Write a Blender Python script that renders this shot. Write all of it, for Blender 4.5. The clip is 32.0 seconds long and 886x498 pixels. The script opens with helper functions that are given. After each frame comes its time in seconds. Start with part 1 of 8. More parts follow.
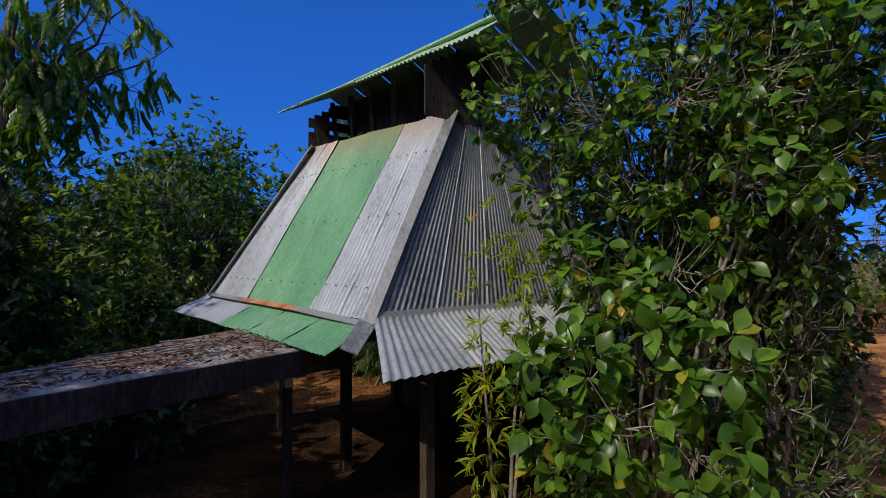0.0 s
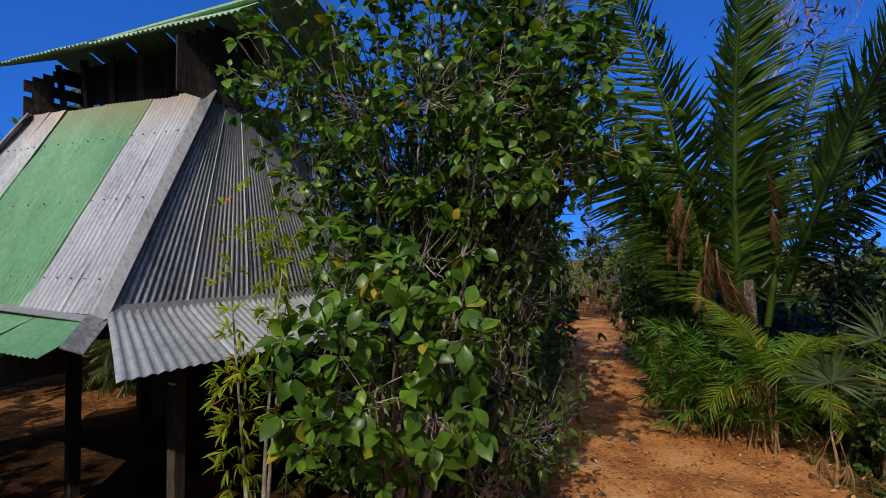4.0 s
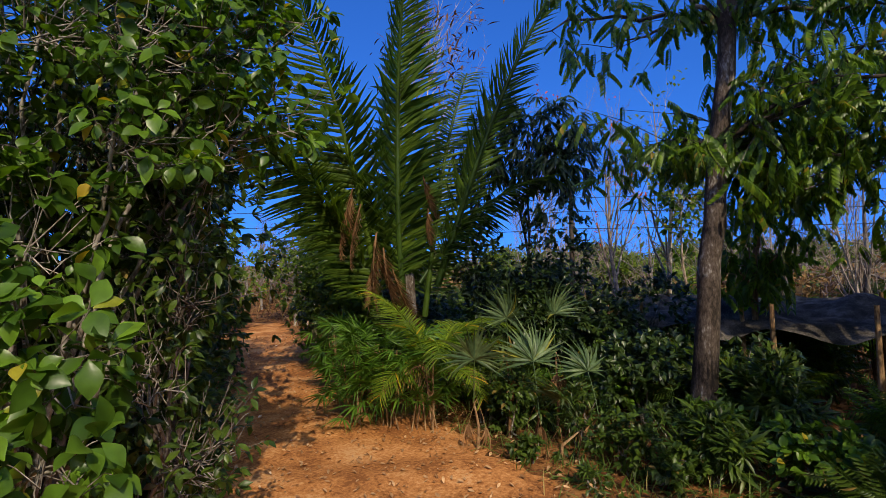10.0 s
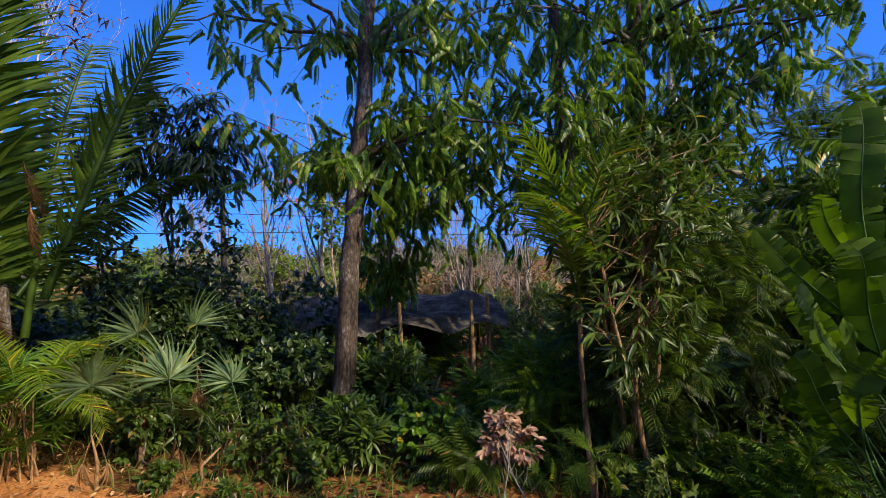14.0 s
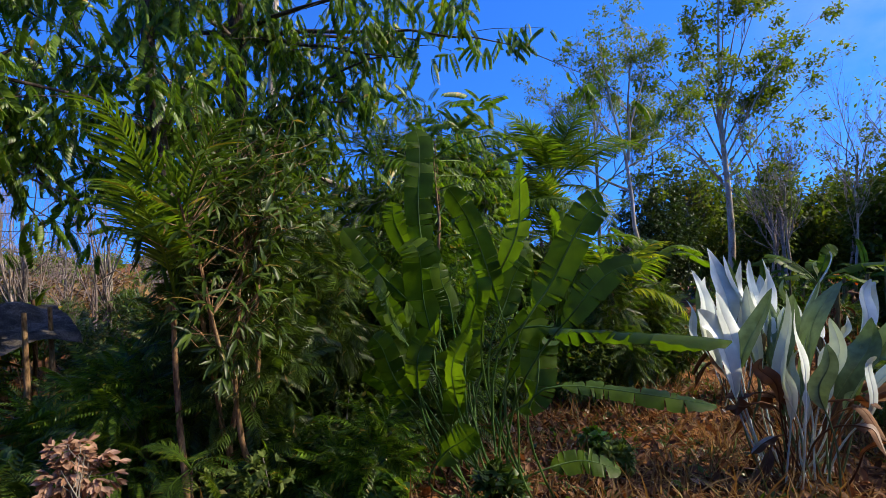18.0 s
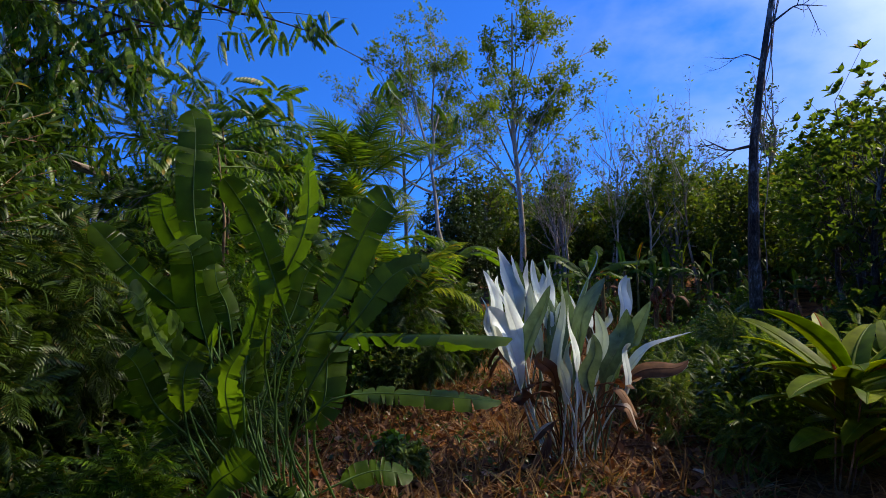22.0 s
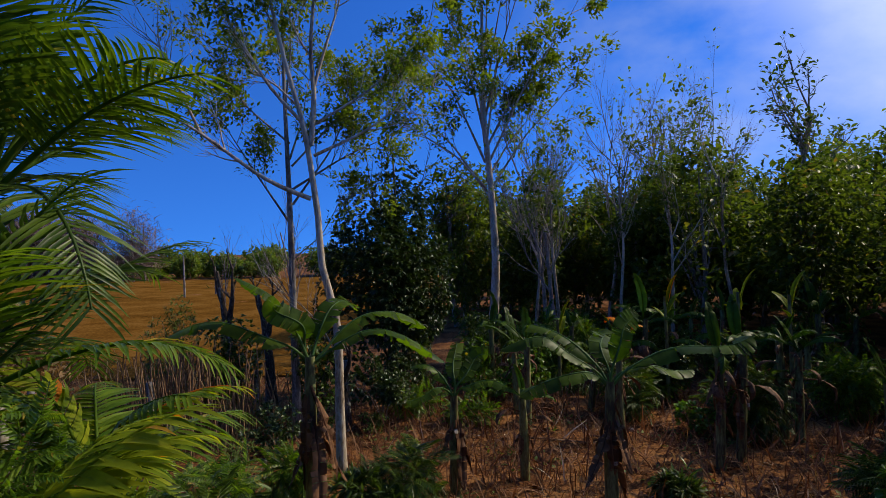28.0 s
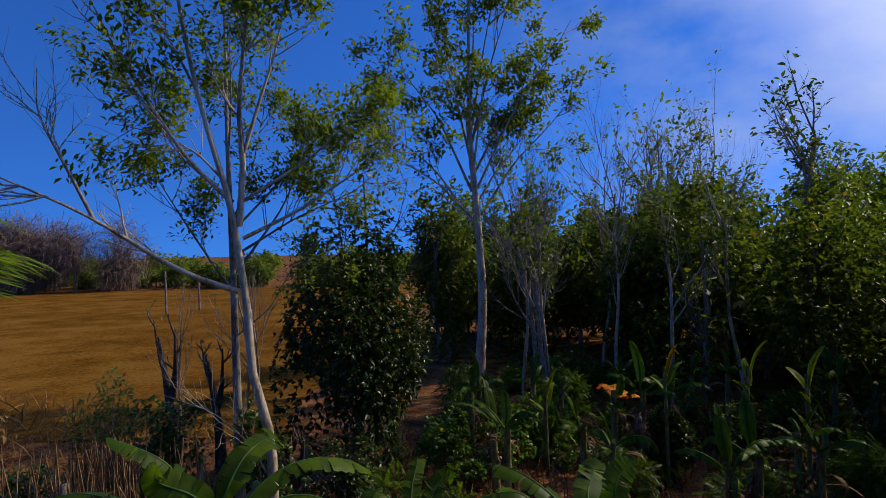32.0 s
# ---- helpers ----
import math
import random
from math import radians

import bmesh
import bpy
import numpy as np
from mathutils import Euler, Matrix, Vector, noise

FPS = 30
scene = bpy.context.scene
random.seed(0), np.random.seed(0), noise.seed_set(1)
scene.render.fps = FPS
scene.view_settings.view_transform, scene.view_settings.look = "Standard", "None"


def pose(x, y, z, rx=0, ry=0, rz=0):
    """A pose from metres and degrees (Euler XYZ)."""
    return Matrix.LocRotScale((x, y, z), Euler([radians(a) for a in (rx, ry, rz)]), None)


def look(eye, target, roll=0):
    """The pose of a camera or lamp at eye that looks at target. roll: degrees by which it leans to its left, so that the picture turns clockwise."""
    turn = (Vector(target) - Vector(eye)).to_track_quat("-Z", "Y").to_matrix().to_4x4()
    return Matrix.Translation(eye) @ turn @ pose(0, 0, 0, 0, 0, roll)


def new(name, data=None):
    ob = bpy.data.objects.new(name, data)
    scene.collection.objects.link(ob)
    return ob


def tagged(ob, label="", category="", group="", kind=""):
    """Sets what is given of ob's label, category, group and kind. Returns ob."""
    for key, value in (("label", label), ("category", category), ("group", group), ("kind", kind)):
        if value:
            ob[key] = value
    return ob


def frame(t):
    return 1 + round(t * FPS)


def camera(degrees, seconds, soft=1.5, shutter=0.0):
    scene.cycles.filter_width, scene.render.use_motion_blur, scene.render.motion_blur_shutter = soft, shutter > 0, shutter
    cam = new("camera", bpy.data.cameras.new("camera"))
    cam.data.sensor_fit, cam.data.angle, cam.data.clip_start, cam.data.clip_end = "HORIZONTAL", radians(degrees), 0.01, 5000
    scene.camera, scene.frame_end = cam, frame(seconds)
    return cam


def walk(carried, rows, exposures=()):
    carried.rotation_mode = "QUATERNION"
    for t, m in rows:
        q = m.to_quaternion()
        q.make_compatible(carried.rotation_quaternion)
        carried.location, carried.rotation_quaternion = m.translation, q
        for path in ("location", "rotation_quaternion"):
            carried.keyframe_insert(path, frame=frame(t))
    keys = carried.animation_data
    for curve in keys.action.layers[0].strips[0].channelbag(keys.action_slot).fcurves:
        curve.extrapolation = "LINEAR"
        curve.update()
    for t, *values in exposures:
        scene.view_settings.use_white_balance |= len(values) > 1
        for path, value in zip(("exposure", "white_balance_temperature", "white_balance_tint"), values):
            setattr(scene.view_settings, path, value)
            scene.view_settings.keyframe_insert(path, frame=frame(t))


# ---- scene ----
cam = camera(78.5, 32.0, 0.8)
METRES, EYE, TILT, LEAN, TURN = 15.0, 2.85, 1.1, 0.0, 0.0
ROWS = [
    (0.0, 0.0, 0.0, 0.0, 0.0, 0.0, 0.0),
    (0.5, -0.0003, 0.0024, -0.0024, -1.87, -0.01, -0.12),
    (1.0, -0.0011, 0.004, -0.0041, -4.5, -0.0, -0.17),
    (1.5, -0.0024, 0.0039, -0.0042, -8.12, -0.01, -0.11),
    (2.0, -0.0032, 0.0013, -0.0043, -12.35, 0.05, -0.17),
    (2.5, -0.0012, -0.0021, -0.0044, -15.38, 0.09, -0.17),
    (3.0, 0.0042, -0.0062, -0.0055, -17.9, 0.17, -0.22),
    (3.5, 0.0075, -0.0072, -0.0061, -20.83, 0.06, -0.43),
    (5.5, 0.0083, -0.0049, -0.0127, -28.72, 0.72, 0.05),
    (6.0, 0.0085, -0.0077, -0.0143, -30.92, 0.84, 0.12),
    (6.5, 0.0091, -0.0082, -0.014, -34.11, 0.79, 0.07),
    (7.0, 0.0106, -0.0058, -0.0131, -38.04, 0.69, -0.04),
    (7.5, 0.0134, -0.0025, -0.0145, -41.43, 0.79, -0.0),
    (8.0, 0.017, 0.0017, -0.0154, -44.65, 0.79, 0.04),
    (8.5, 0.0192, 0.0061, -0.016, -47.67, 0.82, 0.07),
    (9.0, 0.0211, 0.0089, -0.0154, -50.95, 0.81, 0.03),
    (9.5, 0.0236, 0.0113, -0.015, -53.73, 0.82, 0.04),
    (10.0, 0.0259, 0.0146, -0.0151, -56.75, 0.82, 0.08),
    (10.5, 0.0256, 0.0152, -0.0131, -60.38, 0.75, -0.02),
    (11.0, 0.0248, 0.0132, -0.0109, -65.7, 0.67, -0.1),
    (11.5, 0.0248, 0.0086, -0.0119, -70.02, 0.79, -0.04),
    (12.0, 0.0255, 0.0053, -0.0119, -74.19, 0.86, 0.01),
    (12.5, 0.0275, 0.0035, -0.011, -78.05, 0.87, 0.03),
    (13.0, 0.0294, 0.0021, -0.0106, -82.44, 0.89, 0.03),
    (13.5, 0.0299, 0.001, -0.0102, -87.0, 0.9, 0.07),
    (15.5, 0.0297, 0.0076, -0.0128, -106.2, 1.12, 0.15),
    (16.0, 0.03, 0.0079, -0.0122, -112.26, 1.2, 0.19),
    (16.5, 0.0303, 0.0066, -0.0115, -117.45, 1.2, 0.23),
    (17.0, 0.0314, 0.0044, -0.0129, -123.52, 1.25, 0.33),
    (17.5, 0.0327, 0.0019, -0.0155, -127.79, 1.35, 0.5),
    (18.0, 0.0348, 0.0004, -0.0178, -131.88, 1.36, 0.61),
    (18.5, 0.0376, -0.0005, -0.0199, -134.91, 1.37, 0.68),
    (19.0, 0.0395, -0.0017, -0.0213, -137.83, 1.38, 0.78),
    (19.5, 0.0401, -0.003, -0.0215, -139.88, 1.37, 0.8),
    (20.0, 0.0403, -0.0047, -0.0215, -142.42, 1.33, 0.78),
    (20.5, 0.0399, -0.0066, -0.0222, -144.52, 1.32, 0.83),
    (21.0, 0.0402, -0.0078, -0.0228, -147.63, 1.29, 0.85),
    (21.5, 0.0412, -0.0134, -0.0229, -150.22, 1.27, 0.95),
    (22.0, 0.0394, -0.0294, -0.0191, -151.41, 1.25, 0.97),
    (22.5, 0.0417, -0.0511, -0.0185, -152.07, 1.23, 0.98),
    (23.0, 0.0508, -0.0859, -0.0185, -152.57, 1.24, 1.0),
    (23.5, 0.0625, -0.1247, -0.0158, -152.89, 1.23, 1.01),
    (24.0, 0.0783, -0.174, -0.0106, -153.1, 1.24, 1.01),
    (24.5, 0.0947, -0.2244, -0.0034, -153.24, 1.2, 0.98),
    (25.0, 0.1142, -0.2833, 0.0068, -153.39, 1.15, 1.01),
    (25.5, 0.1356, -0.3393, 0.0161, -153.46, 1.14, 1.11),
    (27.5, 0.209, -0.5719, 0.0582, -153.37, 0.99, 0.9),
    (28.0, 0.2279, -0.6346, 0.0689, -153.37, 0.97, 0.94),
    (28.5, 0.2437, -0.6892, 0.079, -153.36, 0.98, 0.96),
    (29.0, 0.2565, -0.7407, 0.0903, -153.38, 0.97, 0.93),
    (29.5, 0.2611, -0.763, 0.1016, -153.4, 0.95, 0.89),
    (30.0, 0.2608, -0.7667, 0.1156, -153.44, 0.98, 0.87),
    (30.5, 0.2577, -0.7632, 0.1296, -153.54, 1.01, 0.83),
    (31.0, 0.2515, -0.7602, 0.1474, -153.65, 1.05, 0.78),
    (31.5, 0.2457, -0.7605, 0.1626, -153.74, 1.11, 0.79),
    (32.0, 0.2423, -0.7637, 0.1801, -153.77, 1.17, 0.78),
]
walk(cam, [(t, pose(0, 0, EYE, TILT, LEAN, TURN) @ pose(METRES * x, METRES * y, METRES * z, 90 + pitch, roll, yaw)) for t, x, y, z, yaw, pitch, roll in ROWS],
     [(0, -0.4, 6200, 10), (3, -0.35, 6250, 10), (6, -0.3, 6700, 10), (9, -0.05, 6850, 10), (12, 0.22, 6950, 10), (16, 0.68, 6850, 10), (19, 0.42, 6650, 10), (23, 0.05, 6500, 10), (25.5, -0.12, 6450, 10), (28, -0.32, 6700, 10), (32, -0.5, 6900, 10)])

# ---- world, sun ----
SUN_YAW, SUN_ELEV = 138.0, 39.0
sun_way = Vector((-math.sin(radians(SUN_YAW)) * math.cos(radians(SUN_ELEV)),
                  math.cos(radians(SUN_YAW)) * math.cos(radians(SUN_ELEV)), math.sin(radians(SUN_ELEV))))
sun = new("sun", bpy.data.lights.new("sun", "SUN"))
sun.data.energy, sun.data.angle, sun.data.color = 3.9, radians(0.53), (1.0, 0.88, 0.68)
sun.matrix_world = look(sun_way * 60, (0, 0, 0))

world = bpy.data.worlds.new("world")
scene.world = world
world.use_nodes = True
wn, wl = world.node_tree.nodes, world.node_tree.links
wn.clear()
sky = wn.new("ShaderNodeTexSky")
sky.sky_type, sky.sun_disc = "NISHITA", False
sky.sun_elevation, sky.sun_rotation = radians(SUN_ELEV), radians(-SUN_YAW)
sky.air_density, sky.dust_density, sky.ozone_density = 1.0, 0.0, 1.6
hs = wn.new("ShaderNodeMixRGB")
hs.blend_type = "MULTIPLY"
hs.inputs[0].default_value = 1.0
hs.inputs[2].default_value = (0.25, 0.88, 2.15, 1)
sv = wn.new("ShaderNodeTexCoord")
sa = wn.new("ShaderNodeVectorMath")
sa.inputs[1].default_value = (0, 0, 0.22)
wl.new(sv.outputs["Generated"], sa.inputs[0])
sn = wn.new("ShaderNodeVectorMath")
sn.operation = "NORMALIZE"
wl.new(sa.outputs[0], sn.inputs[0])
wl.new(sn.outputs[0], sky.inputs[0])
wl.new(sky.outputs[0], hs.inputs[1])
# thin high cloud over one quarter of the sky
tc = wn.new("ShaderNodeTexCoord")
mp = wn.new("ShaderNodeMapping")
mp.inputs["Rotation"].default_value = (0.2, 0.5, 0.3)
mp.inputs["Scale"].default_value = (1.3, 3.0, 2.2)
wl.new(tc.outputs["Generated"], mp.inputs["Vector"])
cn = wn.new("ShaderNodeTexNoise")
cn.inputs["Scale"].default_value, cn.inputs["Detail"].default_value, cn.inputs["Roughness"].default_value = 1.6, 7, 0.55
wl.new(mp.outputs[0], cn.inputs["Vector"])
cr = wn.new("ShaderNodeMapRange")
cr.inputs[1].default_value, cr.inputs[2].default_value = 0.42, 0.8
wl.new(cn.outputs[0], cr.inputs[0])
dt = wn.new("ShaderNodeVectorMath")
dt.operation = "DOT_PRODUCT"
dt.inputs[1].default_value = (-0.30, -0.86, 0.42)
wl.new(tc.outputs["Generated"], dt.inputs[0])
dr = wn.new("ShaderNodeMapRange")
dr.inputs[1].default_value, dr.inputs[2].default_value = 0.80, 0.99
wl.new(dt.outputs["Value"], dr.inputs[0])
mu = wn.new("ShaderNodeMath")
mu.operation = "MULTIPLY"
wl.new(cr.outputs[0], mu.inputs[0])
wl.new(dr.outputs[0], mu.inputs[1])
mxc = wn.new("ShaderNodeMixRGB")
mxc.inputs[2].default_value = (7.5, 8.5, 10.5, 1)
wl.new(mu.outputs[0], mxc.inputs[0])
wl.new(hs.outputs[0], mxc.inputs[1])
# bright haze round the sun, mostly unseen, added to brighten and whiten shade
sd = wn.new("ShaderNodeVectorMath")
sd.operation = "DOT_PRODUCT"
sd.inputs[1].default_value = sun_way
wl.new(tc.outputs["Generated"], sd.inputs[0])
sr = wn.new("ShaderNodeMapRange")
sr.inputs[1].default_value, sr.inputs[2].default_value = 0.74, 1.0
wl.new(sd.outputs["Value"], sr.inputs[0])
sp = wn.new("ShaderNodeMath")
sp.operation = "POWER"
sp.inputs[1].default_value = 1.6
wl.new(sr.outputs[0], sp.inputs[0])
mxs = wn.new("ShaderNodeMixRGB")
mxs.inputs[2].default_value = (26.0, 26.0, 25.0, 1)
wl.new(sp.outputs[0], mxs.inputs[0])
wl.new(mxc.outputs[0], mxs.inputs[1])
bg = wn.new("ShaderNodeBackground")
bg.inputs["Strength"].default_value = 0.105
wl.new(mxs.outputs[0], bg.inputs["Color"])
wo = wn.new("ShaderNodeOutputWorld")
wl.new(bg.outputs[0], wo.inputs["Surface"])

# ---- materials ----


def nodes_of(name):
    m = bpy.data.materials.new(name)
    m.use_nodes = True
    n = m.node_tree.nodes
    n.clear()
    out = n.new("ShaderNodeOutputMaterial")
    return m, n, m.node_tree.links, out


def ramp(n, stops):
    r = n.new("ShaderNodeValToRGB")
    e = r.color_ramp.elements
    while len(e) < len(stops):
        e.new(0.5)
    for k, (p, c) in zip(e, stops):
        k.position, k.color = p, (*c, 1)
    return r


def leaf_mat(name, dark, light, odd=None, trans=0.35, rough=0.4, tint=(1.25, 1.3, 0.4), grain=9.0, gloss=0.2):
    """Leaf: each leaf takes its own shade, some turn yellow or brown, light shines through."""
    m, n, l, out = nodes_of(name)
    geo = n.new("ShaderNodeNewGeometry")
    oi = n.new("ShaderNodeObjectInfo")
    ad = n.new("ShaderNodeMath")
    ad.operation = "ADD"
    l.new(geo.outputs["Random Per Island"], ad.inputs[0])
    l.new(oi.outputs["Random"], ad.inputs[1])
    fr = n.new("ShaderNodeMath")
    fr.operation = "FRACT"
    l.new(ad.outputs[0], fr.inputs[0])
    stops = [(0.0, dark), (0.55, [(a + b) / 2 for a, b in zip(dark, light)]), (0.9, light)]
    if odd:
        stops += [(0.965, light), (0.985, odd)]
    r = ramp(n, stops)
    l.new(fr.outputs[0], r.inputs[0])
    tc = n.new("ShaderNodeTexCoord")
    nz = n.new("ShaderNodeTexNoise")
    nz.inputs["Scale"].default_value, nz.inputs["Detail"].default_value = grain, 5
    l.new(tc.outputs["Object"], nz.inputs["Vector"])
    mr = n.new("ShaderNodeMapRange")
    mr.inputs[1].default_value, mr.inputs[2].default_value = 0.3, 0.7
    mr.inputs[3].default_value, mr.inputs[4].default_value = 0.68, 1.25
    l.new(nz.outputs[0], mr.inputs[0])
    mul = n.new("ShaderNodeVectorMath")
    mul.operation = "SCALE"
    l.new(r.outputs[0], mul.inputs[0])
    l.new(mr.outputs[0], mul.inputs["Scale"])
    p = n.new("ShaderNodeBsdfPrincipled")
    p.inputs["Roughness"].default_value = rough
    p.inputs["Specular IOR Level"].default_value = gloss
    l.new(mul.outputs[0], p.inputs["Base Color"])
    bp = n.new("ShaderNodeBump")
    bp.inputs["Strength"].default_value, bp.inputs["Distance"].default_value = 0.25, 0.01
    l.new(nz.outputs[0], bp.inputs["Height"])
    l.new(bp.outputs[0], p.inputs["Normal"])
    tr = n.new("ShaderNodeBsdfTranslucent")
    tm = n.new("ShaderNodeVectorMath")
    tm.operation = "MULTIPLY"
    tm.inputs[1].default_value = [c * 1.5 for c in tint]
    l.new(mul.outputs[0], tm.inputs[0])
    l.new(tm.outputs[0], tr.inputs["Color"])
    mx = n.new("ShaderNodeMixShader")
    mx.inputs[0].default_value = trans
    l.new(p.outputs[0], mx.inputs[1])
    l.new(tr.outputs[0], mx.inputs[2])
    l.new(mx.outputs[0], out.inputs["Surface"])
    return m


def rough_mat(name, stops, scale=4.0, fine=40.0, rough=0.85, bump=0.4, dist=0.02, metal=0.0, stretch=(1, 1, 1), vary=0.25, spec=0.3, extra=None):
    """Solid surface: broad stains and fine grain over one ramp of colours, with relief."""
    m, n, l, out = nodes_of(name)
    tc = n.new("ShaderNodeTexCoord")
    mp = n.new("ShaderNodeMapping")
    mp.inputs["Scale"].default_value = stretch
    l.new(tc.outputs["Object"], mp.inputs["Vector"])
    a = n.new("ShaderNodeTexNoise")
    a.inputs["Scale"].default_value, a.inputs["Detail"].default_value, a.inputs["Roughness"].default_value = scale, 6, 0.6
    b = n.new("ShaderNodeTexNoise")
    b.inputs["Scale"].default_value, b.inputs["Detail"].default_value, b.inputs["Roughness"].default_value = fine, 4, 0.65
    for q in (a, b):
        l.new(mp.outputs[0], q.inputs["Vector"])
    ma = n.new("ShaderNodeMath")
    ma.operation = "MULTIPLY_ADD"
    ma.inputs[1].default_value = 0.45
    l.new(b.outputs[0], ma.inputs[0])
    sc = n.new("ShaderNodeMath")
    sc.operation = "MULTIPLY"
    sc.inputs[1].default_value = 0.55
    l.new(a.outputs[0], sc.inputs[0])
    l.new(sc.outputs[0], ma.inputs[2])
    wide = n.new("ShaderNodeMapRange")
    wide.inputs[1].default_value, wide.inputs[2].default_value = 0.37, 0.63
    wide.inputs[3].default_value, wide.inputs[4].default_value = 0.22, 0.8
    l.new(ma.outputs[0], wide.inputs[0])
    oi = n.new("ShaderNodeObjectInfo")
    mr = n.new("ShaderNodeMapRange")
    mr.inputs[3].default_value, mr.inputs[4].default_value = -vary * 0.3, vary * 0.3
    l.new(oi.outputs["Random"], mr.inputs[0])
    a2 = n.new("ShaderNodeMath")
    l.new(wide.outputs[0], a2.inputs[0])
    l.new(mr.outputs[0], a2.inputs[1])
    r = ramp(n, stops)
    l.new(a2.outputs[0], r.inputs[0])
    p = n.new("ShaderNodeBsdfPrincipled")
    p.inputs["Roughness"].default_value, p.inputs["Metallic"].default_value = rough, metal
    p.inputs["Specular IOR Level"].default_value = spec
    l.new(r.outputs[0], p.inputs["Base Color"])
    bp = n.new("ShaderNodeBump")
    bp.inputs["Strength"].default_value, bp.inputs["Distance"].default_value = bump, dist
    l.new(ma.outputs[0], bp.inputs["Height"])
    l.new(bp.outputs[0], p.inputs["Normal"])
    l.new(p.outputs[0], out.inputs["Surface"])
    return m


M_DIRT = rough_mat("orange_dirt", [(0.3, (0.22, 0.085, 0.03)), (0.48, (0.40, 0.165, 0.055)), (0.6, (0.50, 0.225, 0.08)), (0.72, (0.56, 0.30, 0.13))], 1.2, 22, 0.95, 0.7, 0.03, spec=0.03)
M_SOIL = rough_mat("litter_soil", [(0.3, (0.045, 0.02, 0.009)), (0.45, (0.10, 0.043, 0.018)), (0.56, (0.18, 0.075, 0.028)), (0.7, (0.30, 0.14, 0.05))], 0.9, 14, 0.95, 0.9, 0.05, spec=0.03)
# soil under the hut, darkened so that shade is in the colour
M_HUT_SHADE = rough_mat("earth_with_shade", [(0.3, (0.014, 0.008, 0.005)), (0.5, (0.03, 0.016, 0.009)), (0.64, (0.055, 0.027, 0.012)), (0.8, (0.12, 0.056, 0.023))], 1.1, 18, 0.95, 0.7, 0.03, spec=0.03)
M_FIELD = rough_mat("dry_field", [(0.3, (0.075, 0.033, 0.006)), (0.48, (0.125, 0.056, 0.010)), (0.6, (0.16, 0.073, 0.013)), (0.75, (0.20, 0.098, 0.022))], 0.25, 5, 0.95, 0.6, 0.1, spec=0.0)
M_ZINC = rough_mat("zinc_sheet", [(0.25, (0.24, 0.25, 0.265)), (0.45, (0.33, 0.345, 0.37)), (0.6, (0.39, 0.405, 0.43)), (0.8, (0.43, 0.43, 0.44))], 1.6, 26, 0.5, 0.12, 0.004, 0.25, (1, 1, 0.35), 0.2, 0.4)
M_ZINC_DULL = rough_mat("weathered_zinc", [(0.28, (0.15, 0.15, 0.155)), (0.45, (0.24, 0.245, 0.25)), (0.6, (0.30, 0.305, 0.31)), (0.78, (0.30, 0.26, 0.23))], 1.4, 30, 0.55, 0.15, 0.004, 0.3, (1, 1, 0.3), 0.3)
M_GREEN = rough_mat("green_paint", [(0.25, (0.080, 0.20, 0.10)), (0.45, (0.110, 0.265, 0.13)), (0.62, (0.135, 0.30, 0.155)), (0.8, (0.22, 0.33, 0.21))], 1.2, 24, 0.55, 0.12, 0.004, 0.0, (1, 1, 0.4), 0.2, 0.4)
M_GREEN_PALE = rough_mat("faded_green_paint", [(0.25, (0.20, 0.33, 0.18)), (0.5, (0.29, 0.43, 0.26)), (0.75, (0.38, 0.48, 0.33))], 1.4, 24, 0.6, 0.12, 0.004, 0.0, (1, 1, 0.4))
M_RUST = rough_mat("rusty_sheet", [(0.28, (0.09, 0.045, 0.025)), (0.42, (0.17, 0.085, 0.05)), (0.52, (0.22, 0.20, 0.19)), (0.75, (0.33, 0.32, 0.32))], 1.8, 18, 0.8, 0.4, 0.01, 0.0, (1, 1, 1))
M_RUST_RED = rough_mat("red_rust", [(0.3, (0.20, 0.06, 0.025)), (0.55, (0.42, 0.15, 0.06)), (0.75, (0.5, 0.25, 0.12))], 4, 40, 0.85, 0.4, 0.01)
M_DARKWOOD = rough_mat("dark_timber", [(0.3, (0.018, 0.014, 0.012)), (0.5, (0.045, 0.034, 0.026)), (0.75, (0.09, 0.07, 0.05))], 3, 40, 0.85, 0.4, 0.01, 0.0, (1, 1, 0.2))
M_WHITEPAINT = rough_mat("flaking_white_paint", [(0.3, (0.25, 0.24, 0.22)), (0.42, (0.62, 0.62, 0.60)), (0.7, (0.78, 0.78, 0.76))], 6, 40, 0.7, 0.3, 0.01)
M_BARK_DARK = rough_mat("dark_bark", [(0.3, (0.022, 0.016, 0.012)), (0.48, (0.07, 0.05, 0.038)), (0.6, (0.10, 0.078, 0.064)), (0.76, (0.27, 0.25, 0.23))], 3.5, 30, 0.9, 0.8, 0.03, 0.0, (1, 1, 0.4))
# weathered board, darkened so that the trees' shade is in its colour
M_FASCIA = rough_mat("weathered_shaded_board", [(0.3, (0.018, 0.014, 0.013)), (0.5, (0.036, 0.03, 0.027)), (0.7, (0.07, 0.06, 0.055))], 3, 34, 0.9, 0.5, 0.01, 0.0, (1, 1, 0.3))
M_BARK_GREY = rough_mat("grey_bark", [(0.3, (0.10, 0.08, 0.065)), (0.5, (0.22, 0.19, 0.16)), (0.7, (0.38, 0.34, 0.29))], 3, 26, 0.9, 0.6, 0.02, 0.0, (1, 1, 0.35))
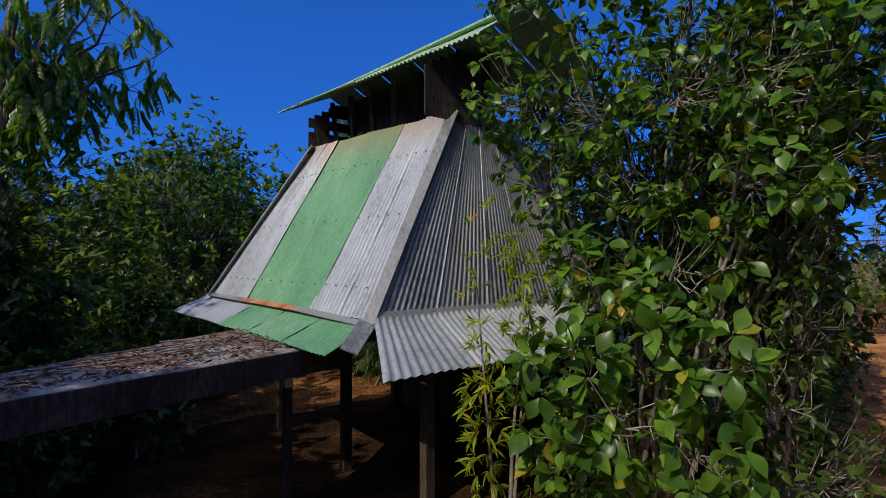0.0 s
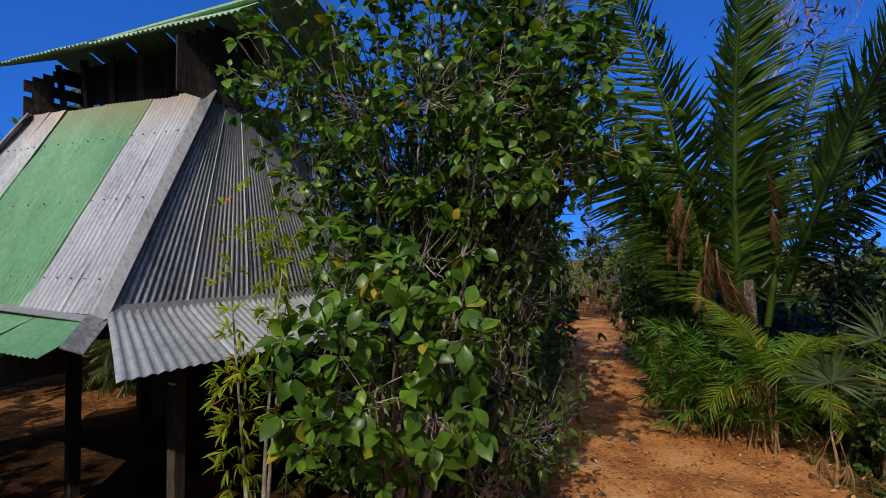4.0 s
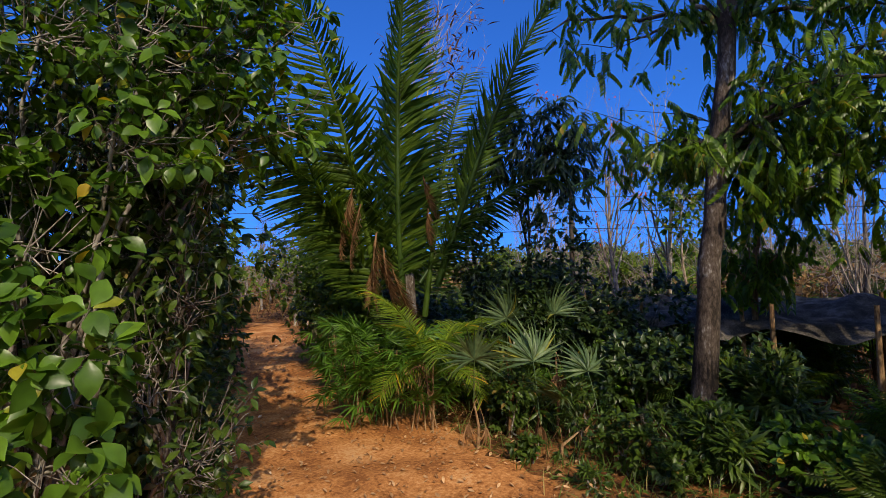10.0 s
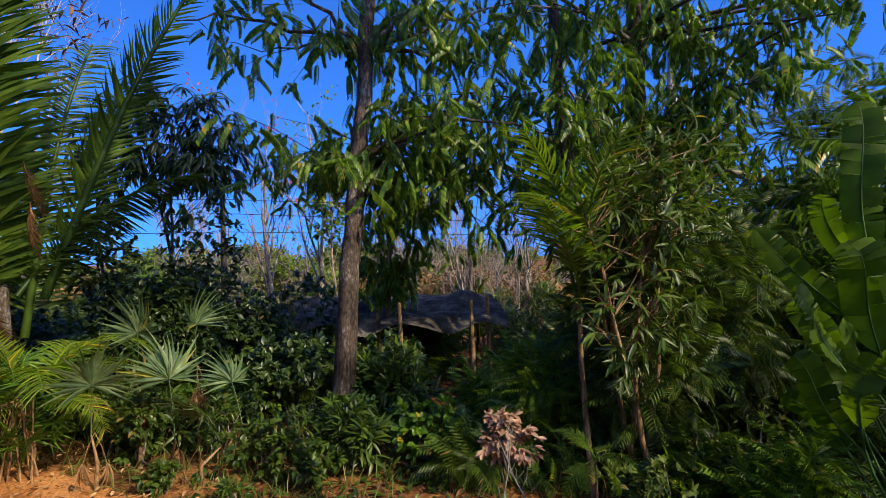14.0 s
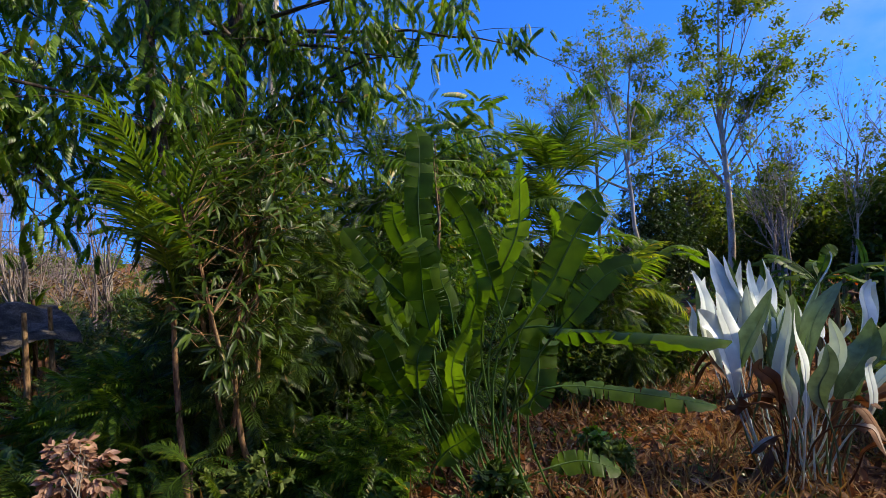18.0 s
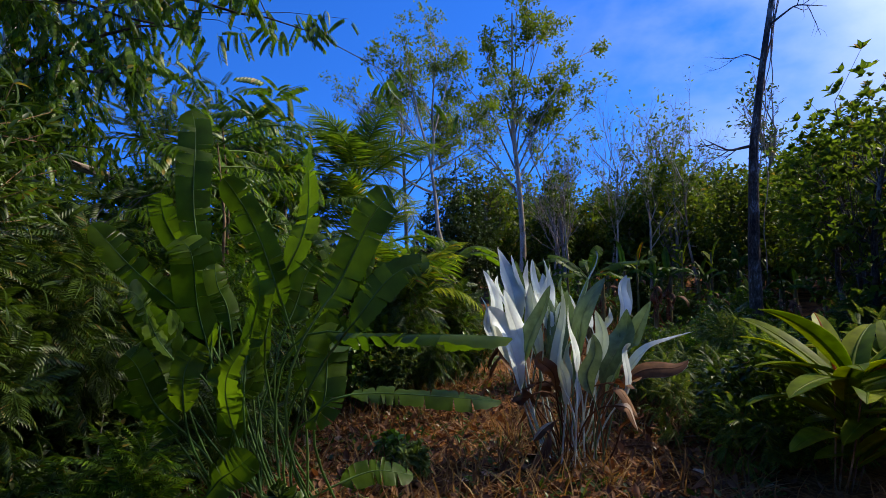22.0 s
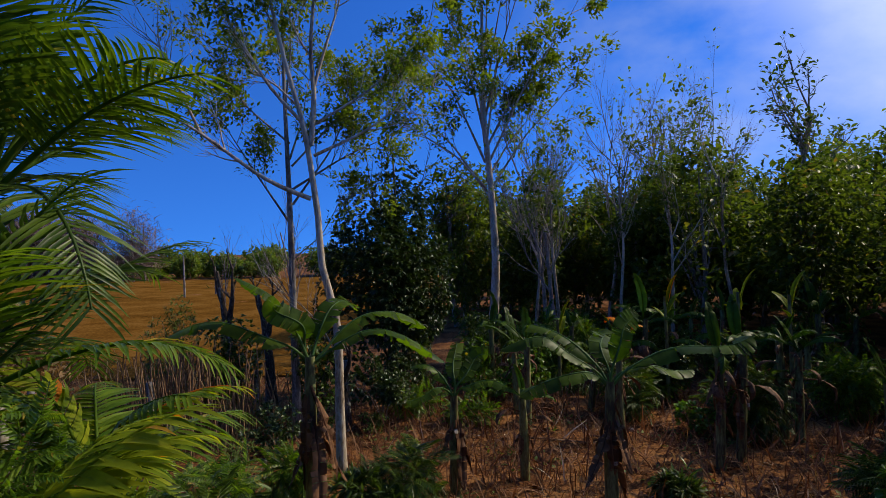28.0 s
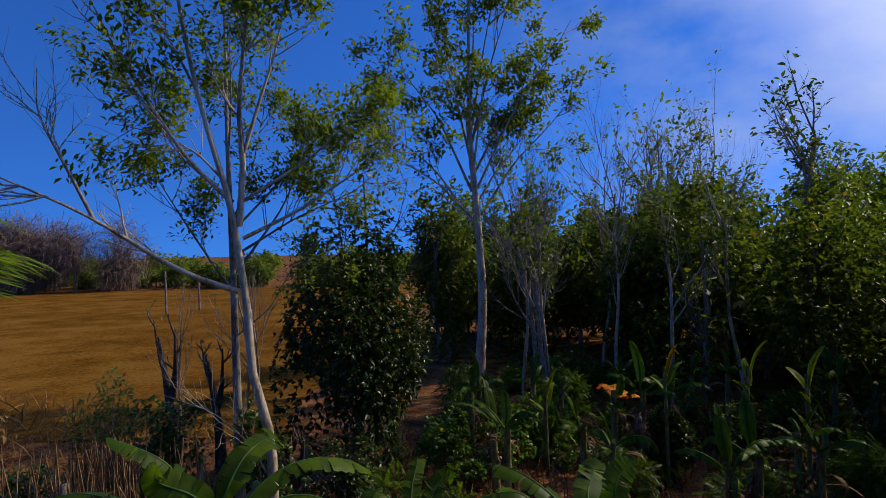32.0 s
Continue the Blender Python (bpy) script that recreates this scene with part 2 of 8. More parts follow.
M_BARK_PALE = rough_mat("pale_bark", [(0.28, (0.16, 0.11, 0.075)), (0.45, (0.36, 0.28, 0.20)), (0.62, (0.50, 0.42, 0.33)), (0.8, (0.60, 0.53, 0.44))], 2.5, 26, 0.85, 0.4, 0.01, 0.0, (1, 1, 0.3))
M_TWIG = rough_mat("dry_twig", [(0.3, (0.16, 0.12, 0.10)), (0.5, (0.28, 0.22, 0.18)), (0.7, (0.42, 0.35, 0.30))], 6, 40, 0.9, 0.3, 0.01)
M_CANE = rough_mat("dry_cane", [(0.3, (0.10, 0.05, 0.025)), (0.5, (0.22, 0.125, 0.06)), (0.7, (0.36, 0.23, 0.12))], 5, 40, 0.85, 0.3, 0.01, 0.0, (1, 1, 0.3))
M_NET = rough_mat("black_shade_net", [(0.3, (0.03, 0.027, 0.024)), (0.5, (0.07, 0.062, 0.054)), (0.7, (0.17, 0.15, 0.13))], 3, 60, 0.95, 0.4, 0.01, spec=0.03)


def stain_top(m, z0, z1, col):
    """Brown run-off stain near the upper edge of the sheets."""
    n, l = m.node_tree.nodes, m.node_tree.links
    p = [q for q in n if q.type == "BSDF_PRINCIPLED"][0]
    was = p.inputs["Base Color"].links[0].from_socket
    c = n.new("ShaderNodeTexCoord")
    s = n.new("ShaderNodeSeparateXYZ")
    l.new(c.outputs["Object"], s.inputs[0])
    t = n.new("ShaderNodeTexNoise")
    t.inputs["Scale"].default_value, t.inputs["Detail"].default_value = 5.0, 6
    l.new(c.outputs["Object"], t.inputs["Vector"])
    a = n.new("ShaderNodeMath")
    a.operation = "MULTIPLY_ADD"
    a.inputs[1].default_value = 0.5
    l.new(t.outputs[0], a.inputs[0])
    l.new(s.outputs["Z"], a.inputs[2])
    r = n.new("ShaderNodeMapRange")
    r.inputs[1].default_value, r.inputs[2].default_value = z0 + 0.25, z1 + 0.25
    r.inputs[4].default_value = 0.8
    l.new(a.outputs[0], r.inputs[0])
    x = n.new("ShaderNodeMixRGB")
    x.inputs[2].default_value = (*col, 1)
    l.new(r.outputs[0], x.inputs[0])
    l.new(was, x.inputs[1])
    l.new(x.outputs[0], p.inputs["Base Color"])


stain_top(M_ZINC, 4.1, 4.75, (0.30, 0.20, 0.14))
stain_top(M_GREEN, 4.1, 4.75, (0.25, 0.17, 0.09))
M_CABLE = rough_mat("black_cable", [(0.3, (0.01, 0.01, 0.01)), (0.7, (0.03, 0.03, 0.03))], 3, 20, 0.6, 0.1, 0.01)

L_BROAD = leaf_mat("broad_leaf", (0.034, 0.080, 0.009), (0.130, 0.24, 0.022), (0.38, 0.27, 0.03), 0.32, 0.34, gloss=0.35)
# darker leaf for growth in shade, with part of that shade in the colour
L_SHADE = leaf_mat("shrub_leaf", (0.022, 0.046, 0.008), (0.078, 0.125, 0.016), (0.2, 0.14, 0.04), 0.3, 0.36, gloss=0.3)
L_PINNATE = leaf_mat("hanging_leaf", (0.034, 0.072, 0.008), (0.150, 0.25, 0.020), (0.3, 0.22, 0.03), 0.4, 0.32, gloss=0.35)
L_PALM = leaf_mat("palm_leaf", (0.032, 0.068, 0.012), (0.105, 0.165, 0.020), None, 0.38, 0.36, gloss=0.3)
L_ARECA = leaf_mat("areca_leaf", (0.06, 0.12, 0.012), (0.15, 0.22, 0.02), (0.42, 0.33, 0.04), 0.35, 0.42, gloss=0.15)
# areca leaf again, lightened so that sunlight is in the colour
L_ARECA_LIT = leaf_mat("sunlit_areca_leaf", (0.085, 0.15, 0.012), (0.20, 0.27, 0.025), (0.50, 0.34, 0.03), 0.42, 0.4, gloss=0.2)
# finger palm green brightened too, with the path's sunlight in it
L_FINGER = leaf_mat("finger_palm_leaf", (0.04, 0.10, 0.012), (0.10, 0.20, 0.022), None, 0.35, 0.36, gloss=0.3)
L_FAN = leaf_mat("fan_leaf", (0.055, 0.10, 0.045), (0.14, 0.20, 0.085), (0.30, 0.28, 0.05), 0.3, 0.4, gloss=0.25)
L_DEADPALM = leaf_mat("dead_frond", (0.17, 0.085, 0.035), (0.38, 0.22, 0.11), None, 0.2, 0.8, (1.1, 0.9, 0.6))
L_BANANA = leaf_mat("banana_leaf", (0.036, 0.078, 0.006), (0.092, 0.158, 0.010), None, 0.5, 0.42, grain=5, gloss=0.2)
L_BANANA_UNDER = leaf_mat("banana_leaf_dull", (0.06, 0.13, 0.035), (0.12, 0.20, 0.06), None, 0.35, 0.5, grain=5)
L_WAX = leaf_mat("waxy_white_underside", (0.58, 0.64, 0.60), (0.76, 0.81, 0.76), None, 0.1, 0.38, (0.9, 1.0, 0.6), 2.5)
L_WAXTOP = leaf_mat("dull_green_upperside", (0.09, 0.14, 0.075), (0.19, 0.26, 0.14), None, 0.15, 0.4, (1.0, 1.1, 0.5), 10)
L_DEAD = leaf_mat("dead_brown_leaf", (0.085, 0.036, 0.018), (0.25, 0.125, 0.06), (0.48, 0.40, 0.31), 0.15, 0.7, (1.2, 0.8, 0.4))
L_TAN = leaf_mat("pale_dry_leaf", (0.24, 0.12, 0.05), (0.52, 0.33, 0.17), (0.6, 0.5, 0.4), 0.15, 0.75, (1.1, 0.8, 0.5))
L_DEADDARK = leaf_mat("old_dead_leaf", (0.07, 0.035, 0.02), (0.18, 0.095, 0.05), (0.3, 0.2, 0.12), 0.1, 0.8, (1.1, 0.8, 0.5))
L_PALEDEAD = leaf_mat("pale_pink_leaf", (0.22, 0.12, 0.07), (0.46, 0.29, 0.20), None, 0.15, 0.6, (1.1, 0.8, 0.6))
L_YELLOW = leaf_mat("yellow_green_leaf", (0.11, 0.18, 0.010), (0.34, 0.38, 0.025), (0.5, 0.16, 0.02), 0.5, 0.45, (1.3, 1.2, 0.3), gloss=0.1)
L_DRYGRASS = leaf_mat("dry_grass", (0.13, 0.072, 0.03), (0.31, 0.20, 0.085), (0.10, 0.14, 0.03), 0.3, 0.7, (1.1, 0.9, 0.5))
L_GRASS = leaf_mat("green_grass", (0.06, 0.10, 0.02), (0.16, 0.20, 0.05), (0.35, 0.26, 0.1), 0.3, 0.55)
L_FAR = leaf_mat("wood_leaf", (0.048, 0.085, 0.015), (0.15, 0.20, 0.028), (0.22, 0.14, 0.05), 0.42, 0.5, grain=0.3, gloss=0.25)
# mango leaf; the thicket borrows this dark green in place of shade
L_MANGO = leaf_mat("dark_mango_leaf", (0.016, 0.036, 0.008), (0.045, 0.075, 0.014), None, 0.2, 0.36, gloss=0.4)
L_LIGHTTREE = leaf_mat("light_tree_leaf", (0.07, 0.12, 0.02), (0.16, 0.22, 0.035), (0.3, 0.26, 0.05), 0.4, 0.45)
L_SLENDER = leaf_mat("slender_tree_leaf", (0.065, 0.105, 0.012), (0.16, 0.20, 0.022), (0.30, 0.24, 0.04), 0.45, 0.42, gloss=0.25)
# wood leaf again, darkened so that the woods' shade is in the colour
L_WOOD = leaf_mat("shaded_wood_leaf", (0.036, 0.062, 0.011), (0.115, 0.15, 0.024), (0.2, 0.13, 0.04), 0.38, 0.45, grain=0.3, gloss=0.25)
L_RED = leaf_mat("red_flower", (0.5, 0.05, 0.01), (0.7, 0.12, 0.02), None, 0.3, 0.5, (1, 0.5, 0.4))
L_ORANGE = leaf_mat("orange_dying_leaf", (0.55, 0.22, 0.01), (0.75, 0.38, 0.02), None, 0.45, 0.5, (1.2, 0.8, 0.3))
L_GREYWOOD = leaf_mat("grey_bare_scrub", (0.13, 0.09, 0.075), (0.25, 0.19, 0.16), None, 0.1, 0.8, (1, 0.9, 0.8), 0.5)

# ---- mesh helpers ----
Z = np.array([0.0, 0.0, 1.0])
SUNWARD = 0.55 * np.array(sun_way)  # leaves turn towards the light


def nmesh(name, v, faces, mats, idx=None, smooth=True):
    """A mesh from arrays: faces is a list of (n, 3) or (n, 4) index arrays."""
    faces = [np.asarray(f, np.int32) for f in faces if len(f)]
    me = bpy.data.meshes.new(name)
    v = np.asarray(v, np.float32)
    me.vertices.add(len(v))
    me.vertices.foreach_set("co", v.ravel())
    loops = np.concatenate([f.ravel() for f in faces])
    sizes = np.concatenate([np.full(len(f), f.shape[1], np.int32) for f in faces])
    me.loops.add(len(loops))
    me.loops.foreach_set("vertex_index", loops)
    me.polygons.add(len(sizes))
    me.polygons.foreach_set("loop_start", np.concatenate([[0], np.cumsum(sizes)[:-1]]).astype(np.int32))
    if idx is not None:
        me.polygons.foreach_set("material_index", np.asarray(idx, np.int32))
    me.polygons.foreach_set("use_smooth", np.full(len(sizes), smooth))
    for m in mats if isinstance(mats, (list, tuple)) else [mats]:
        me.materials.append(m)
    me.update(calc_edges=True)
    return me


def part(name, data, parent, label="", m=None, kind=""):
    """Links mesh data as one part under a thing or a part."""
    ob = new(name, data)
    ob.parent = parent
    if m is not None:
        ob.matrix_basis = m
    return tagged(ob, label, kind=kind)


def thing(name, at, label, category, group="", turn=0.0, kind=""):
    ob = new(name)
    ob.matrix_basis = pose(*at, 0, 0, turn)
    ob.empty_display_size = 0.2
    return tagged(ob, label, category, group, kind)


def unit(a):
    a = np.asarray(a, float)
    return a / np.maximum(np.linalg.norm(a, axis=-1, keepdims=True), 1e-9)


def leaf_t(ws, fold=0.3, curl=0.2, wave=0.0):
    """Leaf template: y runs from stalk to tip (1), half widths ws, folded at the midrib and curled down."""
    n = len(ws)
    v, f = [], []
    for i, w in enumerate(ws):
        y = i / (n - 1)
        z = -curl * y * y
        k = wave * math.sin(i * 2.1)
        v += [(-w, y, z + fold * w + k), (0, y, z), (w, y, z + fold * w - k)]
        if i:
            a = 3 * (i - 1)
            f += [(a, a + 1, a + 4, a + 3), (a + 1, a + 2, a + 5, a + 4)]
    return np.array(v, float), np.array(f, np.int32)


T_OBOVATE = leaf_t([0.02, 0.13, 0.26, 0.30, 0.22, 0.02], 0.35, 0.3)
T_OVAL = leaf_t([0.01, 0.18, 0.24, 0.15, 0.01], 0.3, 0.25)
T_LANCE = leaf_t([0.01, 0.09, 0.08, 0.008], 0.3, 0.3)
T_SMALL = leaf_t([0.015, 0.2, 0.015], 0.35, 0.2)
T_DIAMOND = (np.array([(0, 0, 0), (-0.26, 0.45, 0.1), (0.26, 0.45, 0.1), (0, 1, -0.15)], float), np.array([(0, 3, 1), (0, 2, 3)], np.int32))
T_DRY = leaf_t([0.02, 0.2, 0.22, 0.02], 0.6, -0.25)
T_STRIP = leaf_t([0.02, 0.022, 0.003], 0.4, 0.35)


def scatter(t, pos, along, normal, size, wide=1.0):
    """Copies of a template at pos, pointing along, as one vertex and face array."""
    tv, tf = t
    pos, along, normal = np.asarray(pos, float), unit(along), np.asarray(normal, float)
    side = unit(np.cross(along, normal))
    nrm = np.cross(side, along)
    size = np.broadcast_to(np.asarray(size, float), (len(pos),))[:, None, None]
    v = pos[:, None] + size * (tv[None, :, 0, None] * wide * side[:, None] + tv[None, :, 1, None] * along[:, None] + tv[None, :, 2, None] * nrm[:, None])
    f = tf[None] + (np.arange(len(pos)) * len(tv))[:, None, None]
    return v.reshape(-1, 3), f.reshape(-1, tf.shape[1])


def joined(pieces):
    vs, fs, k = [], [], 0
    for v, f in pieces:
        vs.append(np.asarray(v, float))
        fs.append(np.asarray(f, np.int32) + k)
        k += len(v)
    return np.concatenate(vs), np.concatenate(fs)


def tube(pts, radii, n=6):
    """A tapered tube of quads along points."""
    pts, radii = np.asarray(pts, float), np.asarray(radii, float)
    d = unit(np.gradient(pts, axis=0))
    ref = np.array([0.31, 0.95, 0.05]) if abs(d[0] @ Z) > 0.8 else Z
    s = unit(np.cross(d, ref))
    u = np.cross(s, d)
    a = np.arange(n) * 2 * math.pi / n
    v = pts[:, None] + radii[:, None, None] * (np.cos(a)[None, :, None] * s[:, None] + np.sin(a)[None, :, None] * u[:, None])
    i, j = np.meshgrid(np.arange(len(pts) - 1), np.arange(n), indexing="ij")
    k = (j + 1) % n
    f = np.stack([i * n + j, i * n + k, (i + 1) * n + k, (i + 1) * n + j], -1).reshape(-1, 4)
    return v.reshape(-1, 3), f


def box(p, q, bend=0.0):
    """A box between two corners as quads."""
    x0, y0, z0 = p
    x1, y1, z1 = q
    v = [(x0, y0, z0), (x1, y0, z0), (x1, y1, z0), (x0, y1, z0), (x0, y0, z1), (x1, y0, z1), (x1, y1, z1), (x0, y1, z1)]
    return np.array(v, float), np.array([(0, 3, 2, 1), (4, 5, 6, 7), (0, 1, 5, 4), (1, 2, 6, 5), (2, 3, 7, 6), (3, 0, 4, 7)], np.int32)


def smooth_step(a, b, x):
    t = np.clip((x - a) / (b - a), 0, 1)
    return t * t * (3 - 2 * t)


def gz(x, y):
    """Height of the ground: level round the hut, falling gently to the south, a low hill beyond the woods."""
    x, y = np.asarray(x, float), np.asarray(y, float)
    z = -0.45 * smooth_step(3, 9, -y) - 0.65 * smooth_step(8, 22, -y) - 0.5 * smooth_step(22, 90, -y)
    z = z + 9.0 * np.exp(-(((x + 22) / 34) ** 2 + ((y + 105) / 34) ** 2))
    z = z + 0.04 * np.sin(x * 1.7 + 0.6 * y) * np.sin(y * 1.3 - 0.4 * x) + 0.02 * np.sin(4.1 * x + 1) * np.sin(3.7 * y)
    return z


def base(x, y):
    return (x, y, float(gz(x, y)))


def grow(rng, p, d, length, r, level, last, out, tips, kids=(5, 4, 3), ratio=0.55, spread=0.9, wander=0.12, up=0.05, first=0.35, taper=0.4):
    """Grows a branch and its children; out gets (root limb, level, points, radii), tips the places where leaves sit."""
    n = 6 if level == 0 else 5
    pts, dirs = [np.array(p, float)], []
    d = unit(d)
    for i in range(n):
        d = unit(d + rng.normal(0, wander, 3) + up * Z)
        dirs.append(d)
        pts.append(pts[-1] + d * length / n)
    radii = np.linspace(r, r * taper, n + 1)
    limb = len(out)
    out.append((level, pts, radii))
    if level >= last:
        for q, e in list(zip(pts[1:], dirs))[1:]:
            tips.append((q, e))
        return
    for k in range(kids[min(level, len(kids) - 1)]):
        s = rng.uniform(first, 1.0) * n
        i = min(int(s), n - 1)
        q = pts[i] + (pts[i + 1] - pts[i]) * (s - i)
        e = dirs[i]
        side = unit(np.cross(e, rng.normal(0, 1, 3)))
        a = spread * rng.uniform(0.6, 1.15)
        grow(rng, q, e * math.cos(a) + side * math.sin(a), length * ratio * rng.uniform(0.75, 1.2), radii[i] * 0.55, level + 1, last, out, tips, kids, ratio, spread, wander * 1.3, up, 0.25, taper)


def wood_parts(tree, out, mat, sides=8, sub="limb"):
    """Trunk, and each main limb with its own twigs, as parts of the tree."""
    twigs = []
    for level, pts, radii in out:
        v, f = tube(pts, radii, sides if level == 0 else max(3, sides - 2 * level))
        if level <= 1:
            part("trunk" if level == 0 else sub, nmesh("trunk" if level == 0 else sub, v, [f], mat), tree)
        else:
            twigs.append((v, f))
    twig_part(tree, twigs, mat)


def twig_part(tree, twigs, mat):
    """All the fine twigs of a tree, as one part that nobody could count."""
    if twigs:
        v, f = joined(twigs)
        part("twig_tangle", nmesh("twig_tangle", v, [f], mat), tree, kind="stuff")


def whorls(rng, tips, per, size, t, droop=0.1, jitter=0.0, open_=1.1):
    """Rosettes of leaves round twig ends."""
    p = np.repeat(np.array([q for q, _ in tips]), per, 0)
    d = np.repeat(np.array([e for _, e in tips]), per, 0)
    n = len(p)
    side = unit(np.cross(d, rng.normal(0, 1, (n, 3))))
    a = rng.uniform(0.35, 1.0, (n, 1)) * open_
    along = d * np.cos(a) + side * np.sin(a) - droop * Z + rng.normal(0, 0.12, (n, 3))
    p = p + rng.normal(0, 1, (n, 3)) * jitter
    nrm = 0.8 * Z + rng.normal(0, 0.35, (n, 3)) + 0.3 * d + SUNWARD
    return scatter(t, p, along, nrm, size * rng.uniform(0.55, 1.2, n))


def blob_tips(rng, n, centre, radii, hollow=0.35, lumps=7):
    """Places inside an uneven, lumpy crown: lumps of different size, thinned inside."""
    c, r = np.array(centre, float), np.array(radii, float)
    lump = unit(rng.normal(0, 1, (lumps, 3))) * rng.uniform(0.35, 0.75, (lumps, 1))
    lr = rng.uniform(0.32, 0.6, lumps)
    k = rng.integers(0, lumps, n)
    d = unit(rng.normal(0, 1, (n, 3)))
    q = lump[k] + d * (lr[k] * rng.uniform(hollow, 1.0, n) ** 0.5)[:, None]
    return list(zip(c + q * r, unit(d + 0.4 * unit(q) + 0.25 * Z)))

# ---- ground ----
rings = np.concatenate([np.linspace(0, 40, 110), 40 * (75 ** np.linspace(0.02, 1, 46))])
ang = np.linspace(0, 2 * math.pi, 160, endpoint=False)
gx = 5 + rings[:, None] * np.cos(ang)
gy = -5 + rings[:, None] * np.sin(ang)
gv = np.stack([gx, gy, gz(gx, gy)], -1).reshape(-1, 3)
ii, jj = np.meshgrid(np.arange(len(rings) - 1), np.arange(160), indexing="ij")
kk = (jj + 1) % 160
gf = np.stack([ii * 160 + jj, (ii + 1) * 160 + jj, (ii + 1) * 160 + kk, ii * 160 + kk], -1).reshape(-1, 4)
tagged(new("ground", nmesh("ground", gv, [gf], M_SOIL)), "red-brown soil strewn with dry leaves and low growth", "ground", kind="structure")

PATH_LINE = np.array([(-3.5, -3.5), (1.0, 0.0), (4.9, 4.0), (7.3, 7.3), (9.7, 10.9), (12.7, 15.6), (16.5, 20.5)])
PATH_HALF = np.array([1.6, 2.1, 2.05, 1.7, 1.35, 0.95, 0.7])


def path_at(s):
    k = np.linspace(0, 1, len(PATH_LINE))
    return np.stack([np.interp(s, k, PATH_LINE[:, 0]), np.interp(s, k, PATH_LINE[:, 1])], -1), np.interp(s, k, PATH_HALF)


def on_path(x, y, more=0.0):
    c, h = path_at(np.linspace(0, 1, 120))
    return np.min(np.hypot(c[:, 0] - x, c[:, 1] - y) - h) < more


def strip_grid(name, c, h, n, mat, lift, label, edge=0.25):
    t = unit(np.gradient(c, axis=0))
    s = np.stack([t[:, 1], -t[:, 0]], -1)
    w = np.linspace(-1, 1, n)
    k = np.arange(len(c))
    wob = edge * (np.sin(k * 0.7) * 0.5 + np.sin(k * 1.9 + 1) * 0.3 + np.sin(k * 4.3) * 0.2)
    hl, hr = h + wob, h - np.roll(wob, 5)
    off = np.where(w[None] < 0, w[None] * hl[:, None], w[None] * hr[:, None])
    p = c[:, None] + off[..., None] * s[:, None]
    z = gz(p[..., 0], p[..., 1]) + lift - 0.06 * np.abs(w[None]) ** 12 + 0.012 * np.sin(p[..., 0] * 9) * np.sin(p[..., 1] * 8)
    v = np.concatenate([p, z[..., None]], -1).reshape(-1, 3)
    i, j = np.meshgrid(np.arange(len(c) - 1), np.arange(n - 1), indexing="ij")
    f = np.stack([i * n + j, i * n + j + 1, (i + 1) * n + j + 1, (i + 1) * n + j], -1).reshape(-1, 4)
    return tagged(new(name, nmesh(name, v, [f], mat)), label, name, kind="structure")


pc, ph = path_at(np.linspace(0, 1, 140))
for _ in range(8):
    pc[1:-1] = (pc[:-2] + 2 * pc[1:-1] + pc[2:]) / 4
strip_grid("path", pc, ph, 24, M_DIRT, 0.035, "bare orange dirt path littered with dry leaves")

fd, fl = np.meshgrid(np.linspace(19, 112, 60), np.linspace(-130, -3.5, 60), indexing="ij")
fl = fl + 3.0 * np.sin(fd * 0.2) * (fl > -8)
fx, fy = 3.6 + 0.44 * fd - 0.9 * fl, -11.5 - 0.9 * fd - 0.44 * fl
fi, fj = np.meshgrid(np.arange(59), np.arange(59), indexing="ij")
tagged(new("field", nmesh("field", np.stack([fx, fy, gz(fx, fy) + 0.05], -1).reshape(-1, 3),
       [np.stack([fi * 60 + fj, fi * 60 + fj + 1, (fi + 1) * 60 + fj + 1, (fi + 1) * 60 + fj], -1).reshape(-1, 4)], M_FIELD)),
       "open field of short sun-dried golden grass", "field", kind="structure")

# earth under the hut and the lean-to, their shade painted in dark
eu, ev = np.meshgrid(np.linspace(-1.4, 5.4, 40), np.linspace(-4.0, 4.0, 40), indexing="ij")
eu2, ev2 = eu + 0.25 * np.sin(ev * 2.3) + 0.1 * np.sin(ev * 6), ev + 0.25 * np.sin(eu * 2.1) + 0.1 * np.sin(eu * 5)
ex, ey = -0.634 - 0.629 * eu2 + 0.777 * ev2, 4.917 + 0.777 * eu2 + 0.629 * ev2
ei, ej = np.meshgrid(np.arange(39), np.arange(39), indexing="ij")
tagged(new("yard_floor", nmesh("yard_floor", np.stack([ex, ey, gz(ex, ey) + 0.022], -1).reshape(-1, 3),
       [np.stack([ei * 40 + ej, (ei + 1) * 40 + ej, (ei + 1) * 40 + ej + 1, ei * 40 + ej + 1], -1).reshape(-1, 4)], M_HUT_SHADE)),
       "earth under the hut with its shade painted in dark", "ground", kind="structure")

# ---- hut with steep sheet-metal roof ----
HUT = pose(-0.634, 4.917, 0, 0, 0, -51.0)
hut = new("hut")
hut.matrix_basis = HUT
tagged(hut, "open hut under a steep grey and green corrugated metal roof", "hut")


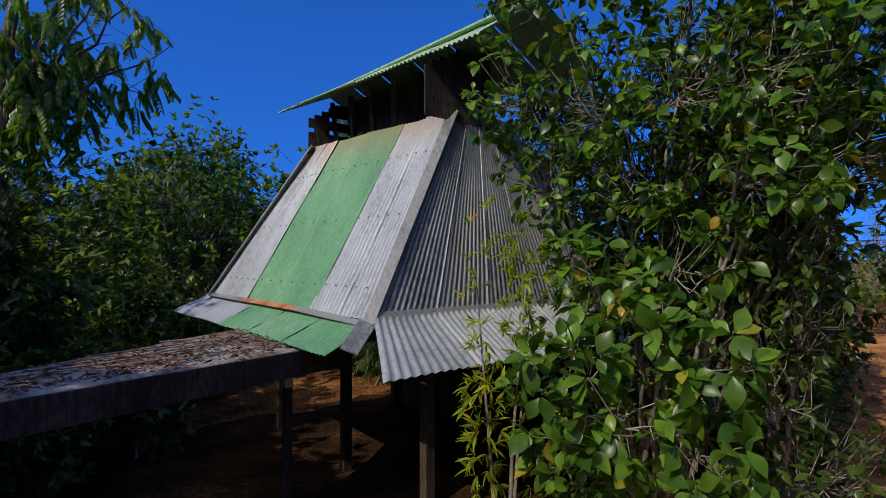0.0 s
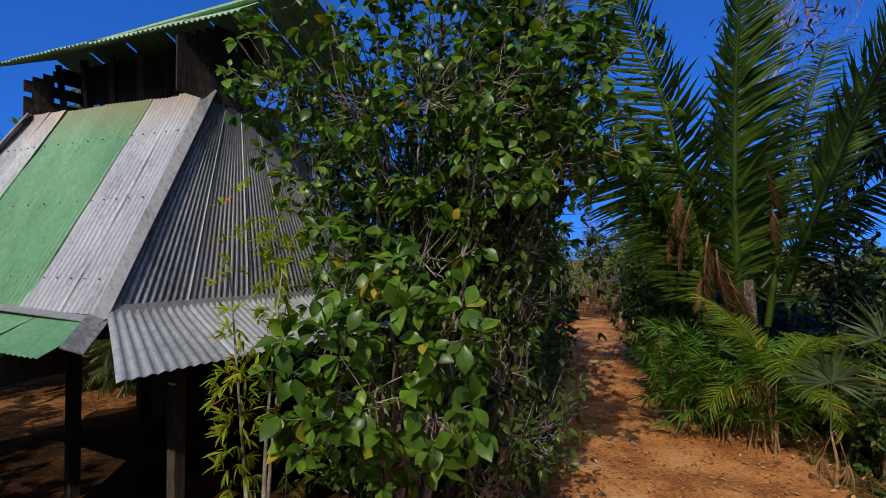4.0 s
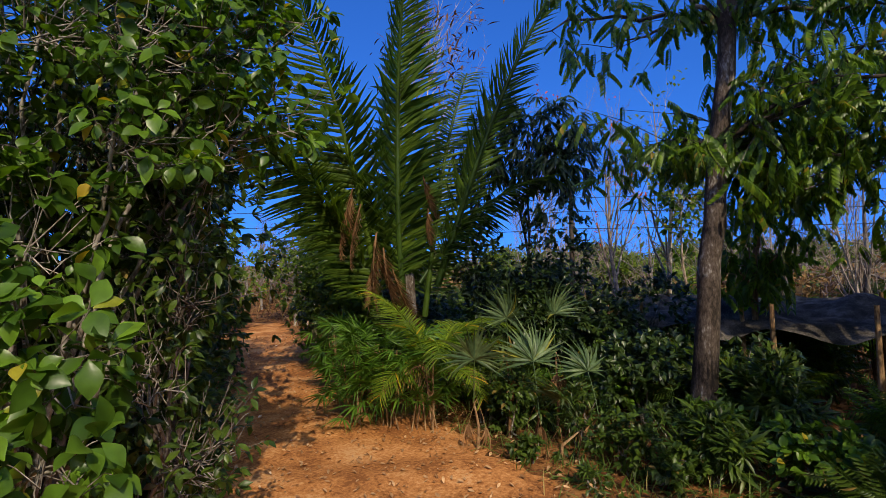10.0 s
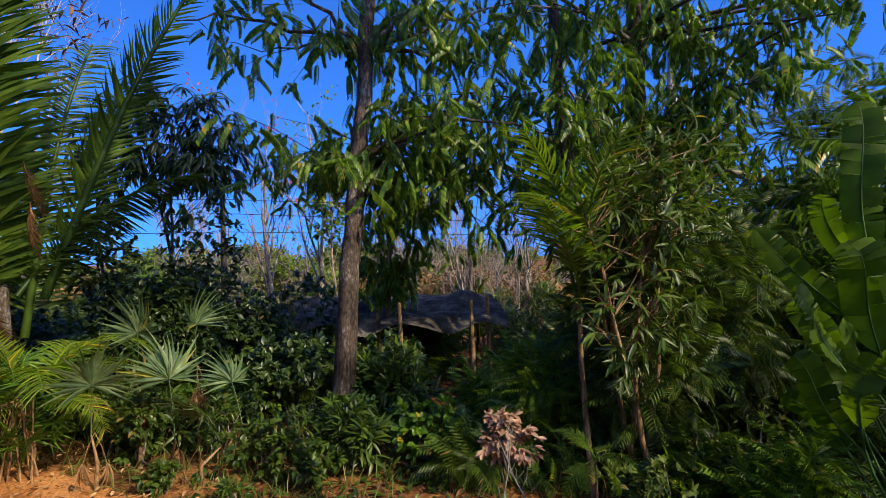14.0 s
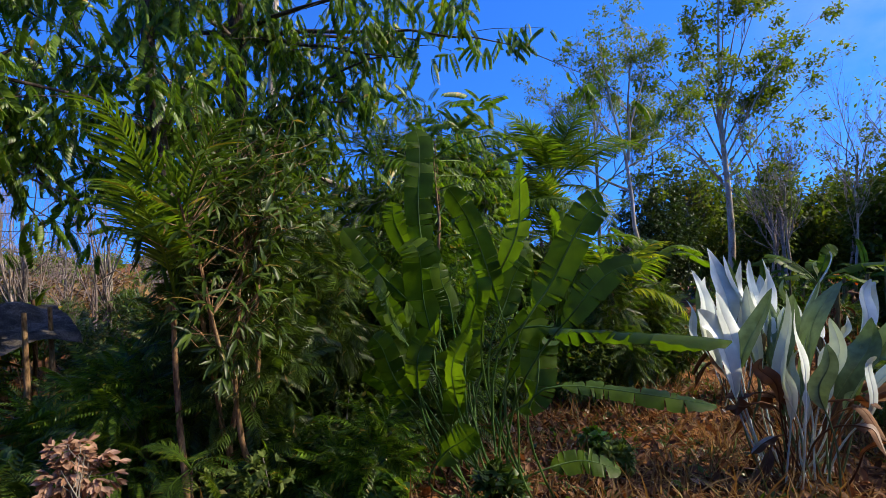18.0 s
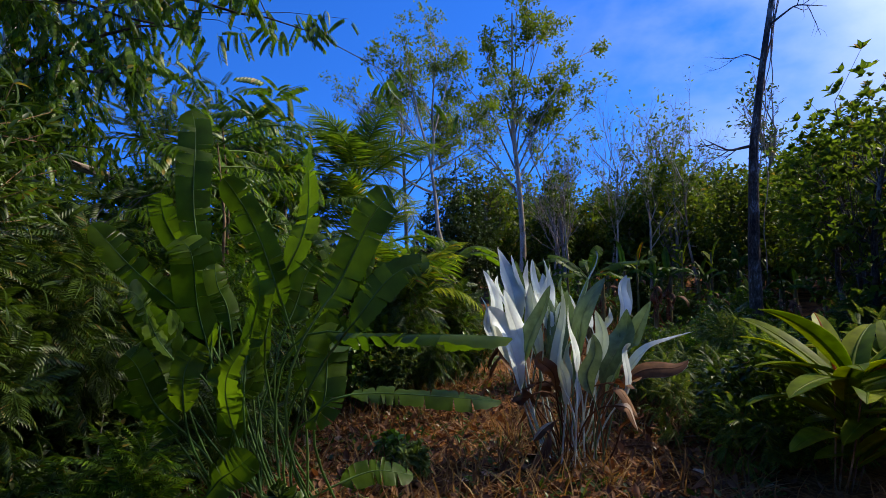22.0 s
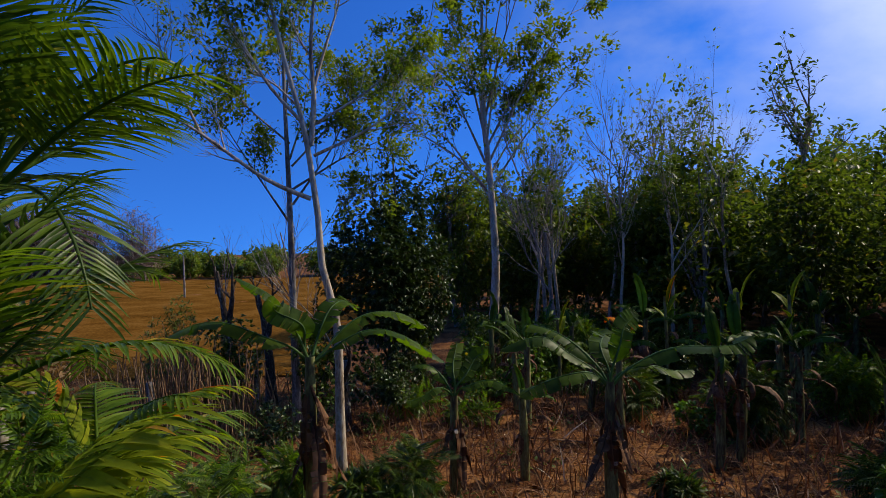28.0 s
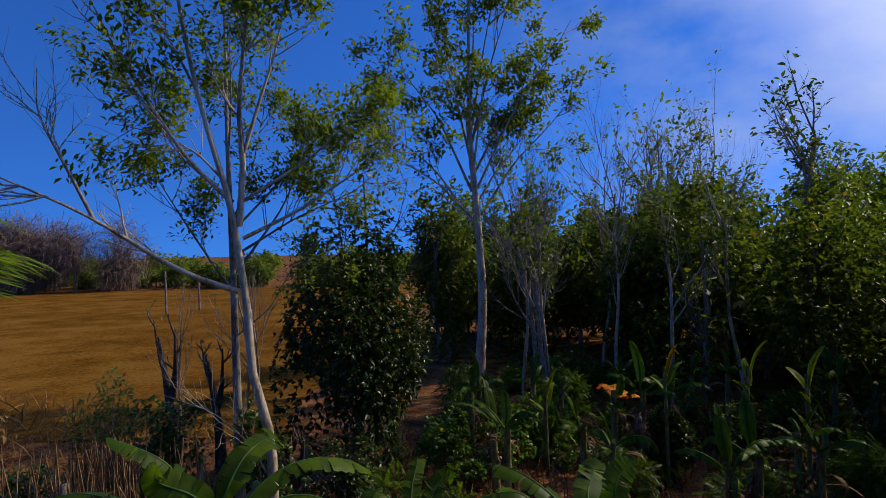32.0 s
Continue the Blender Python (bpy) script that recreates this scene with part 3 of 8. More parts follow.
def corrugated(a, b, c, d, pitch=0.076, amp=0.011, rows=7, rng=None):
    """A corrugated sheet between lower edge a-b and upper edge d-c; the waves run up the slope."""
    a, b, c, d = (np.array(q, float) for q in (a, b, c, d))
    n = max(8, int(round(np.linalg.norm(b - a) / pitch * 4)))
    s = np.linspace(0, 1, n + 1)
    r = np.linspace(0, 1, rows)
    lo, hi = a + (b - a) * s[:, None], d + (c - d) * s[:, None]
    p = lo[None] + (hi - lo)[None] * r[:, None, None]
    nrm = unit(np.cross(b - a, d - a))
    k = np.arange(n + 1)
    p = p + nrm * (amp * np.cos(k * math.pi / 2))[None, :, None]
    if rng is not None:
        p = p + nrm * (rng.normal(0, 0.004, (rows, 1, 1)) + 0.008 * np.sin(s * 5 + rng.uniform(0, 6))[None, :, None] * np.sin(r * 4)[:, None, None])
    m = n + 1
    i, j = np.meshgrid(np.arange(rows - 1), np.arange(n), indexing="ij")
    f = np.stack([i * m + j, i * m + j + 1, (i + 1) * m + j + 1, (i + 1) * m + j], -1).reshape(-1, 4)
    v = p.reshape(-1, 3)
    return np.concatenate([v, v - nrm * 0.003]), np.concatenate([f, f[:, ::-1] + len(v)])


def plank(name, parent, p, q, w, h, mat, label="", side=None):
    """A beam or flashing of width w and height h from p to q."""
    p, q = np.array(p, float), np.array(q, float)
    d = unit(q - p)
    s = unit(np.cross(d, Z if side is None else side))
    u = np.cross(s, d)
    o = [(-1, -1), (1, -1), (1, 1), (-1, 1)]
    c = [(-1, -0.86), (-0.94, -1), (0.94, -1), (1, -0.86), (1, 0.86), (0.94, 1), (-0.94, 1), (-1, 0.86)]
    v = [e + s * a * w / 2 + u * b * h / 2 for e in (p, q) for a, b in c]
    f4 = [(i, (i + 1) % 8, 8 + (i + 1) % 8, 8 + i) for i in range(8)] + [(0, 7, 4, 3), (0, 3, 2, 1), (7, 6, 5, 4), (8, 11, 12, 15), (8, 9, 10, 11), (12, 13, 14, 15)]
    return part(name, nmesh(name, v, [np.array(f4)], mat, smooth=False), parent, label)


hr = np.random.default_rng(5)
ZB, ZT, W, LV = 2.29, 4.59, 4.9, 3.6


def hp(u, v, z):
    """Hut's own axes: u to the far end of the front, v inwards."""
    return np.array((-u, v, z), float)


SCREW = nmesh("screw", *[(x[0], [x[1]]) for x in [box((-0.006, -0.018, 0.002), (0.006, -0.006, 0.014))]][0], M_DARKWOOD)
bot_u, top_u = [W, 4.1, 3.3, 2.31, 1.32, 0.66, 0.0], [3.48, 3.2, 2.92, 2.22, 1.52, 1.06, 0.6]


def top_v(u):
    return 1.5 - (u - 0.6) * 0.13


for k in range(6):
    mat = M_GREEN if k in (2, 3) else M_ZINC
    a, b = hp(bot_u[k], 0, ZB), hp(bot_u[k + 1] - 0.03, 0, ZB)
    c, d = hp(top_u[k + 1] - 0.03, top_v(top_u[k + 1]), ZT), hp(top_u[k], top_v(top_u[k]), ZT)
    lift = np.array((0, -0.006 * (k % 2), 0.004 * (k % 2)))
    sh = part("roof_sheet", nmesh("roof_sheet", *[(x[0], [x[1]]) for x in [corrugated(a + lift, b + lift, c + lift, d + lift, 0.076, 0.007, 9, hr)]][0], mat), hut,
              "green painted corrugated sheet" if k in (2, 3) else "pale grey corrugated sheet")
    # fixing screws along the purlin lines
    for fr in (0.12, 0.45, 0.78):
        for s in (0.18, 0.5, 0.82):
            q = (a + (b - a) * s) * (1 - fr) + (d + (c - d) * s) * fr
            part("screw", SCREW, sh, m=Matrix.Translation(q))
for k in range(5):
    va, vb = LV * k / 5, LV * (k + 1) / 5
    ta, tb = 1.5 + (LV - 2.7) * k / 5, 1.5 + (LV - 2.7) * (k + 1) / 5
    part("roof_sheet", nmesh("roof_sheet", *[(x[0], [x[1]]) for x in [corrugated(hp(0, va, ZB), hp(0, vb, ZB), hp(0.6, tb, ZT), hp(0.6, ta, ZT), 0.072, 0.013, 6, hr)]][0], M_ZINC_DULL), hut, "weathered grey corrugated sheet")
    part("roof_sheet", nmesh("roof_sheet", *[(x[0], [x[1]]) for x in [corrugated(hp(-0.02, va, ZB + 0.03), hp(-0.02, vb, ZB + 0.03), hp(-0.65, vb, 1.9), hp(-0.65, va - (0.3 if k == 0 else 0), 1.9), 0.072, 0.012, 4, hr)]][0], M_ZINC), hut, "grey corrugated eave sheet")
    part("roof_sheet", nmesh("roof_sheet", *[(x[0], [x[1]]) for x in [corrugated(hp(W, vb, ZB), hp(W, va, ZB), hp(3.5, ta, ZT), hp(3.5, tb, ZT), 0.09, 0.014, 4, hr)]][0], M_ZINC_DULL), hut)
for k in range(5):
    ua, ub = W * k / 5, W * (k + 1) / 5
    part("roof_sheet", nmesh("roof_sheet", *[(x[0], [x[1]]) for x in [corrugated(hp(ua, LV, ZB), hp(ub, LV, ZB), hp(0.6 + 2.9 * (k + 1) / 5, 2.3, ZT), hp(0.6 + 2.9 * k / 5, 2.3, ZT), 0.09, 0.014, 4, hr)]][0], M_ZINC_DULL), hut)
# eave sheets below the front
eave = [(W + 0.3, 3.9, M_ZINC), (3.9, 2.9, M_ZINC), (2.9, 1.9, M_GREEN), (1.9, 0.95, M_GREEN), (0.95, 0.0, M_GREEN)]
for ua, ub, mat in eave:
    part("roof_sheet", nmesh("roof_sheet", *[(x[0], [x[1]]) for x in [corrugated(hp(ub - 0.02, 0.0, ZB - 0.03), hp(ua, 0.0, ZB - 0.03), hp(ua, -0.50, 2.04), hp(ub - 0.02, -0.48, 2.04), 0.076, 0.007, 5, hr)]][0], mat), hut)
# hip and eave flashings
plank("hip_flashing", hut, hp(-0.01, -0.06, ZB - 0.02), hp(0.57, 1.44, ZT), 0.11, 0.02, M_ZINC_DULL, "grey folded hip flashing", side=np.array((0.75, -0.6, 0.3)))
plank("hip_flashing", hut, hp(W, 0.0, ZB), hp(3.5, 1.1, ZT), 0.2, 0.02, M_ZINC_DULL, side=np.array((-0.75, -0.6, 0.3)))
plank("eave_flashing", hut, hp(1.6, -0.05, ZB + 0.012), hp(-0.06, -0.05, ZB - 0.03), 0.08, 0.012, M_ZINC_DULL, side=np.array((0, -0.5, 1.0)))
plank("eave_flashing", hut, hp(3.3, -0.05, ZB + 0.012), hp(1.6, -0.05, ZB + 0.012), 0.08, 0.012, M_RUST_RED, "rusted red flashing", side=np.array((0, -0.5, 1.0)))
plank("eave_flashing", hut, hp(W, -0.05, ZB + 0.012), hp(3.3, -0.05, ZB + 0.012), 0.08, 0.012, M_ZINC_DULL, side=np.array((0, -0.5, 1.0)))
plank("eave_flashing", hut, hp(-0.03, 0.0, ZB + 0.02), hp(-0.03, LV, ZB + 0.02), 0.14, 0.012, M_ZINC_DULL, side=np.array((1.0, 0, 0.6)))
plank("hip_flashing", hut, hp(-0.0, -0.05, ZB + 0.0), hp(-0.2, -0.36, 2.08), 0.16, 0.012, M_ZINC_DULL, side=np.array((0.75, -0.6, 0.3)))
# raised cap roof over the open top
EL, ER, RL, RR = hp(4.15, 0.78, 5.2), hp(-0.35, 1.0, 5.08), hp(4.3, 1.75, 5.66), hp(-0.45, 1.85, 5.62)
for k in range(6):
    a, b = EL + (ER - EL) * k / 6, EL + (ER - EL) * (k + 1) / 6
    d, c = RL + (RR - RL) * k / 6, RL + (RR - RL) * (k + 1) / 6
    part("cap_sheet", nmesh("cap_sheet", *[(x[0], [x[1]]) for x in [corrugated(a, b, c, d, 0.076, 0.012, 4, hr)]][0], M_GREEN_PALE), hut, "faded green corrugated ridge sheet")
    back = np.array((0, 1.0, -0.5))
    part("cap_sheet", nmesh("cap_sheet", *[(x[0], [x[1]]) for x in [corrugated(d + (0, 0.01, 0), c + (0, 0.01, 0), c + back, d + back, 0.076, 0.012, 4, hr)]][0], M_GREEN_PALE), hut)
plank("ridge_cap", hut, RL + (0, 0, 0.03), RR + (0, 0, 0.03), 0.22, 0.03, M_GREEN_PALE)
# dark boards and rafters under the cap
for k in range(5):
    t = k / 6
    p = hp(3.45 - 2.8 * t, 1.5 + 0.2 * t, ZT - 0.2)
    plank("rafter", hut, p, EL + (ER - EL) * (0.14 + 0.72 * t) + (0, 0.6, 0.14), 0.07, 0.07, M_DARKWOOD)
for k in range(13):
    z0 = ZT - 0.05 + k * 0.075
    plank("louvre_board", hut, hp(3.1 if k in (2, 3, 5) else 3.55, 1.72, z0 - 0.1), hp(0.5, 1.95, z0 - 0.1), 0.02, 0.078, M_DARKWOOD)
for u in (3.5, 0.55):
    for k in range(12):
        if u > 1 and k in (5, 8):
            plank("gable_board", hut, hp(u, 1.1, ZT - 0.1 + 0.07 * k), hp(u, 1.35, ZT - 0.1 + 0.07 * k), 0.02, 0.066, M_DARKWOOD)
            continue
        plank("gable_board", hut, hp(u, 1.0 + max(0.0, 0.07 * k - 0.5) * 1.7, ZT - 0.1 + 0.07 * k), hp(u, 1.85, ZT - 0.1 + 0.07 * k), 0.02, 0.074, M_DARKWOOD)
# posts, beams and back boards of the open ground floor
for u, v in ((0.5, 1.0), (2.3, 1.0), (4.5, 1.0), (0.15, 3.4), (2.4, 3.4), (4.7, 3.4)):
    o = plank("post", hut, hp(u, v, -0.05), hp(u, v, ZB - 0.02), 0.12, 0.12, M_DARKWOOD, side=np.array((1.0, 0, 0)))
for v in (0.3, 3.45):
    plank("beam", hut, hp(0, v, ZB - 0.1), hp(W, v, ZB - 0.1), 0.09, 0.14, M_DARKWOOD)
for u in (0.1, W - 0.1):
    plank("beam", hut, hp(u, 0, ZB - 0.12), hp(u, LV, ZB - 0.12), 0.09, 0.14, M_DARKWOOD)
for k in range(24):
    u = 0.1 + k * 0.2
    plank("wall_board", hut, hp(u, 3.52, 0.0), hp(u, 3.52, 2.2), 0.19, 0.022, M_DARKWOOD, side=np.array((0, 1.0, 0)))
# low lean-to roof with rust and leaf litter
lean = new("lean_to_roof")
lean.matrix_basis = HUT
tagged(lean, "low rusty lean-to roof strewn with dry leaves", "roof")
for k in range(4):
    s0, s1 = k / 4, (k + 1) / 4
    A, B, C, D = hp(0.72, 0.1, 2.0), hp(-0.24, -3.6, 1.99), hp(0.2, -3.6, 2.0), hp(2.5, -0.2, 2.03)
    a, b = B + (C - B) * s0, B + (C - B) * s1
    d, c = A + (D - A) * s0, A + (D - A) * s1
    part("roof_sheet", nmesh("roof_sheet", *[(x[0], [x[1]]) for x in [corrugated(a, b, c, d, 0.09, 0.012, 8, hr)]][0], M_RUST), lean, "rust-stained corrugated sheet")
plank("edge_beam", lean, hp(0.73, 0.1, 1.88), hp(-0.25, -3.6, 1.87), 0.04, 0.23, M_FASCIA, "weathered fascia board, darkened for the trees' shade")
plank("edge_beam", lean, hp(2.5, -0.2, 1.95), hp(0.2, -3.6, 1.92), 0.05, 0.09, M_DARKWOOD)
for u, v in ((1.3, -0.25), (-0.08, -3.2), (0.1, -3.45)):
    po = plank("post", lean, hp(u, v, -0.05), hp(u, v, 1.92), 0.08, 0.08, M_DARKWOOD, side=np.array((1.0, 0, 0)))
    # white only where the sun falls; dark timber below stands in for shade
    if v > -1:
        plank("painted_top", po, hp(u, v, 1.5), hp(u, v, 1.9), 0.092, 0.092, M_WHITEPAINT, "flaking white paint on the sunlit part alone", side=np.array((1.0, 0, 0)))

# ---- plants: kinds ----


def broad_tree(at, label, seed, centre, radii, nclus, per, size, tmpl, lmat, bark, trunk_r, trunks=1, group="", name="tree", droop=0.1, lumps=8, sweep=0.5):
    """Tree or tall shrub: stems that fork towards an uneven crown of rosettes."""
    rng = np.random.default_rng(seed)
    tr = thing(name, at, label, name.replace("_", " ") if name != "tree" else "tree", group)
    o = np.array(at)
    c = np.array(centre, float) - o
    tips = blob_tips(rng, nclus, c, radii, 0.3, lumps)
    pts = np.array([p for p, _ in tips])
    twigs = []
    for s in range(trunks):
        foot = np.array([rng.normal(0, 0.12) * (trunks > 1), rng.normal(0, 0.12) * (trunks > 1), -0.08])
        head = c + np.array([rng.normal(0, 0.4) * radii[0], rng.normal(0, 0.4) * radii[1], rng.uniform(-0.1, 0.5) * radii[2]])
        k = np.linspace(0, 1, 9)[:, None]
        bow = rng.normal(0, sweep * 0.25, 3) * (1, 1, 0)
        line = foot + (head - foot) * k + bow * np.sin(k * math.pi) + rng.normal(0, 0.02, (9, 3))
        rad = trunk_r * (1 - 0.7 * k[:, 0]) * (1 + 0.5 * np.exp(-k[:, 0] * 14))
        part("trunk", nmesh("trunk", *[(x[0], [x[1]]) for x in [tube(line, rad, 8)]][0], bark), tr)
        mine = pts[s::trunks]
        limbs = []
        for q in mine[rng.permutation(len(mine))[:max(6, min(46, len(mine) // 3))]]:
            i = int(np.clip(np.argmin(np.linalg.norm(line - q, axis=1)) - 1, 1, 7))
            b = line[i]
            m = (b + q) / 2 + rng.normal(0, 0.08, 3) * np.linalg.norm(q - b) + (0, 0, 0.08 * np.linalg.norm(q - b))
            r0 = rad[i] * 0.32
            limbs.append(tube(np.array([b, (b + m) / 2 + rng.normal(0, 0.02, 3), m, (m + q) / 2 + rng.normal(0, 0.02, 3), q]), np.linspace(r0, 0.004, 5), 5))
        for v, f in limbs[:7]:
            part("limb", nmesh("limb", v, [f], bark), tr)
        twigs += limbs[7:]
    twig_part(tr, twigs, bark)
    v, f = whorls(rng, tips, per, size, tmpl, droop)
    part("crown", nmesh("crown", v, [f], lmat), tr)
    return tr


def pinnate_t(n=9, leaflet=0.26, tmpl=T_SMALL, droop=0.35, wide=0.9, hang=0.45):
    """Compound leaf template of length 1 along y, with pairs of leaflets that hang a little."""
    k = np.linspace(0.18, 0.97, n)
    y = k
    z = -droop * k ** 2
    pos, al, nr = [], [], []
    for s in (-1, 1):
        pos.append(np.stack([0 * k, y, z], -1))
        al.append(np.stack([s * np.full(n, 1.0), 0.55 + 0 * k, -hang + 0 * k], -1))
        nr.append(np.stack([0.3 * s + 0 * k, 0 * k, 1 + 0 * k], -1))
    v, f = scatter(tmpl, np.concatenate(pos), np.concatenate(al), np.concatenate(nr), leaflet * np.tile(0.75 + 0.25 * np.sin(k * 3), 2), wide)
    kk = np.linspace(0, 1, 5)
    rv = np.concatenate([np.stack([s * 0.008 + 0 * kk, kk, -droop * kk ** 2 + 0.003], -1) for s in (-1, 1)])
    rf = np.array([(i, i + 1, i + 6, i + 5) for i in range(4)], np.int32)
    return joined([(v, f), (rv, rf)])


T_NARROW = leaf_t([0.01, 0.17, 0.19, 0.01], 0.3, 0.35)
P_HANG = pinnate_t(8, 0.33, T_NARROW, 0.55, 1.05, hang=0.95)
P_FEATHER = pinnate_t(12, 0.22, T_SMALL, 0.3, 0.7)
P_FERN = pinnate_t(10, 0.3, T_LANCE, 0.4, 1.0)


def bush(at, label, seed, radius, height, nclus, per, size, tmpl, lmat, stems=7, name="shrub", group="", droop=0.1, smat=None):
    rng = np.random.default_rng(seed)
    b = thing(name, at, label, name.replace("_", " "), group)
    tips = blob_tips(rng, nclus, (0, 0, height * 0.55), (radius, radius, height * 0.55), 0.2, 6)
    pts = np.array([p for p, _ in tips])
    sv = []
    for k in range(stems):
        q = pts[rng.integers(len(pts))]
        m = q * (0.35, 0.35, 0.55) + rng.normal(0, 0.05, 3)
        sv.append(tube(np.array([(rng.normal(0, 0.08), rng.normal(0, 0.08), -0.05), m * 0.5, m, q]), np.linspace(0.012 + 0.006 * height, 0.004, 4), 5))
    for v, f in sv:
        part("stem", nmesh("stem", v, [f], smat or M_BARK_GREY), b)
    v, f = whorls(rng, tips, per, size, tmpl, droop)
    keep = v.reshape(-1, len(tmpl[0]), 3)[:, 0, 2] > 0.02
    tv = v.reshape(-1, len(tmpl[0]), 3)[keep]
    n = len(tv)
    f = (tmpl[1][None] + (np.arange(n) * len(tmpl[0]))[:, None, None]).reshape(-1, tmpl[1].shape[1])
    part("foliage", nmesh("foliage", tv.reshape(-1, 3), [f], lmat), b)
    return b


def frond_mesh(name, rng, length, pairs, leaflet, bend, mat, vee=0.5, hang=0.2, wide=1.0, stalk=0.18, rib=0.02, skip=0.0, tip_len=0.35, loose=0.0, sweep=0.45):
    """Feather palm frond: starts at the origin along +y, rises along +z by its pose, bends down over its length."""
    k = np.linspace(0, 1, 14)
    a = bend * k ** 1.6
    dy, dz = np.cos(a), -np.sin(a)
    y = np.concatenate([[0], np.cumsum((dy[1:] + dy[:-1]) / 2 / 13)]) * length
    z = np.concatenate([[0], np.cumsum((dz[1:] + dz[:-1]) / 2 / 13)]) * length
    line = np.stack([0.02 * length * np.sin(k * 3 + rng.uniform(0, 6)), y, z], -1)
    rv, rf = tube(line, rib * (1 - 0.85 * k) + 0.002, 5)
    s = np.linspace(stalk, 0.99, pairs)
    pos, al, nr, sz = [], [], [], []
    for sg in (-1, 1):
        for q in s:
            if rng.random() < skip:
                continue
            c = np.array([np.interp(q, k, line[:, i]) for i in range(3)])
            t = np.array([0, np.interp(q, k, dy), np.interp(q, k, dz)])
            nn = np.array([0, -t[2], t[1]])
            fw = sweep + 0.8 * max(0, q - 0.5)
            d = np.array([sg, 0, 0]) + t * fw + nn * (vee * (1 - 0.6 * q)) + rng.normal(0, 0.07 + loose, 3)
            pos.append(c)
            al.append(d - (0, 0, hang))
            nr.append(nn + rng.normal(0, 0.12, 3))
            sz.append(leaflet * (tip_len + (1 - tip_len) * math.sin(min(1, (q - stalk) / (1 - stalk) * 1.15 + 0.12) * math.pi * 0.93) ** 0.6) * rng.uniform(0.88, 1.08))
    tm = leaf_t([0.02, 0.034, 0.026, 0.003], 0.45, 0.32)
    lv, lf = scatter(tm, pos, al, nr, np.array(sz), wide)
    v, f = joined([(rv, rf), (lv, lf)])
    return nmesh(name, v, [f], mat)


def aim(yaw, elev, roll=0.0, at=(0, 0, 0), s=1.0):
    """Pose that turns +y to a compass yaw and an elevation."""
    return pose(*at, 0, 0, yaw) @ pose(0, 0, 0, elev, 0, 0) @ pose(0, 0, 0, 0, roll, 0) @ Matrix.Scale(s, 4)


def palm(at, label, seed, meshes, fronds, trunk=None, name="palm_tree", group="", dead=None):
    """fronds: rows of yaw, elevation, scale; the crown stands on the trunk's top."""
    rng = np.random.default_rng(seed)
    p = thing(name, at, label, "palm", group)
    top = np.zeros(3)
    if trunk:
        h, r, mat = trunk
        k = np.linspace(0, 1, 10)
        ln = np.stack([0.06 * h * np.sin(k * 2), 0.04 * h * np.sin(k * 1.5), -0.05 + k * (h + 0.05)], -1)
        v, f = tube(ln, r * (1 - 0.3 * k) * (1 + 0.04 * np.sin(k * 60)), 9)
        part("trunk", nmesh("trunk", v, [f], mat), p)
        top = ln[-1]
    for yaw, el, s, *turn in fronds:
        me = meshes[rng.integers(len(meshes))]
        part("frond", me, p, m=aim(yaw, el, (turn[0] if turn else 0) + rng.normal(0, 14), top, s))
    for yaw, el, s in dead or ():
        part("frond", DEAD_FRONDS[rng.integers(len(DEAD_FRONDS))], p, "dead brown frond", aim(yaw, el, rng.normal(0, 40), top, s))
    return p


fr = np.random.default_rng(21)
BIG_FRONDS = [frond_mesh("frond", fr, 1.0, 96, lf, b, L_PALM, ve, hg, 1.0, 0.08, 0.010, 0.03, 0.35, 0.05, sw) for lf, b, ve, hg, sw in ((0.18, 0.15, 0.1, 0.1, 0.45), (0.18, 0.42, 0.05, 0.35, 0.4), (0.12, 0.3, 0.5, 0.1, 1.0), (0.22, 0.9, 0.1, 0.45, 0.4))]
ARECA_FRONDS = [frond_mesh("frond", fr, 1.0, 30, 0.32, b, L_ARECA, 0.45, 0.15, 1.0, 0.25, 0.012) for b in (0.7, 1.1, 1.5)]
DARK_FRONDS = [frond_mesh("frond", fr, 1.0, 34, 0.30, b, L_PALM, 0.4, 0.2, 1.0, 0.22, 0.011) for b in (0.6, 1.0, 1.5)]
DEAD_FRONDS = [frond_mesh("frond", fr, 1.0, 26, 0.3, b, L_DEADPALM, 0.1, 0.9, 0.8, 0.15, 0.012, 0.3) for b in (1.8, 2.4)]
DEAD_HANG = frond_mesh("frond", fr, 1.0, 60, 0.3, 0.3, L_DEADPALM, 0.0, 0.0, 1.0, 0.04, 0.012, 0.1, loose=0.3, sweep=2.6)
LIT_FRONDS = [frond_mesh("frond", fr, 1.0, 40, 0.30, b, L_ARECA_LIT, 0.45, 0.15, 0.8, 0.2, 0.012) for b in (0.9, 1.3, 1.8)]
YELLOW_FRONDS = [frond_mesh("frond", fr, 1.0, 22, 0.33, b, L_YELLOW, 0.35, 0.35, 1.9, 0.16, 0.012) for b in (0.9, 1.3)]
GREEN_FRONDS = [frond_mesh("frond", fr, 1.0, 24, 0.33, b, L_ARECA, 0.35, 0.35, 1.7, 0.16, 0.012) for b in (0.8, 1.2)]


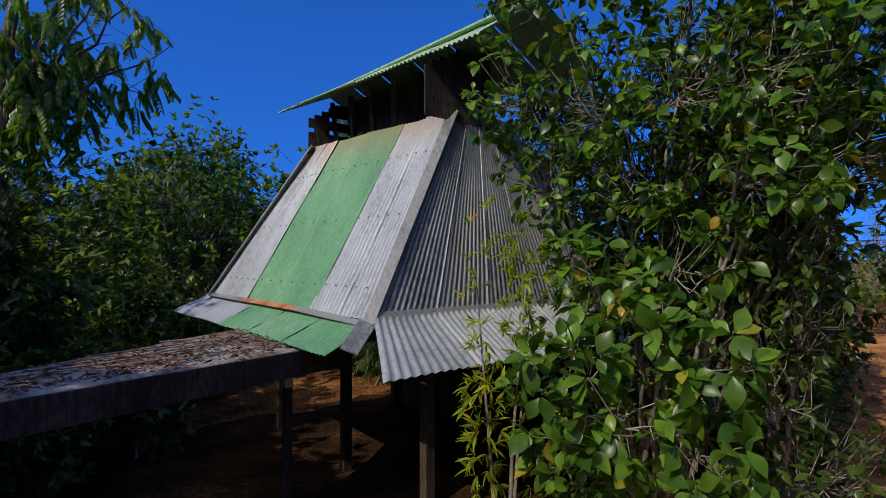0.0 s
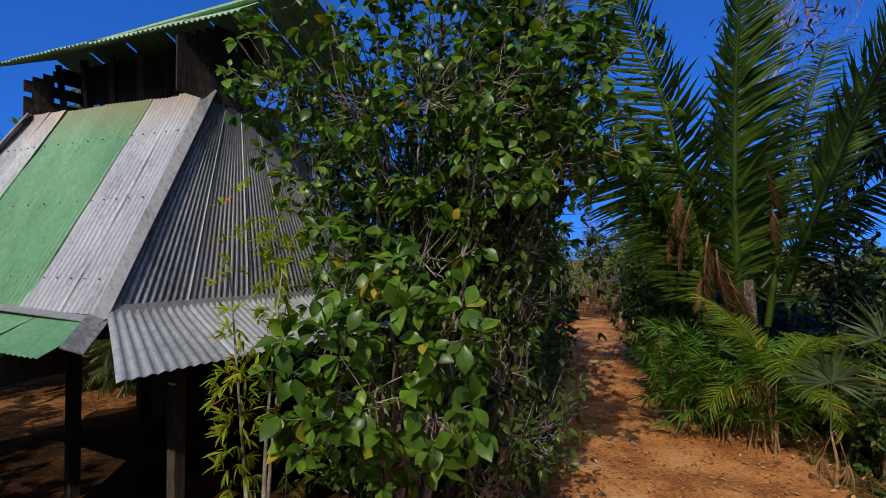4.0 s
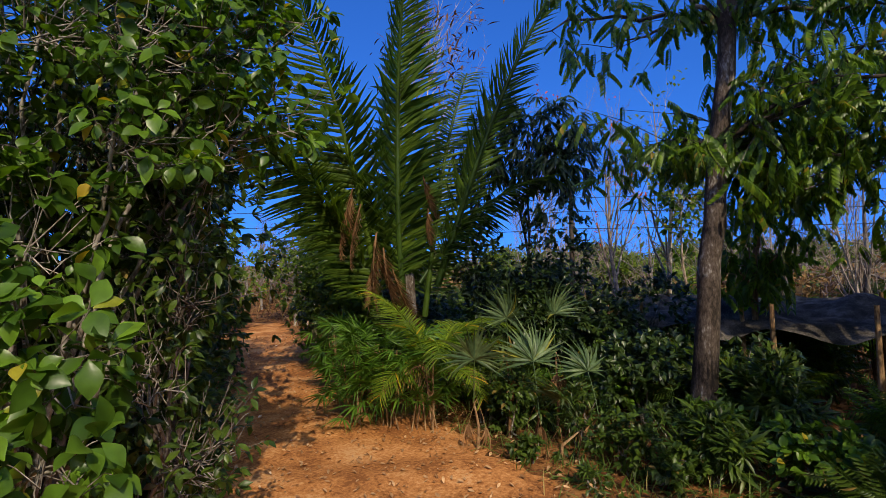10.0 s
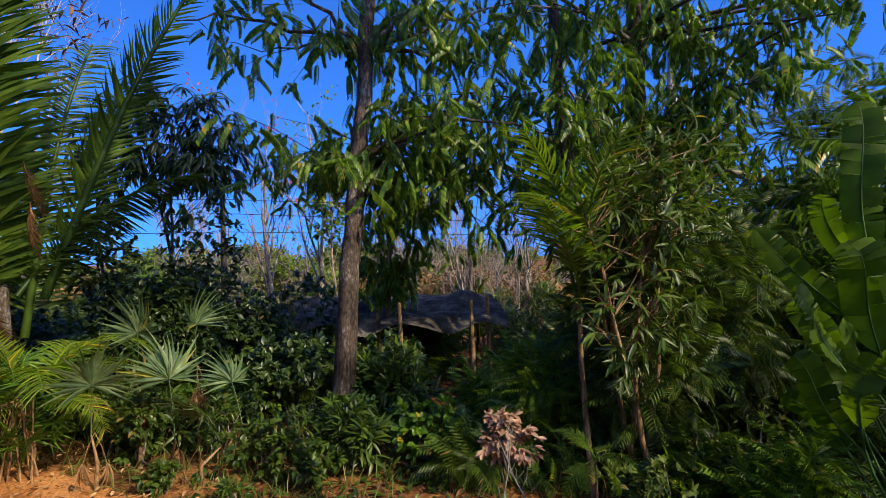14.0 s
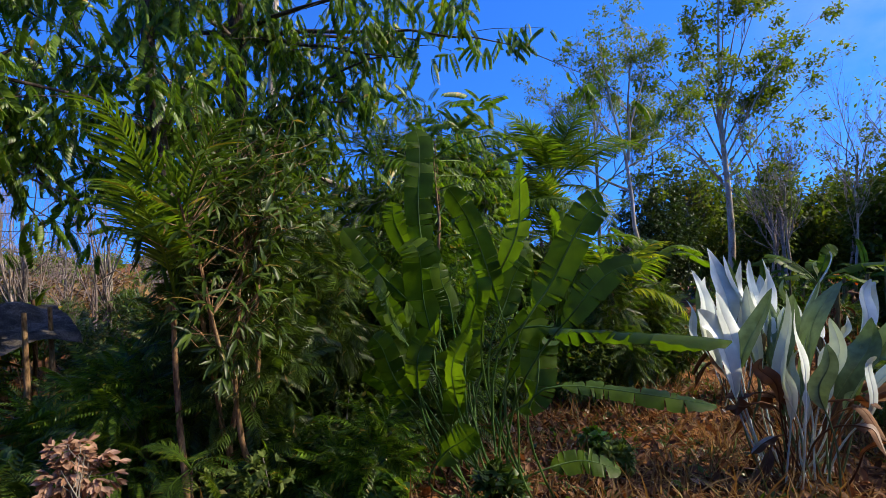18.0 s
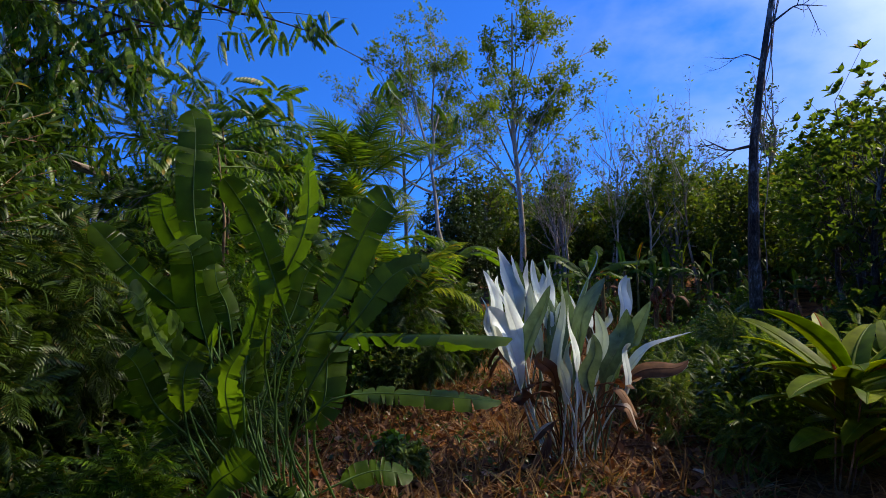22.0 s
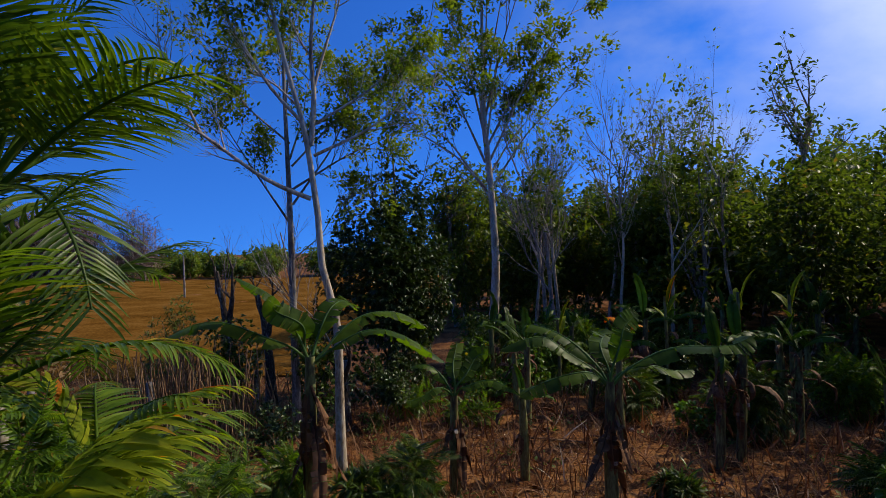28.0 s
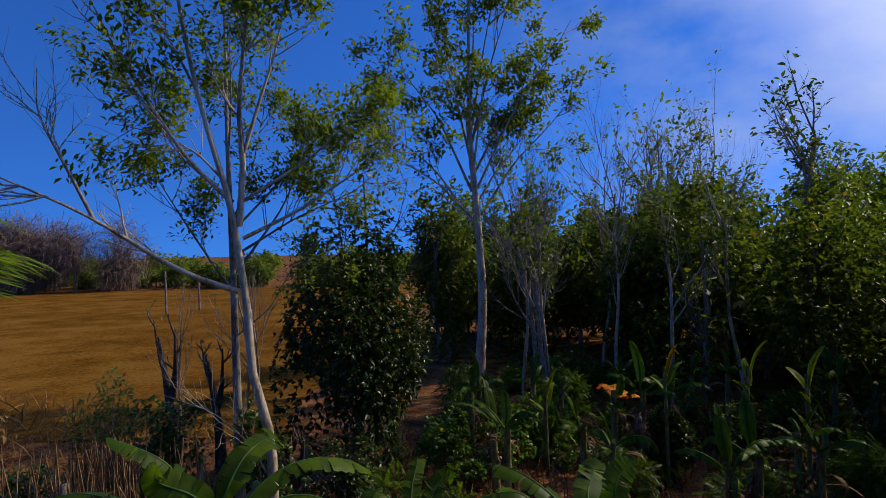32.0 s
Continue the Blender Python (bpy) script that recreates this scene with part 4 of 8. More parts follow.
def fan_mesh(name, rng, mat, blades=26, sweep=4.6, drop=0.25):
    """Fan palm leaf: stalk along +y of length 1, then a pleated fan of radius 0.8."""
    k = np.linspace(0, 1, 5)
    st = tube(np.stack([0 * k, k, 0.1 * np.sin(k * 2)], -1), 0.014 - 0.006 * k, 5)
    a = np.linspace(-sweep / 2, sweep / 2, blades)
    hub = np.array([0, 1.0, 0.09])
    pos = np.repeat(hub[None], blades, 0)
    al = np.stack([np.sin(a), np.cos(a), 0.18 - drop * np.abs(a / sweep * 2) + rng.normal(0, 0.11, blades)], -1)
    tm = leaf_t([0.012, 0.042, 0.048, 0.026, 0.012, 0.002], 0.75, 0.42)
    lf = scatter(tm, pos, al, np.array([[0, -0.1, 1.0]] * blades) + rng.normal(0, 0.16, (blades, 3)), 0.92 * (1 - 0.25 * np.abs(a / sweep * 2) ** 2) * rng.uniform(0.8, 1.1, blades), 1.0)
    v, f = joined([st, lf])
    return nmesh(name, v, [f], mat)


FANS = [fan_mesh("fan_leaf", fr, L_FAN, 30, 4.2, 0.12), fan_mesh("fan_leaf", fr, L_FAN, 26, 3.4, 0.3)]
FAN_DEAD = fan_mesh("fan_leaf", fr, L_DEADPALM, 16, 1.5, 0.3)
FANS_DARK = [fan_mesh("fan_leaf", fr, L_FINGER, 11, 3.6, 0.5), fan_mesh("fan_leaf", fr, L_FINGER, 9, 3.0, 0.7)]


def fan_palm(at, label, seed, meshes, n, size, spread=(15, 80), name="fan_palm", height=0.0, group=""):
    rng = np.random.default_rng(seed)
    p = thing(name, at, label, "palm", group)
    for k in range(n):
        el = rng.uniform(*spread)
        z = height * rng.uniform(0.1, 1.0)
        part("fan_leaf", meshes[rng.integers(len(meshes))], p, m=aim(k * 360 / n * 2.4 + rng.normal(0, 25), el, rng.normal(0, 15), (rng.normal(0, 0.1 * size), rng.normal(0, 0.1 * size), 0.02 + z), size * rng.uniform(0.75, 1.1)))
    if height > 0:
        for _ in range(6):
            v, f = tube(np.array([(rng.normal(0, 0.12), rng.normal(0, 0.12), -0.05), (rng.normal(0, 0.12), rng.normal(0, 0.12), height)]), [0.014, 0.01], 5)
            part("stem", nmesh("stem", v, [f], M_CANE), p)
    return p


def paddle(name, rng, length, width, stalk, bend, mats, tears=6, fold=0.25, twist=0.0, rows=26, cup=0.0, ragged=0.5, pointed=False):
    """Banana-like leaf: stalk and midrib along +y, a blade on either side, torn into strips; upper and under side are two skins."""
    k = np.linspace(0, 1, rows)
    total = stalk + length
    kk = np.concatenate([np.linspace(0, 0.999, 6) * stalk, stalk + k * length]) / total
    a = bend * kk ** 2
    dy, dz = np.cos(a), -np.sin(a)
    step = np.diff(kk) * total
    y = np.concatenate([[0], np.cumsum(step * (dy[1:] + dy[:-1]) / 2)])
    z = np.concatenate([[0], np.cumsum(step * (dz[1:] + dz[:-1]) / 2)])
    line = np.stack([0.03 * length * np.sin(kk * 4 + rng.uniform(0, 6)), y, z], -1)
    r0 = 0.010 + 0.012 * length
    mid = tube(line, r0 * (1 - 0.85 * kk) + 0.002, 6)
    ln, t = line[6:], np.stack([0 * dy[6:], dy[6:], dz[6:]], -1)
    nn = np.stack([0 * t[:, 0], -t[:, 2], t[:, 1]], -1)
    wk = width / 2 * np.clip(np.sin((k * 0.93 + 0.05) * math.pi) ** 0.55, 0.02, 1) * (1 - 0.25 * k)
    if pointed:
        wk = width / 2 * np.clip((k + 0.02) ** 0.45 * (1.0 - k) ** 0.72 * 1.72, 0.01, 1)
    wk[-1] = 0.004
    vs, fs, ns = [], [], []
    cols = 4
    for sg in (-1, 1):
        cut = set(rng.choice(np.arange(2, rows - 2), min(tears, rows - 5), replace=False).tolist()) if tears else set()
        dropk, run, pv = 0.0, 0, []
        for i in range(rows):
            if i in cut:
                dropk = rng.uniform(-0.2, 0.5) * ragged
            an = fold + twist * k[i] - dropk
            row = []
            for c in range(cols):
                q = c / (cols - 1)
                an2 = an - 0.8 * q * max(0.0, dropk) - cup * q
                off = sg * wk[i] * q
                row.append(ln[i] + np.array([off * math.cos(an2), 0, 0]) + nn[i] * abs(off) * math.sin(an2) + t[i] * 0.12 * abs(off))
            pv.append(row)
        start = 0
        order = sorted(cut) + [rows]
        for e in order:
            blk = [list(r) for r in pv[start:min(e + 1, rows)]]
            if e < rows and len(blk) > 1:
                for c in range(1, cols):
                    gap = 0.3 * (c / (cols - 1)) * rng.uniform(0.4, 1.0)
                    blk[-1][c] = blk[-1][c] * (1 - gap) + blk[-2][c] * gap + (blk[-2][c] - ln[min(e, rows) - 1]) * 0
            b = np.array(blk)
            m = len(b)
            off = sum(len(x) for x in vs)
            vs.append(b.reshape(-1, 3))
            ns.append(np.repeat(nn[start:start + m], cols, 0))
            for i in range(m - 1):
                for c in range(cols - 1):
                    q = off + i * cols + c
                    f = (q, q + 1, q + cols + 1, q + cols)
                    fs.append(f if sg > 0 else f[::-1])
            start = e
    bv, bf = np.concatenate(vs), np.array(fs, np.int32)
    under = bv - np.concatenate(ns) * 0.004
    nb, nm = len(bv), len(mid[0])
    v = np.concatenate([mid[0], bv, under])
    f = np.concatenate([mid[1], bf + nm, bf[:, ::-1] + nm + nb])
    idx = np.concatenate([np.zeros(len(mid[1]), int), np.zeros(len(bf), int), np.ones(len(bf), int)])
    return nmesh(name, v, [f], mats, idx)


br = np.random.default_rng(33)
BANANA = [paddle("leaf", br, 1.0, 0.30, 0.22, b, [L_BANANA, L_BANANA_UNDER], tr, fo, 0, 26, 0.25) for b, tr, fo in ((1.2, 8, -0.1), (1.7, 12, -0.3), (2.2, 14, -0.45), (0.5, 3, 0.4), (2.5, 14, -0.5))]
DEADLEAF = [paddle("leaf", br, 1.0, 0.3, 0.5, b, [L_DEAD, L_DEAD], 4, fo, 0, 14, 0.6) for b, fo in ((2.6, 0.6), (2.0, 0.8), (3.0, 0.3))]
DEADHANG = [paddle("leaf", br, 1.0, 0.22, 0.2, b, [L_DEAD, L_DEAD], 8, fo, 0, 16, 0.5, 0.9) for b, fo in ((0.3, 0.8), (-0.3, 1.0))]
ORANGE_LEAF = [paddle("leaf", br, 1.0, 0.34, 0.1, b, [L_ORANGE, L_ORANGE], 8, fo, 0, 18, 0.3) for b, fo in ((1.2, 0.3), (1.8, 0.2))]
GINGER = [paddle("leaf", br, 1.0, 0.26, 0.08, b, [L_YELLOW, L_YELLOW], 0, fo, 0, 14, 0.1) for b, fo in ((0.6, 0.3), (1.0, 0.2))]

GINGER_GREEN = [paddle("leaf", br, 1.0, 0.12, 0.1, b, [L_BANANA, L_BANANA_UNDER], 0, fo, 0, 14, 0.1) for b, fo in ((0.9, 0.3), (1.4, 0.2))]


def clump(at, label, seed, name, category, leaves, stalks=None, group="", sway=18):
    """leaves: rows of mesh, yaw, elevation, scale, offset, label."""
    rng = np.random.default_rng(seed)
    c = thing(name, at, label, category, group)
    for me, yaw, el, s, off, lab in leaves:
        part("leaf", me, c, lab, aim(yaw, el, rng.normal(0, sway), off, s))
    for p, q, r, mat in stalks or ():
        v, f = tube(np.array([p, (np.array(p) + q) / 2 + rng.normal(0, 0.02, 3), q]), [r, r * 0.9, r * 0.7], 8)
        part("stalk", nmesh("stalk", v, [f], mat), c)
    return c


M_PSEUDO = rough_mat("banana_stem", [(0.3, (0.07, 0.05, 0.025)), (0.48, (0.15, 0.15, 0.05)), (0.62, (0.22, 0.24, 0.09)), (0.76, (0.30, 0.2, 0.1))], 3, 20, 0.6, 0.4, 0.01, 0.0, (1, 1, 0.25))


def banana(at, label, seed, height, n, size, group="banana plants", dead=3, name="banana_plant", yaws=None, erect=True):
    rng = np.random.default_rng(seed)
    rows = []
    y0 = rng.uniform(0, 360)
    for k in range(n):
        yaw = yaws[k] if yaws is not None else y0 + k * 137 + rng.normal(0, 12)
        el = rng.uniform(28, 62) if k % 4 or not erect else rng.uniform(70, 86)
        i = 3 if el > 69 else int(rng.choice((0, 1, 1, 2, 4)))
        rows.append((BANANA[i], yaw, el, size * rng.uniform(0.75, 1.1), (0, 0, height * rng.uniform(0.9, 1.0)), ""))
    for k in range(dead):
        rows.append((DEADLEAF[rng.integers(3)] if k % 4 == 0 else DEADHANG[k % 2], rng.uniform(0, 360), rng.uniform(-10, 40) if k % 4 == 0 else rng.uniform(-88, -62), size * rng.uniform(0.45, 0.75), (0, 0, height * rng.uniform(0.6, 0.9)), "dead hanging brown leaf"))
    return clump(at, label, seed, name, "banana plant", rows, [((0, 0, -0.05), np.array((rng.normal(0, 0.05), rng.normal(0, 0.05), height)), 0.085 + 0.01 * height, M_PSEUDO)], group)


def bare_tree(at, label, seed, height, r, mat, kids=(7, 5, 4), spread=0.6, lean=(0, 0), leaves=None, last=3, name="tree", ratio=0.5, up=0.08, first=0.35, sides=8, group="", wander=0.07):
    """Open tree drawn by its branches; leaves: tmpl, material, per twig, size, share."""
    rng = np.random.default_rng(seed)
    tr = thing(name, at, label, "tree", group)
    out, tips = [], []
    grow(rng, (0, 0, -0.1), (lean[0], lean[1], 1.0), height * 0.8, r, 0, last, out, tips, kids, ratio, spread, wander, up, first)
    wood_parts(tr, out, mat, sides)
    if leaves:
        tm, lm, per, size, share = leaves
        keep = [t for t in tips if rng.random() < share]
        v, f = whorls(rng, keep, per, size, tm, 0.15, size * 0.6)
        part("crown", nmesh("crown", v, [f], lm), tr)
    return tr


def spline(pts, n):
    pts = np.array(pts, float)
    d = np.concatenate([[0], np.cumsum(np.linalg.norm(np.diff(pts, axis=0), axis=1))])
    s = np.linspace(0, d[-1], n)
    line = np.stack([np.interp(s, d, pts[:, i]) for i in range(3)], -1)
    for _ in range(1):
        line[1:-1] = (line[:-2] + 2 * line[1:-1] + line[2:]) / 4
    return line


def shaped_tree(at, label, seed, line, r, mat, limbs, leaves, twig=2.2, kids=(5, 4), group="", spread=0.75, up=0.08, last=3, clump_r=0.16):
    """Tree with a given bend of trunk and main limbs, all points from its foot; limbs carry grown twigs and leaves."""
    rng = np.random.default_rng(seed)
    tr = thing("tree", at, label, "tree", group)
    ln = spline(line, 24)
    k = np.linspace(0, 1, 24)
    v, f = tube(ln, r * (1 - 0.82 * k) * (1 + 0.4 * np.exp(-k * 22)), 9)
    part("trunk", nmesh("trunk", v, [f], mat), tr)
    tips, twigs = [], []
    for pts, lr_, share in limbs:
        l = spline(pts, 14)
        kk = np.linspace(0, 1, 14)
        pcs = [tube(l, lr_ * (1 - 0.85 * kk), 7)]
        out, tp = [], []
        for _ in range(kids[0]):
            i = int(rng.integers(4, 13))
            e = unit(l[i] - l[i - 1])
            sd = unit(np.cross(e, rng.normal(0, 1, 3)))
            a = spread * rng.uniform(0.6, 1.2)
            grow(rng, l[i], e * math.cos(a) + sd * math.sin(a), twig * rng.uniform(0.6, 1.1), max(0.006, lr_ * 0.35), 2, last, out, tp, (0, 0, kids[1]), 0.5, spread, 0.1, up, 0.2, 0.35)
        v, f = pcs[0]
        part("limb", nmesh("limb", v, [f], mat), tr)
        twigs += [tube(p, q, 5 if lv < 3 else 4) for lv, p, q in out]
        tips += [t for t in tp[3::4] if rng.random() < share]
    twig_part(tr, twigs, mat)
    if leaves and tips:
        tm, lm, per, size = leaves
        v, f = whorls(rng, tips, per, size, tm, 0.2, clump_r)
        part("crown", nmesh("crown", v, [f], lm), tr)
    return tr

def blade_leaf(name, rng, foot, neck, tip, width, mats, face, tears=8, lance=False, arch=0.12, cup=0.25, rows=30, stalk_r=0.016, droop=0.0, ribs=0.004):
    """One large leaf from its foot over its neck to its tip, all in the plant's own axes: stalk, midrib, and two half blades with cross ribs, split here and there."""
    foot, neck, tip = (np.array(q, float) for q in (foot, neck, tip))
    ax = tip - neck
    ln = np.linalg.norm(ax)
    k = np.linspace(0, 1, rows)[:, None]
    ctl = neck + ax * 0.5 + arch * ln * Z
    mid = neck * (1 - k) ** 2 + 2 * ctl * k * (1 - k) + tip * k ** 2
    mid = mid + rng.normal(0, 0.05, 3) * ln * np.sin(k * math.pi) + rng.normal(0, 0.035, 3) * ln * np.sin(k * 2 * math.pi)
    t = unit(np.gradient(mid, axis=0))
    face = np.array(face, float) + rng.normal(0, 0.3, 3) * (k - 0.3)
    side = unit(np.cross(t, face))
    nn = np.cross(side, t)
    q = np.linspace(0, 1, 8)[:, None]
    low = neck - t[0] * np.linalg.norm(neck - foot) * 0.45
    stalk = foot * (1 - q) ** 2 + 2 * low * q * (1 - q) + neck * q ** 2
    rib = tube(np.concatenate([stalk[:-1], mid]), np.concatenate([np.linspace(stalk_r, stalk_r * 0.8, 7), stalk_r * 0.75 * (1 - 0.85 * k[:, 0])]), 6)
    kk = k[:, 0]
    wk = width / 2 * (np.clip(2.05 * (kk + 0.01) ** 0.6 * (1.002 - kk) ** 0.8, 0.008, 1.0) if lance else np.clip(np.minimum((kk / 0.16 + 0.05) ** 0.6, ((1.004 - kk) / 0.13) ** 0.5), 0.01, 1.0))
    wk = wk * (1 + 0.05 * np.sin(kk * 9 + rng.uniform(0, 6)))
    cols = 5
    vs, fs, ns, n0 = [], [], [], 0
    for sg in (-1, 1):
        cut = sorted(set(rng.integers(3, rows - 2, tears).tolist())) if tears else []
        tilt = cup + rng.normal(0, 0.08)
        start = 0
        for e in cut + [rows - 1]:
            if e <= start:
                continue
            i = np.arange(start, e + 1)
            sag = tilt - droop * rng.uniform(0.3, 1.0) - (rng.uniform(-0.12, 0.3) if tears else 0)
            gap = np.where((i == e) & (e < rows - 1), rng.uniform(0.25, 0.6), 0.0)[:, None]
            c = np.linspace(0, 1, cols)[None]
            an = sag - 0.55 * cup * c - droop * 0.5 * c
            off = wk[i][:, None] * c
            lift = off * np.sin(an) + ribs * c * np.where(i % 2, 1, -1)[:, None]
            p = mid[i][:, None] + sg * side[i][:, None] * (off * np.cos(an))[..., None] + nn[i][:, None] * lift[..., None] + t[i][:, None] * (off * 0.16 - gap * c * ln / rows)[..., None]
            m = len(i)
            vs.append(p.reshape(-1, 3))
            ns.append(np.repeat(nn[i], cols, 0))
            a, b = np.meshgrid(np.arange(m - 1), np.arange(cols - 1), indexing="ij")
            f = np.stack([a * cols + b, a * cols + b + 1, (a + 1) * cols + b + 1, (a + 1) * cols + b], -1).reshape(-1, 4) + n0
            fs.append(f if sg > 0 else f[:, ::-1])
            n0 += m * cols
            start = e
    bv, bf = np.concatenate(vs), np.concatenate(fs)
    nb, nm = len(bv), len(rib[0])
    v = np.concatenate([rib[0], bv])
    f = np.concatenate([rib[1], bf + nm])
    idx = np.concatenate([np.full(len(rib[1]), len(mats) - 1), np.zeros(len(bf), int)])
    if mats[0] is not mats[1]:
        v = np.concatenate([v, bv - np.concatenate(ns) * 0.003])
        f = np.concatenate([f, bf[:, ::-1] + nm + nb])
        idx = np.concatenate([idx, np.ones(len(bf), int)])
    return nmesh(name, v, [f], mats, idx)


def rosette_shrub(at, label, seed, lobes, per_m2, size, tmpl, lmat, bark, stems, name="shrub", spray=0.34, per=7, turn_up=0.5, sun=0.2):
    """Shrub of long stems: each lobe (x, y, z, width, height) is a spray of curved twigs that end in rosettes of leaves."""
    rng = np.random.default_rng(seed)
    sh = thing(name, at, label, name.replace("_", " "))
    o = np.array(at)
    axis = np.mean([(x, y) for x, y, *_ in lobes], 0) - o[:2]
    twigs, tips = [], []
    feet = [np.array((rng.normal(0, 0.14), rng.normal(0, 0.14), -0.08)) for _ in range(stems)]
    for n, (x, y, z, w, h) in enumerate(lobes):
        c = np.array((x, y, z)) - o
        foot = feet[n % stems]
        b = foot + (c - foot) * (0.35, 0.35, 0.75) + rng.normal(0, 0.1, 3)
        root = c - unit(c * (1, 1, 0) - np.append(axis, 0) * 0.2 + 0.8 * Z) * min(w, h) * 0.7
        q = np.linspace(0, 1, 12)[:, None]
        line = foot * (1 - q) ** 2 + 2 * b * q * (1 - q) + root * q ** 2 + rng.normal(0, 0.015, (12, 3)) * (q > 0)
        v, f = tube(line, np.linspace(0.03, 0.009, 12), 7)
        part("stem", nmesh("stem", v, [f], bark), sh)
        for _ in range(max(6, int(per_m2 * w * h))):
            d = unit(rng.normal(0, 1, 3))
            p = c + d * (w, w, h) * rng.uniform(0.45, 1.0) ** 0.6
            g = unit(0.7 * d + 0.5 * unit(p - root) + turn_up * rng.uniform(-0.5, 1.2) * Z)
            s0 = root + (p - root) * rng.uniform(0.0, 0.5) + rng.normal(0, 0.05, 3)
            m = (s0 + p) / 2 - g * 0.03 - (0, 0, 0.06) + rng.normal(0, 0.04, 3)
            twigs.append(tube(np.array([s0, m, p - g * spray * 0.12, p]), [0.006, 0.0045, 0.003, 0.002], 4))
            tips.append((p, g))
            for _ in range(rng.integers(0, 2)):
                tips.append((m + (p - m) * rng.uniform(0.1, 0.8), unit(g + rng.normal(0, 0.6, 3))))
    twig_part(sh, twigs, bark)
    p = np.repeat(np.array([a for a, _ in tips]), per, 0)
    d = np.repeat(np.array([a for _, a in tips]), per, 0)
    n = len(p)
    sd = unit(np.cross(d, rng.normal(0, 1, (n, 3))))
    a = rng.uniform(0.5, 1.6, (n, 1))
    al = d * np.cos(a) + sd * np.sin(a) - Z * rng.uniform(-0.05, 0.55, (n, 1))
    nr = 0.4 * d + 0.9 * Z + rng.normal(0, 0.5, (n, 3)) + sun * np.array(sun_way)
    keep = rng.random(n) < 0.72
    v, f = scatter(tmpl, (p + unit(al) * 0.02)[keep], al[keep], nr[keep], (size * rng.uniform(0.35, 1.15, n) ** 0.8)[keep])
    part("foliage", nmesh("foliage", v, [f], lmat), sh)
    return sh


# ---- plants: round the hut and the path ----
T_BIG = leaf_t([0.015, 0.12, 0.25, 0.325, 0.31, 0.19, 0.015], 0.3, 0.35, 0.012)
rosette_shrub(base(1.7, 5.0), "tall shrub with rosettes of large bright green leaves beside the hut", 11,
              [(0.78, 3.52, 2.11, 0.41, 0.32), (1.68, 3.29, 2.23, 0.39, 0.37), (1.35, 3.55, 2.47, 0.36, 0.32), (1.10, 3.33, 1.92, 0.44, 0.29), (1.55, 3.13, 1.73, 0.31, 0.26), (0.76, 3.43, 1.66, 0.27, 0.27),
               (1.15, 4.16, 2.74, 0.42, 0.36), (1.86, 4.10, 2.92, 0.52, 0.38), (1.35, 3.9, 1.3, 0.4, 0.3)], 125, 0.165, T_BIG, L_BROAD, M_BARK_GREY, 4)
rosette_shrub(base(2.0, 5.1), "tall arching stems of bright green leaves beside the hut", 10,
              [(0.52, 4.69, 4.31, 0.37, 0.54), (1.13, 4.36, 4.29, 0.56, 0.52), (1.78, 4.02, 4.36, 0.60, 0.50), (2.32, 3.61, 4.17, 0.54, 0.49), (2.87, 3.58, 4.29, 0.48, 0.53), (2.25, 3.66, 3.46, 0.45, 0.36),
               (2.87, 3.58, 3.64, 0.38, 0.38), (0.80, 4.75, 3.54, 0.36, 0.40), (1.64, 4.41, 3.61, 0.54, 0.44), (3.15, 3.3, 3.85, 0.38, 0.38), (3.3, 3.6, 4.5, 0.4, 0.45)], 150, 0.125, T_BIG, L_BROAD, M_BARK_GREY, 5)
rosette_shrub(base(2.3, 5.2), "tall arching stems of bright green leaves beside the hut", 8,
              [(0.65, 4.67, 5.40, 0.54, 0.54), (1.48, 4.36, 5.43, 0.62, 0.58), (2.26, 3.89, 5.26, 0.61, 0.56), (2.94, 3.65, 5.07, 0.59, 0.54), (1.2, 4.9, 6.3, 0.7, 0.6), (2.3, 4.6, 6.3, 0.7, 0.6)], 135, 0.125, T_BIG, L_BROAD, M_BARK_GREY, 4)
rosette_shrub(base(2.8, 4.6), "dense dark shrub with small leaves and bare twigs", 6,
              [(2.25, 3.64, 2.0, 0.36, 0.42), (2.4, 3.6, 1.4, 0.32, 0.4), (2.6, 3.77, 2.5, 0.34, 0.45), (2.2, 3.9, 0.9, 0.35, 0.4), (2.7, 4.0, 3.1, 0.4, 0.45), (2.56, 4.2, 2.2, 0.45, 0.5), (3.0, 4.2, 1.3, 0.45, 0.5)], 190, 0.105, T_OVAL, L_SHADE, M_BARK_GREY, 5, per=6)
# inner stems added to darken the shrub's inside and thicken its path shadow
broad_tree(base(2.35, 5.7), "inner stems with small dark leaves, added to darken the bright shrub's inside", 7, (2.2, 5.2, 3.4), (1.35, 0.9, 3.7), 1150, 6, 0.13, T_OVAL, L_SHADE, M_BARK_DARK, 0.035, 5, name="shrub", lumps=14, sweep=0.8)
broad_tree(base(2.9, 5.1), "inner stems with small dark leaves, added to darken the bright shrub's inside", 4, (2.75, 4.45, 3.9), (0.65, 0.55, 1.7), 620, 6, 0.12, T_OVAL, L_SHADE, M_BARK_DARK, 0.03, 3, name="shrub", lumps=10, sweep=0.8)
broad_tree(base(3.3, 6.9), "tall leafy green tree between hut and path", 12, (3.8, 7.2, 4.2), (2.1, 1.6, 4.3), 1100, 6, 0.17, T_OVAL, L_SHADE, M_BARK_GREY, 0.06, 4, lumps=16)
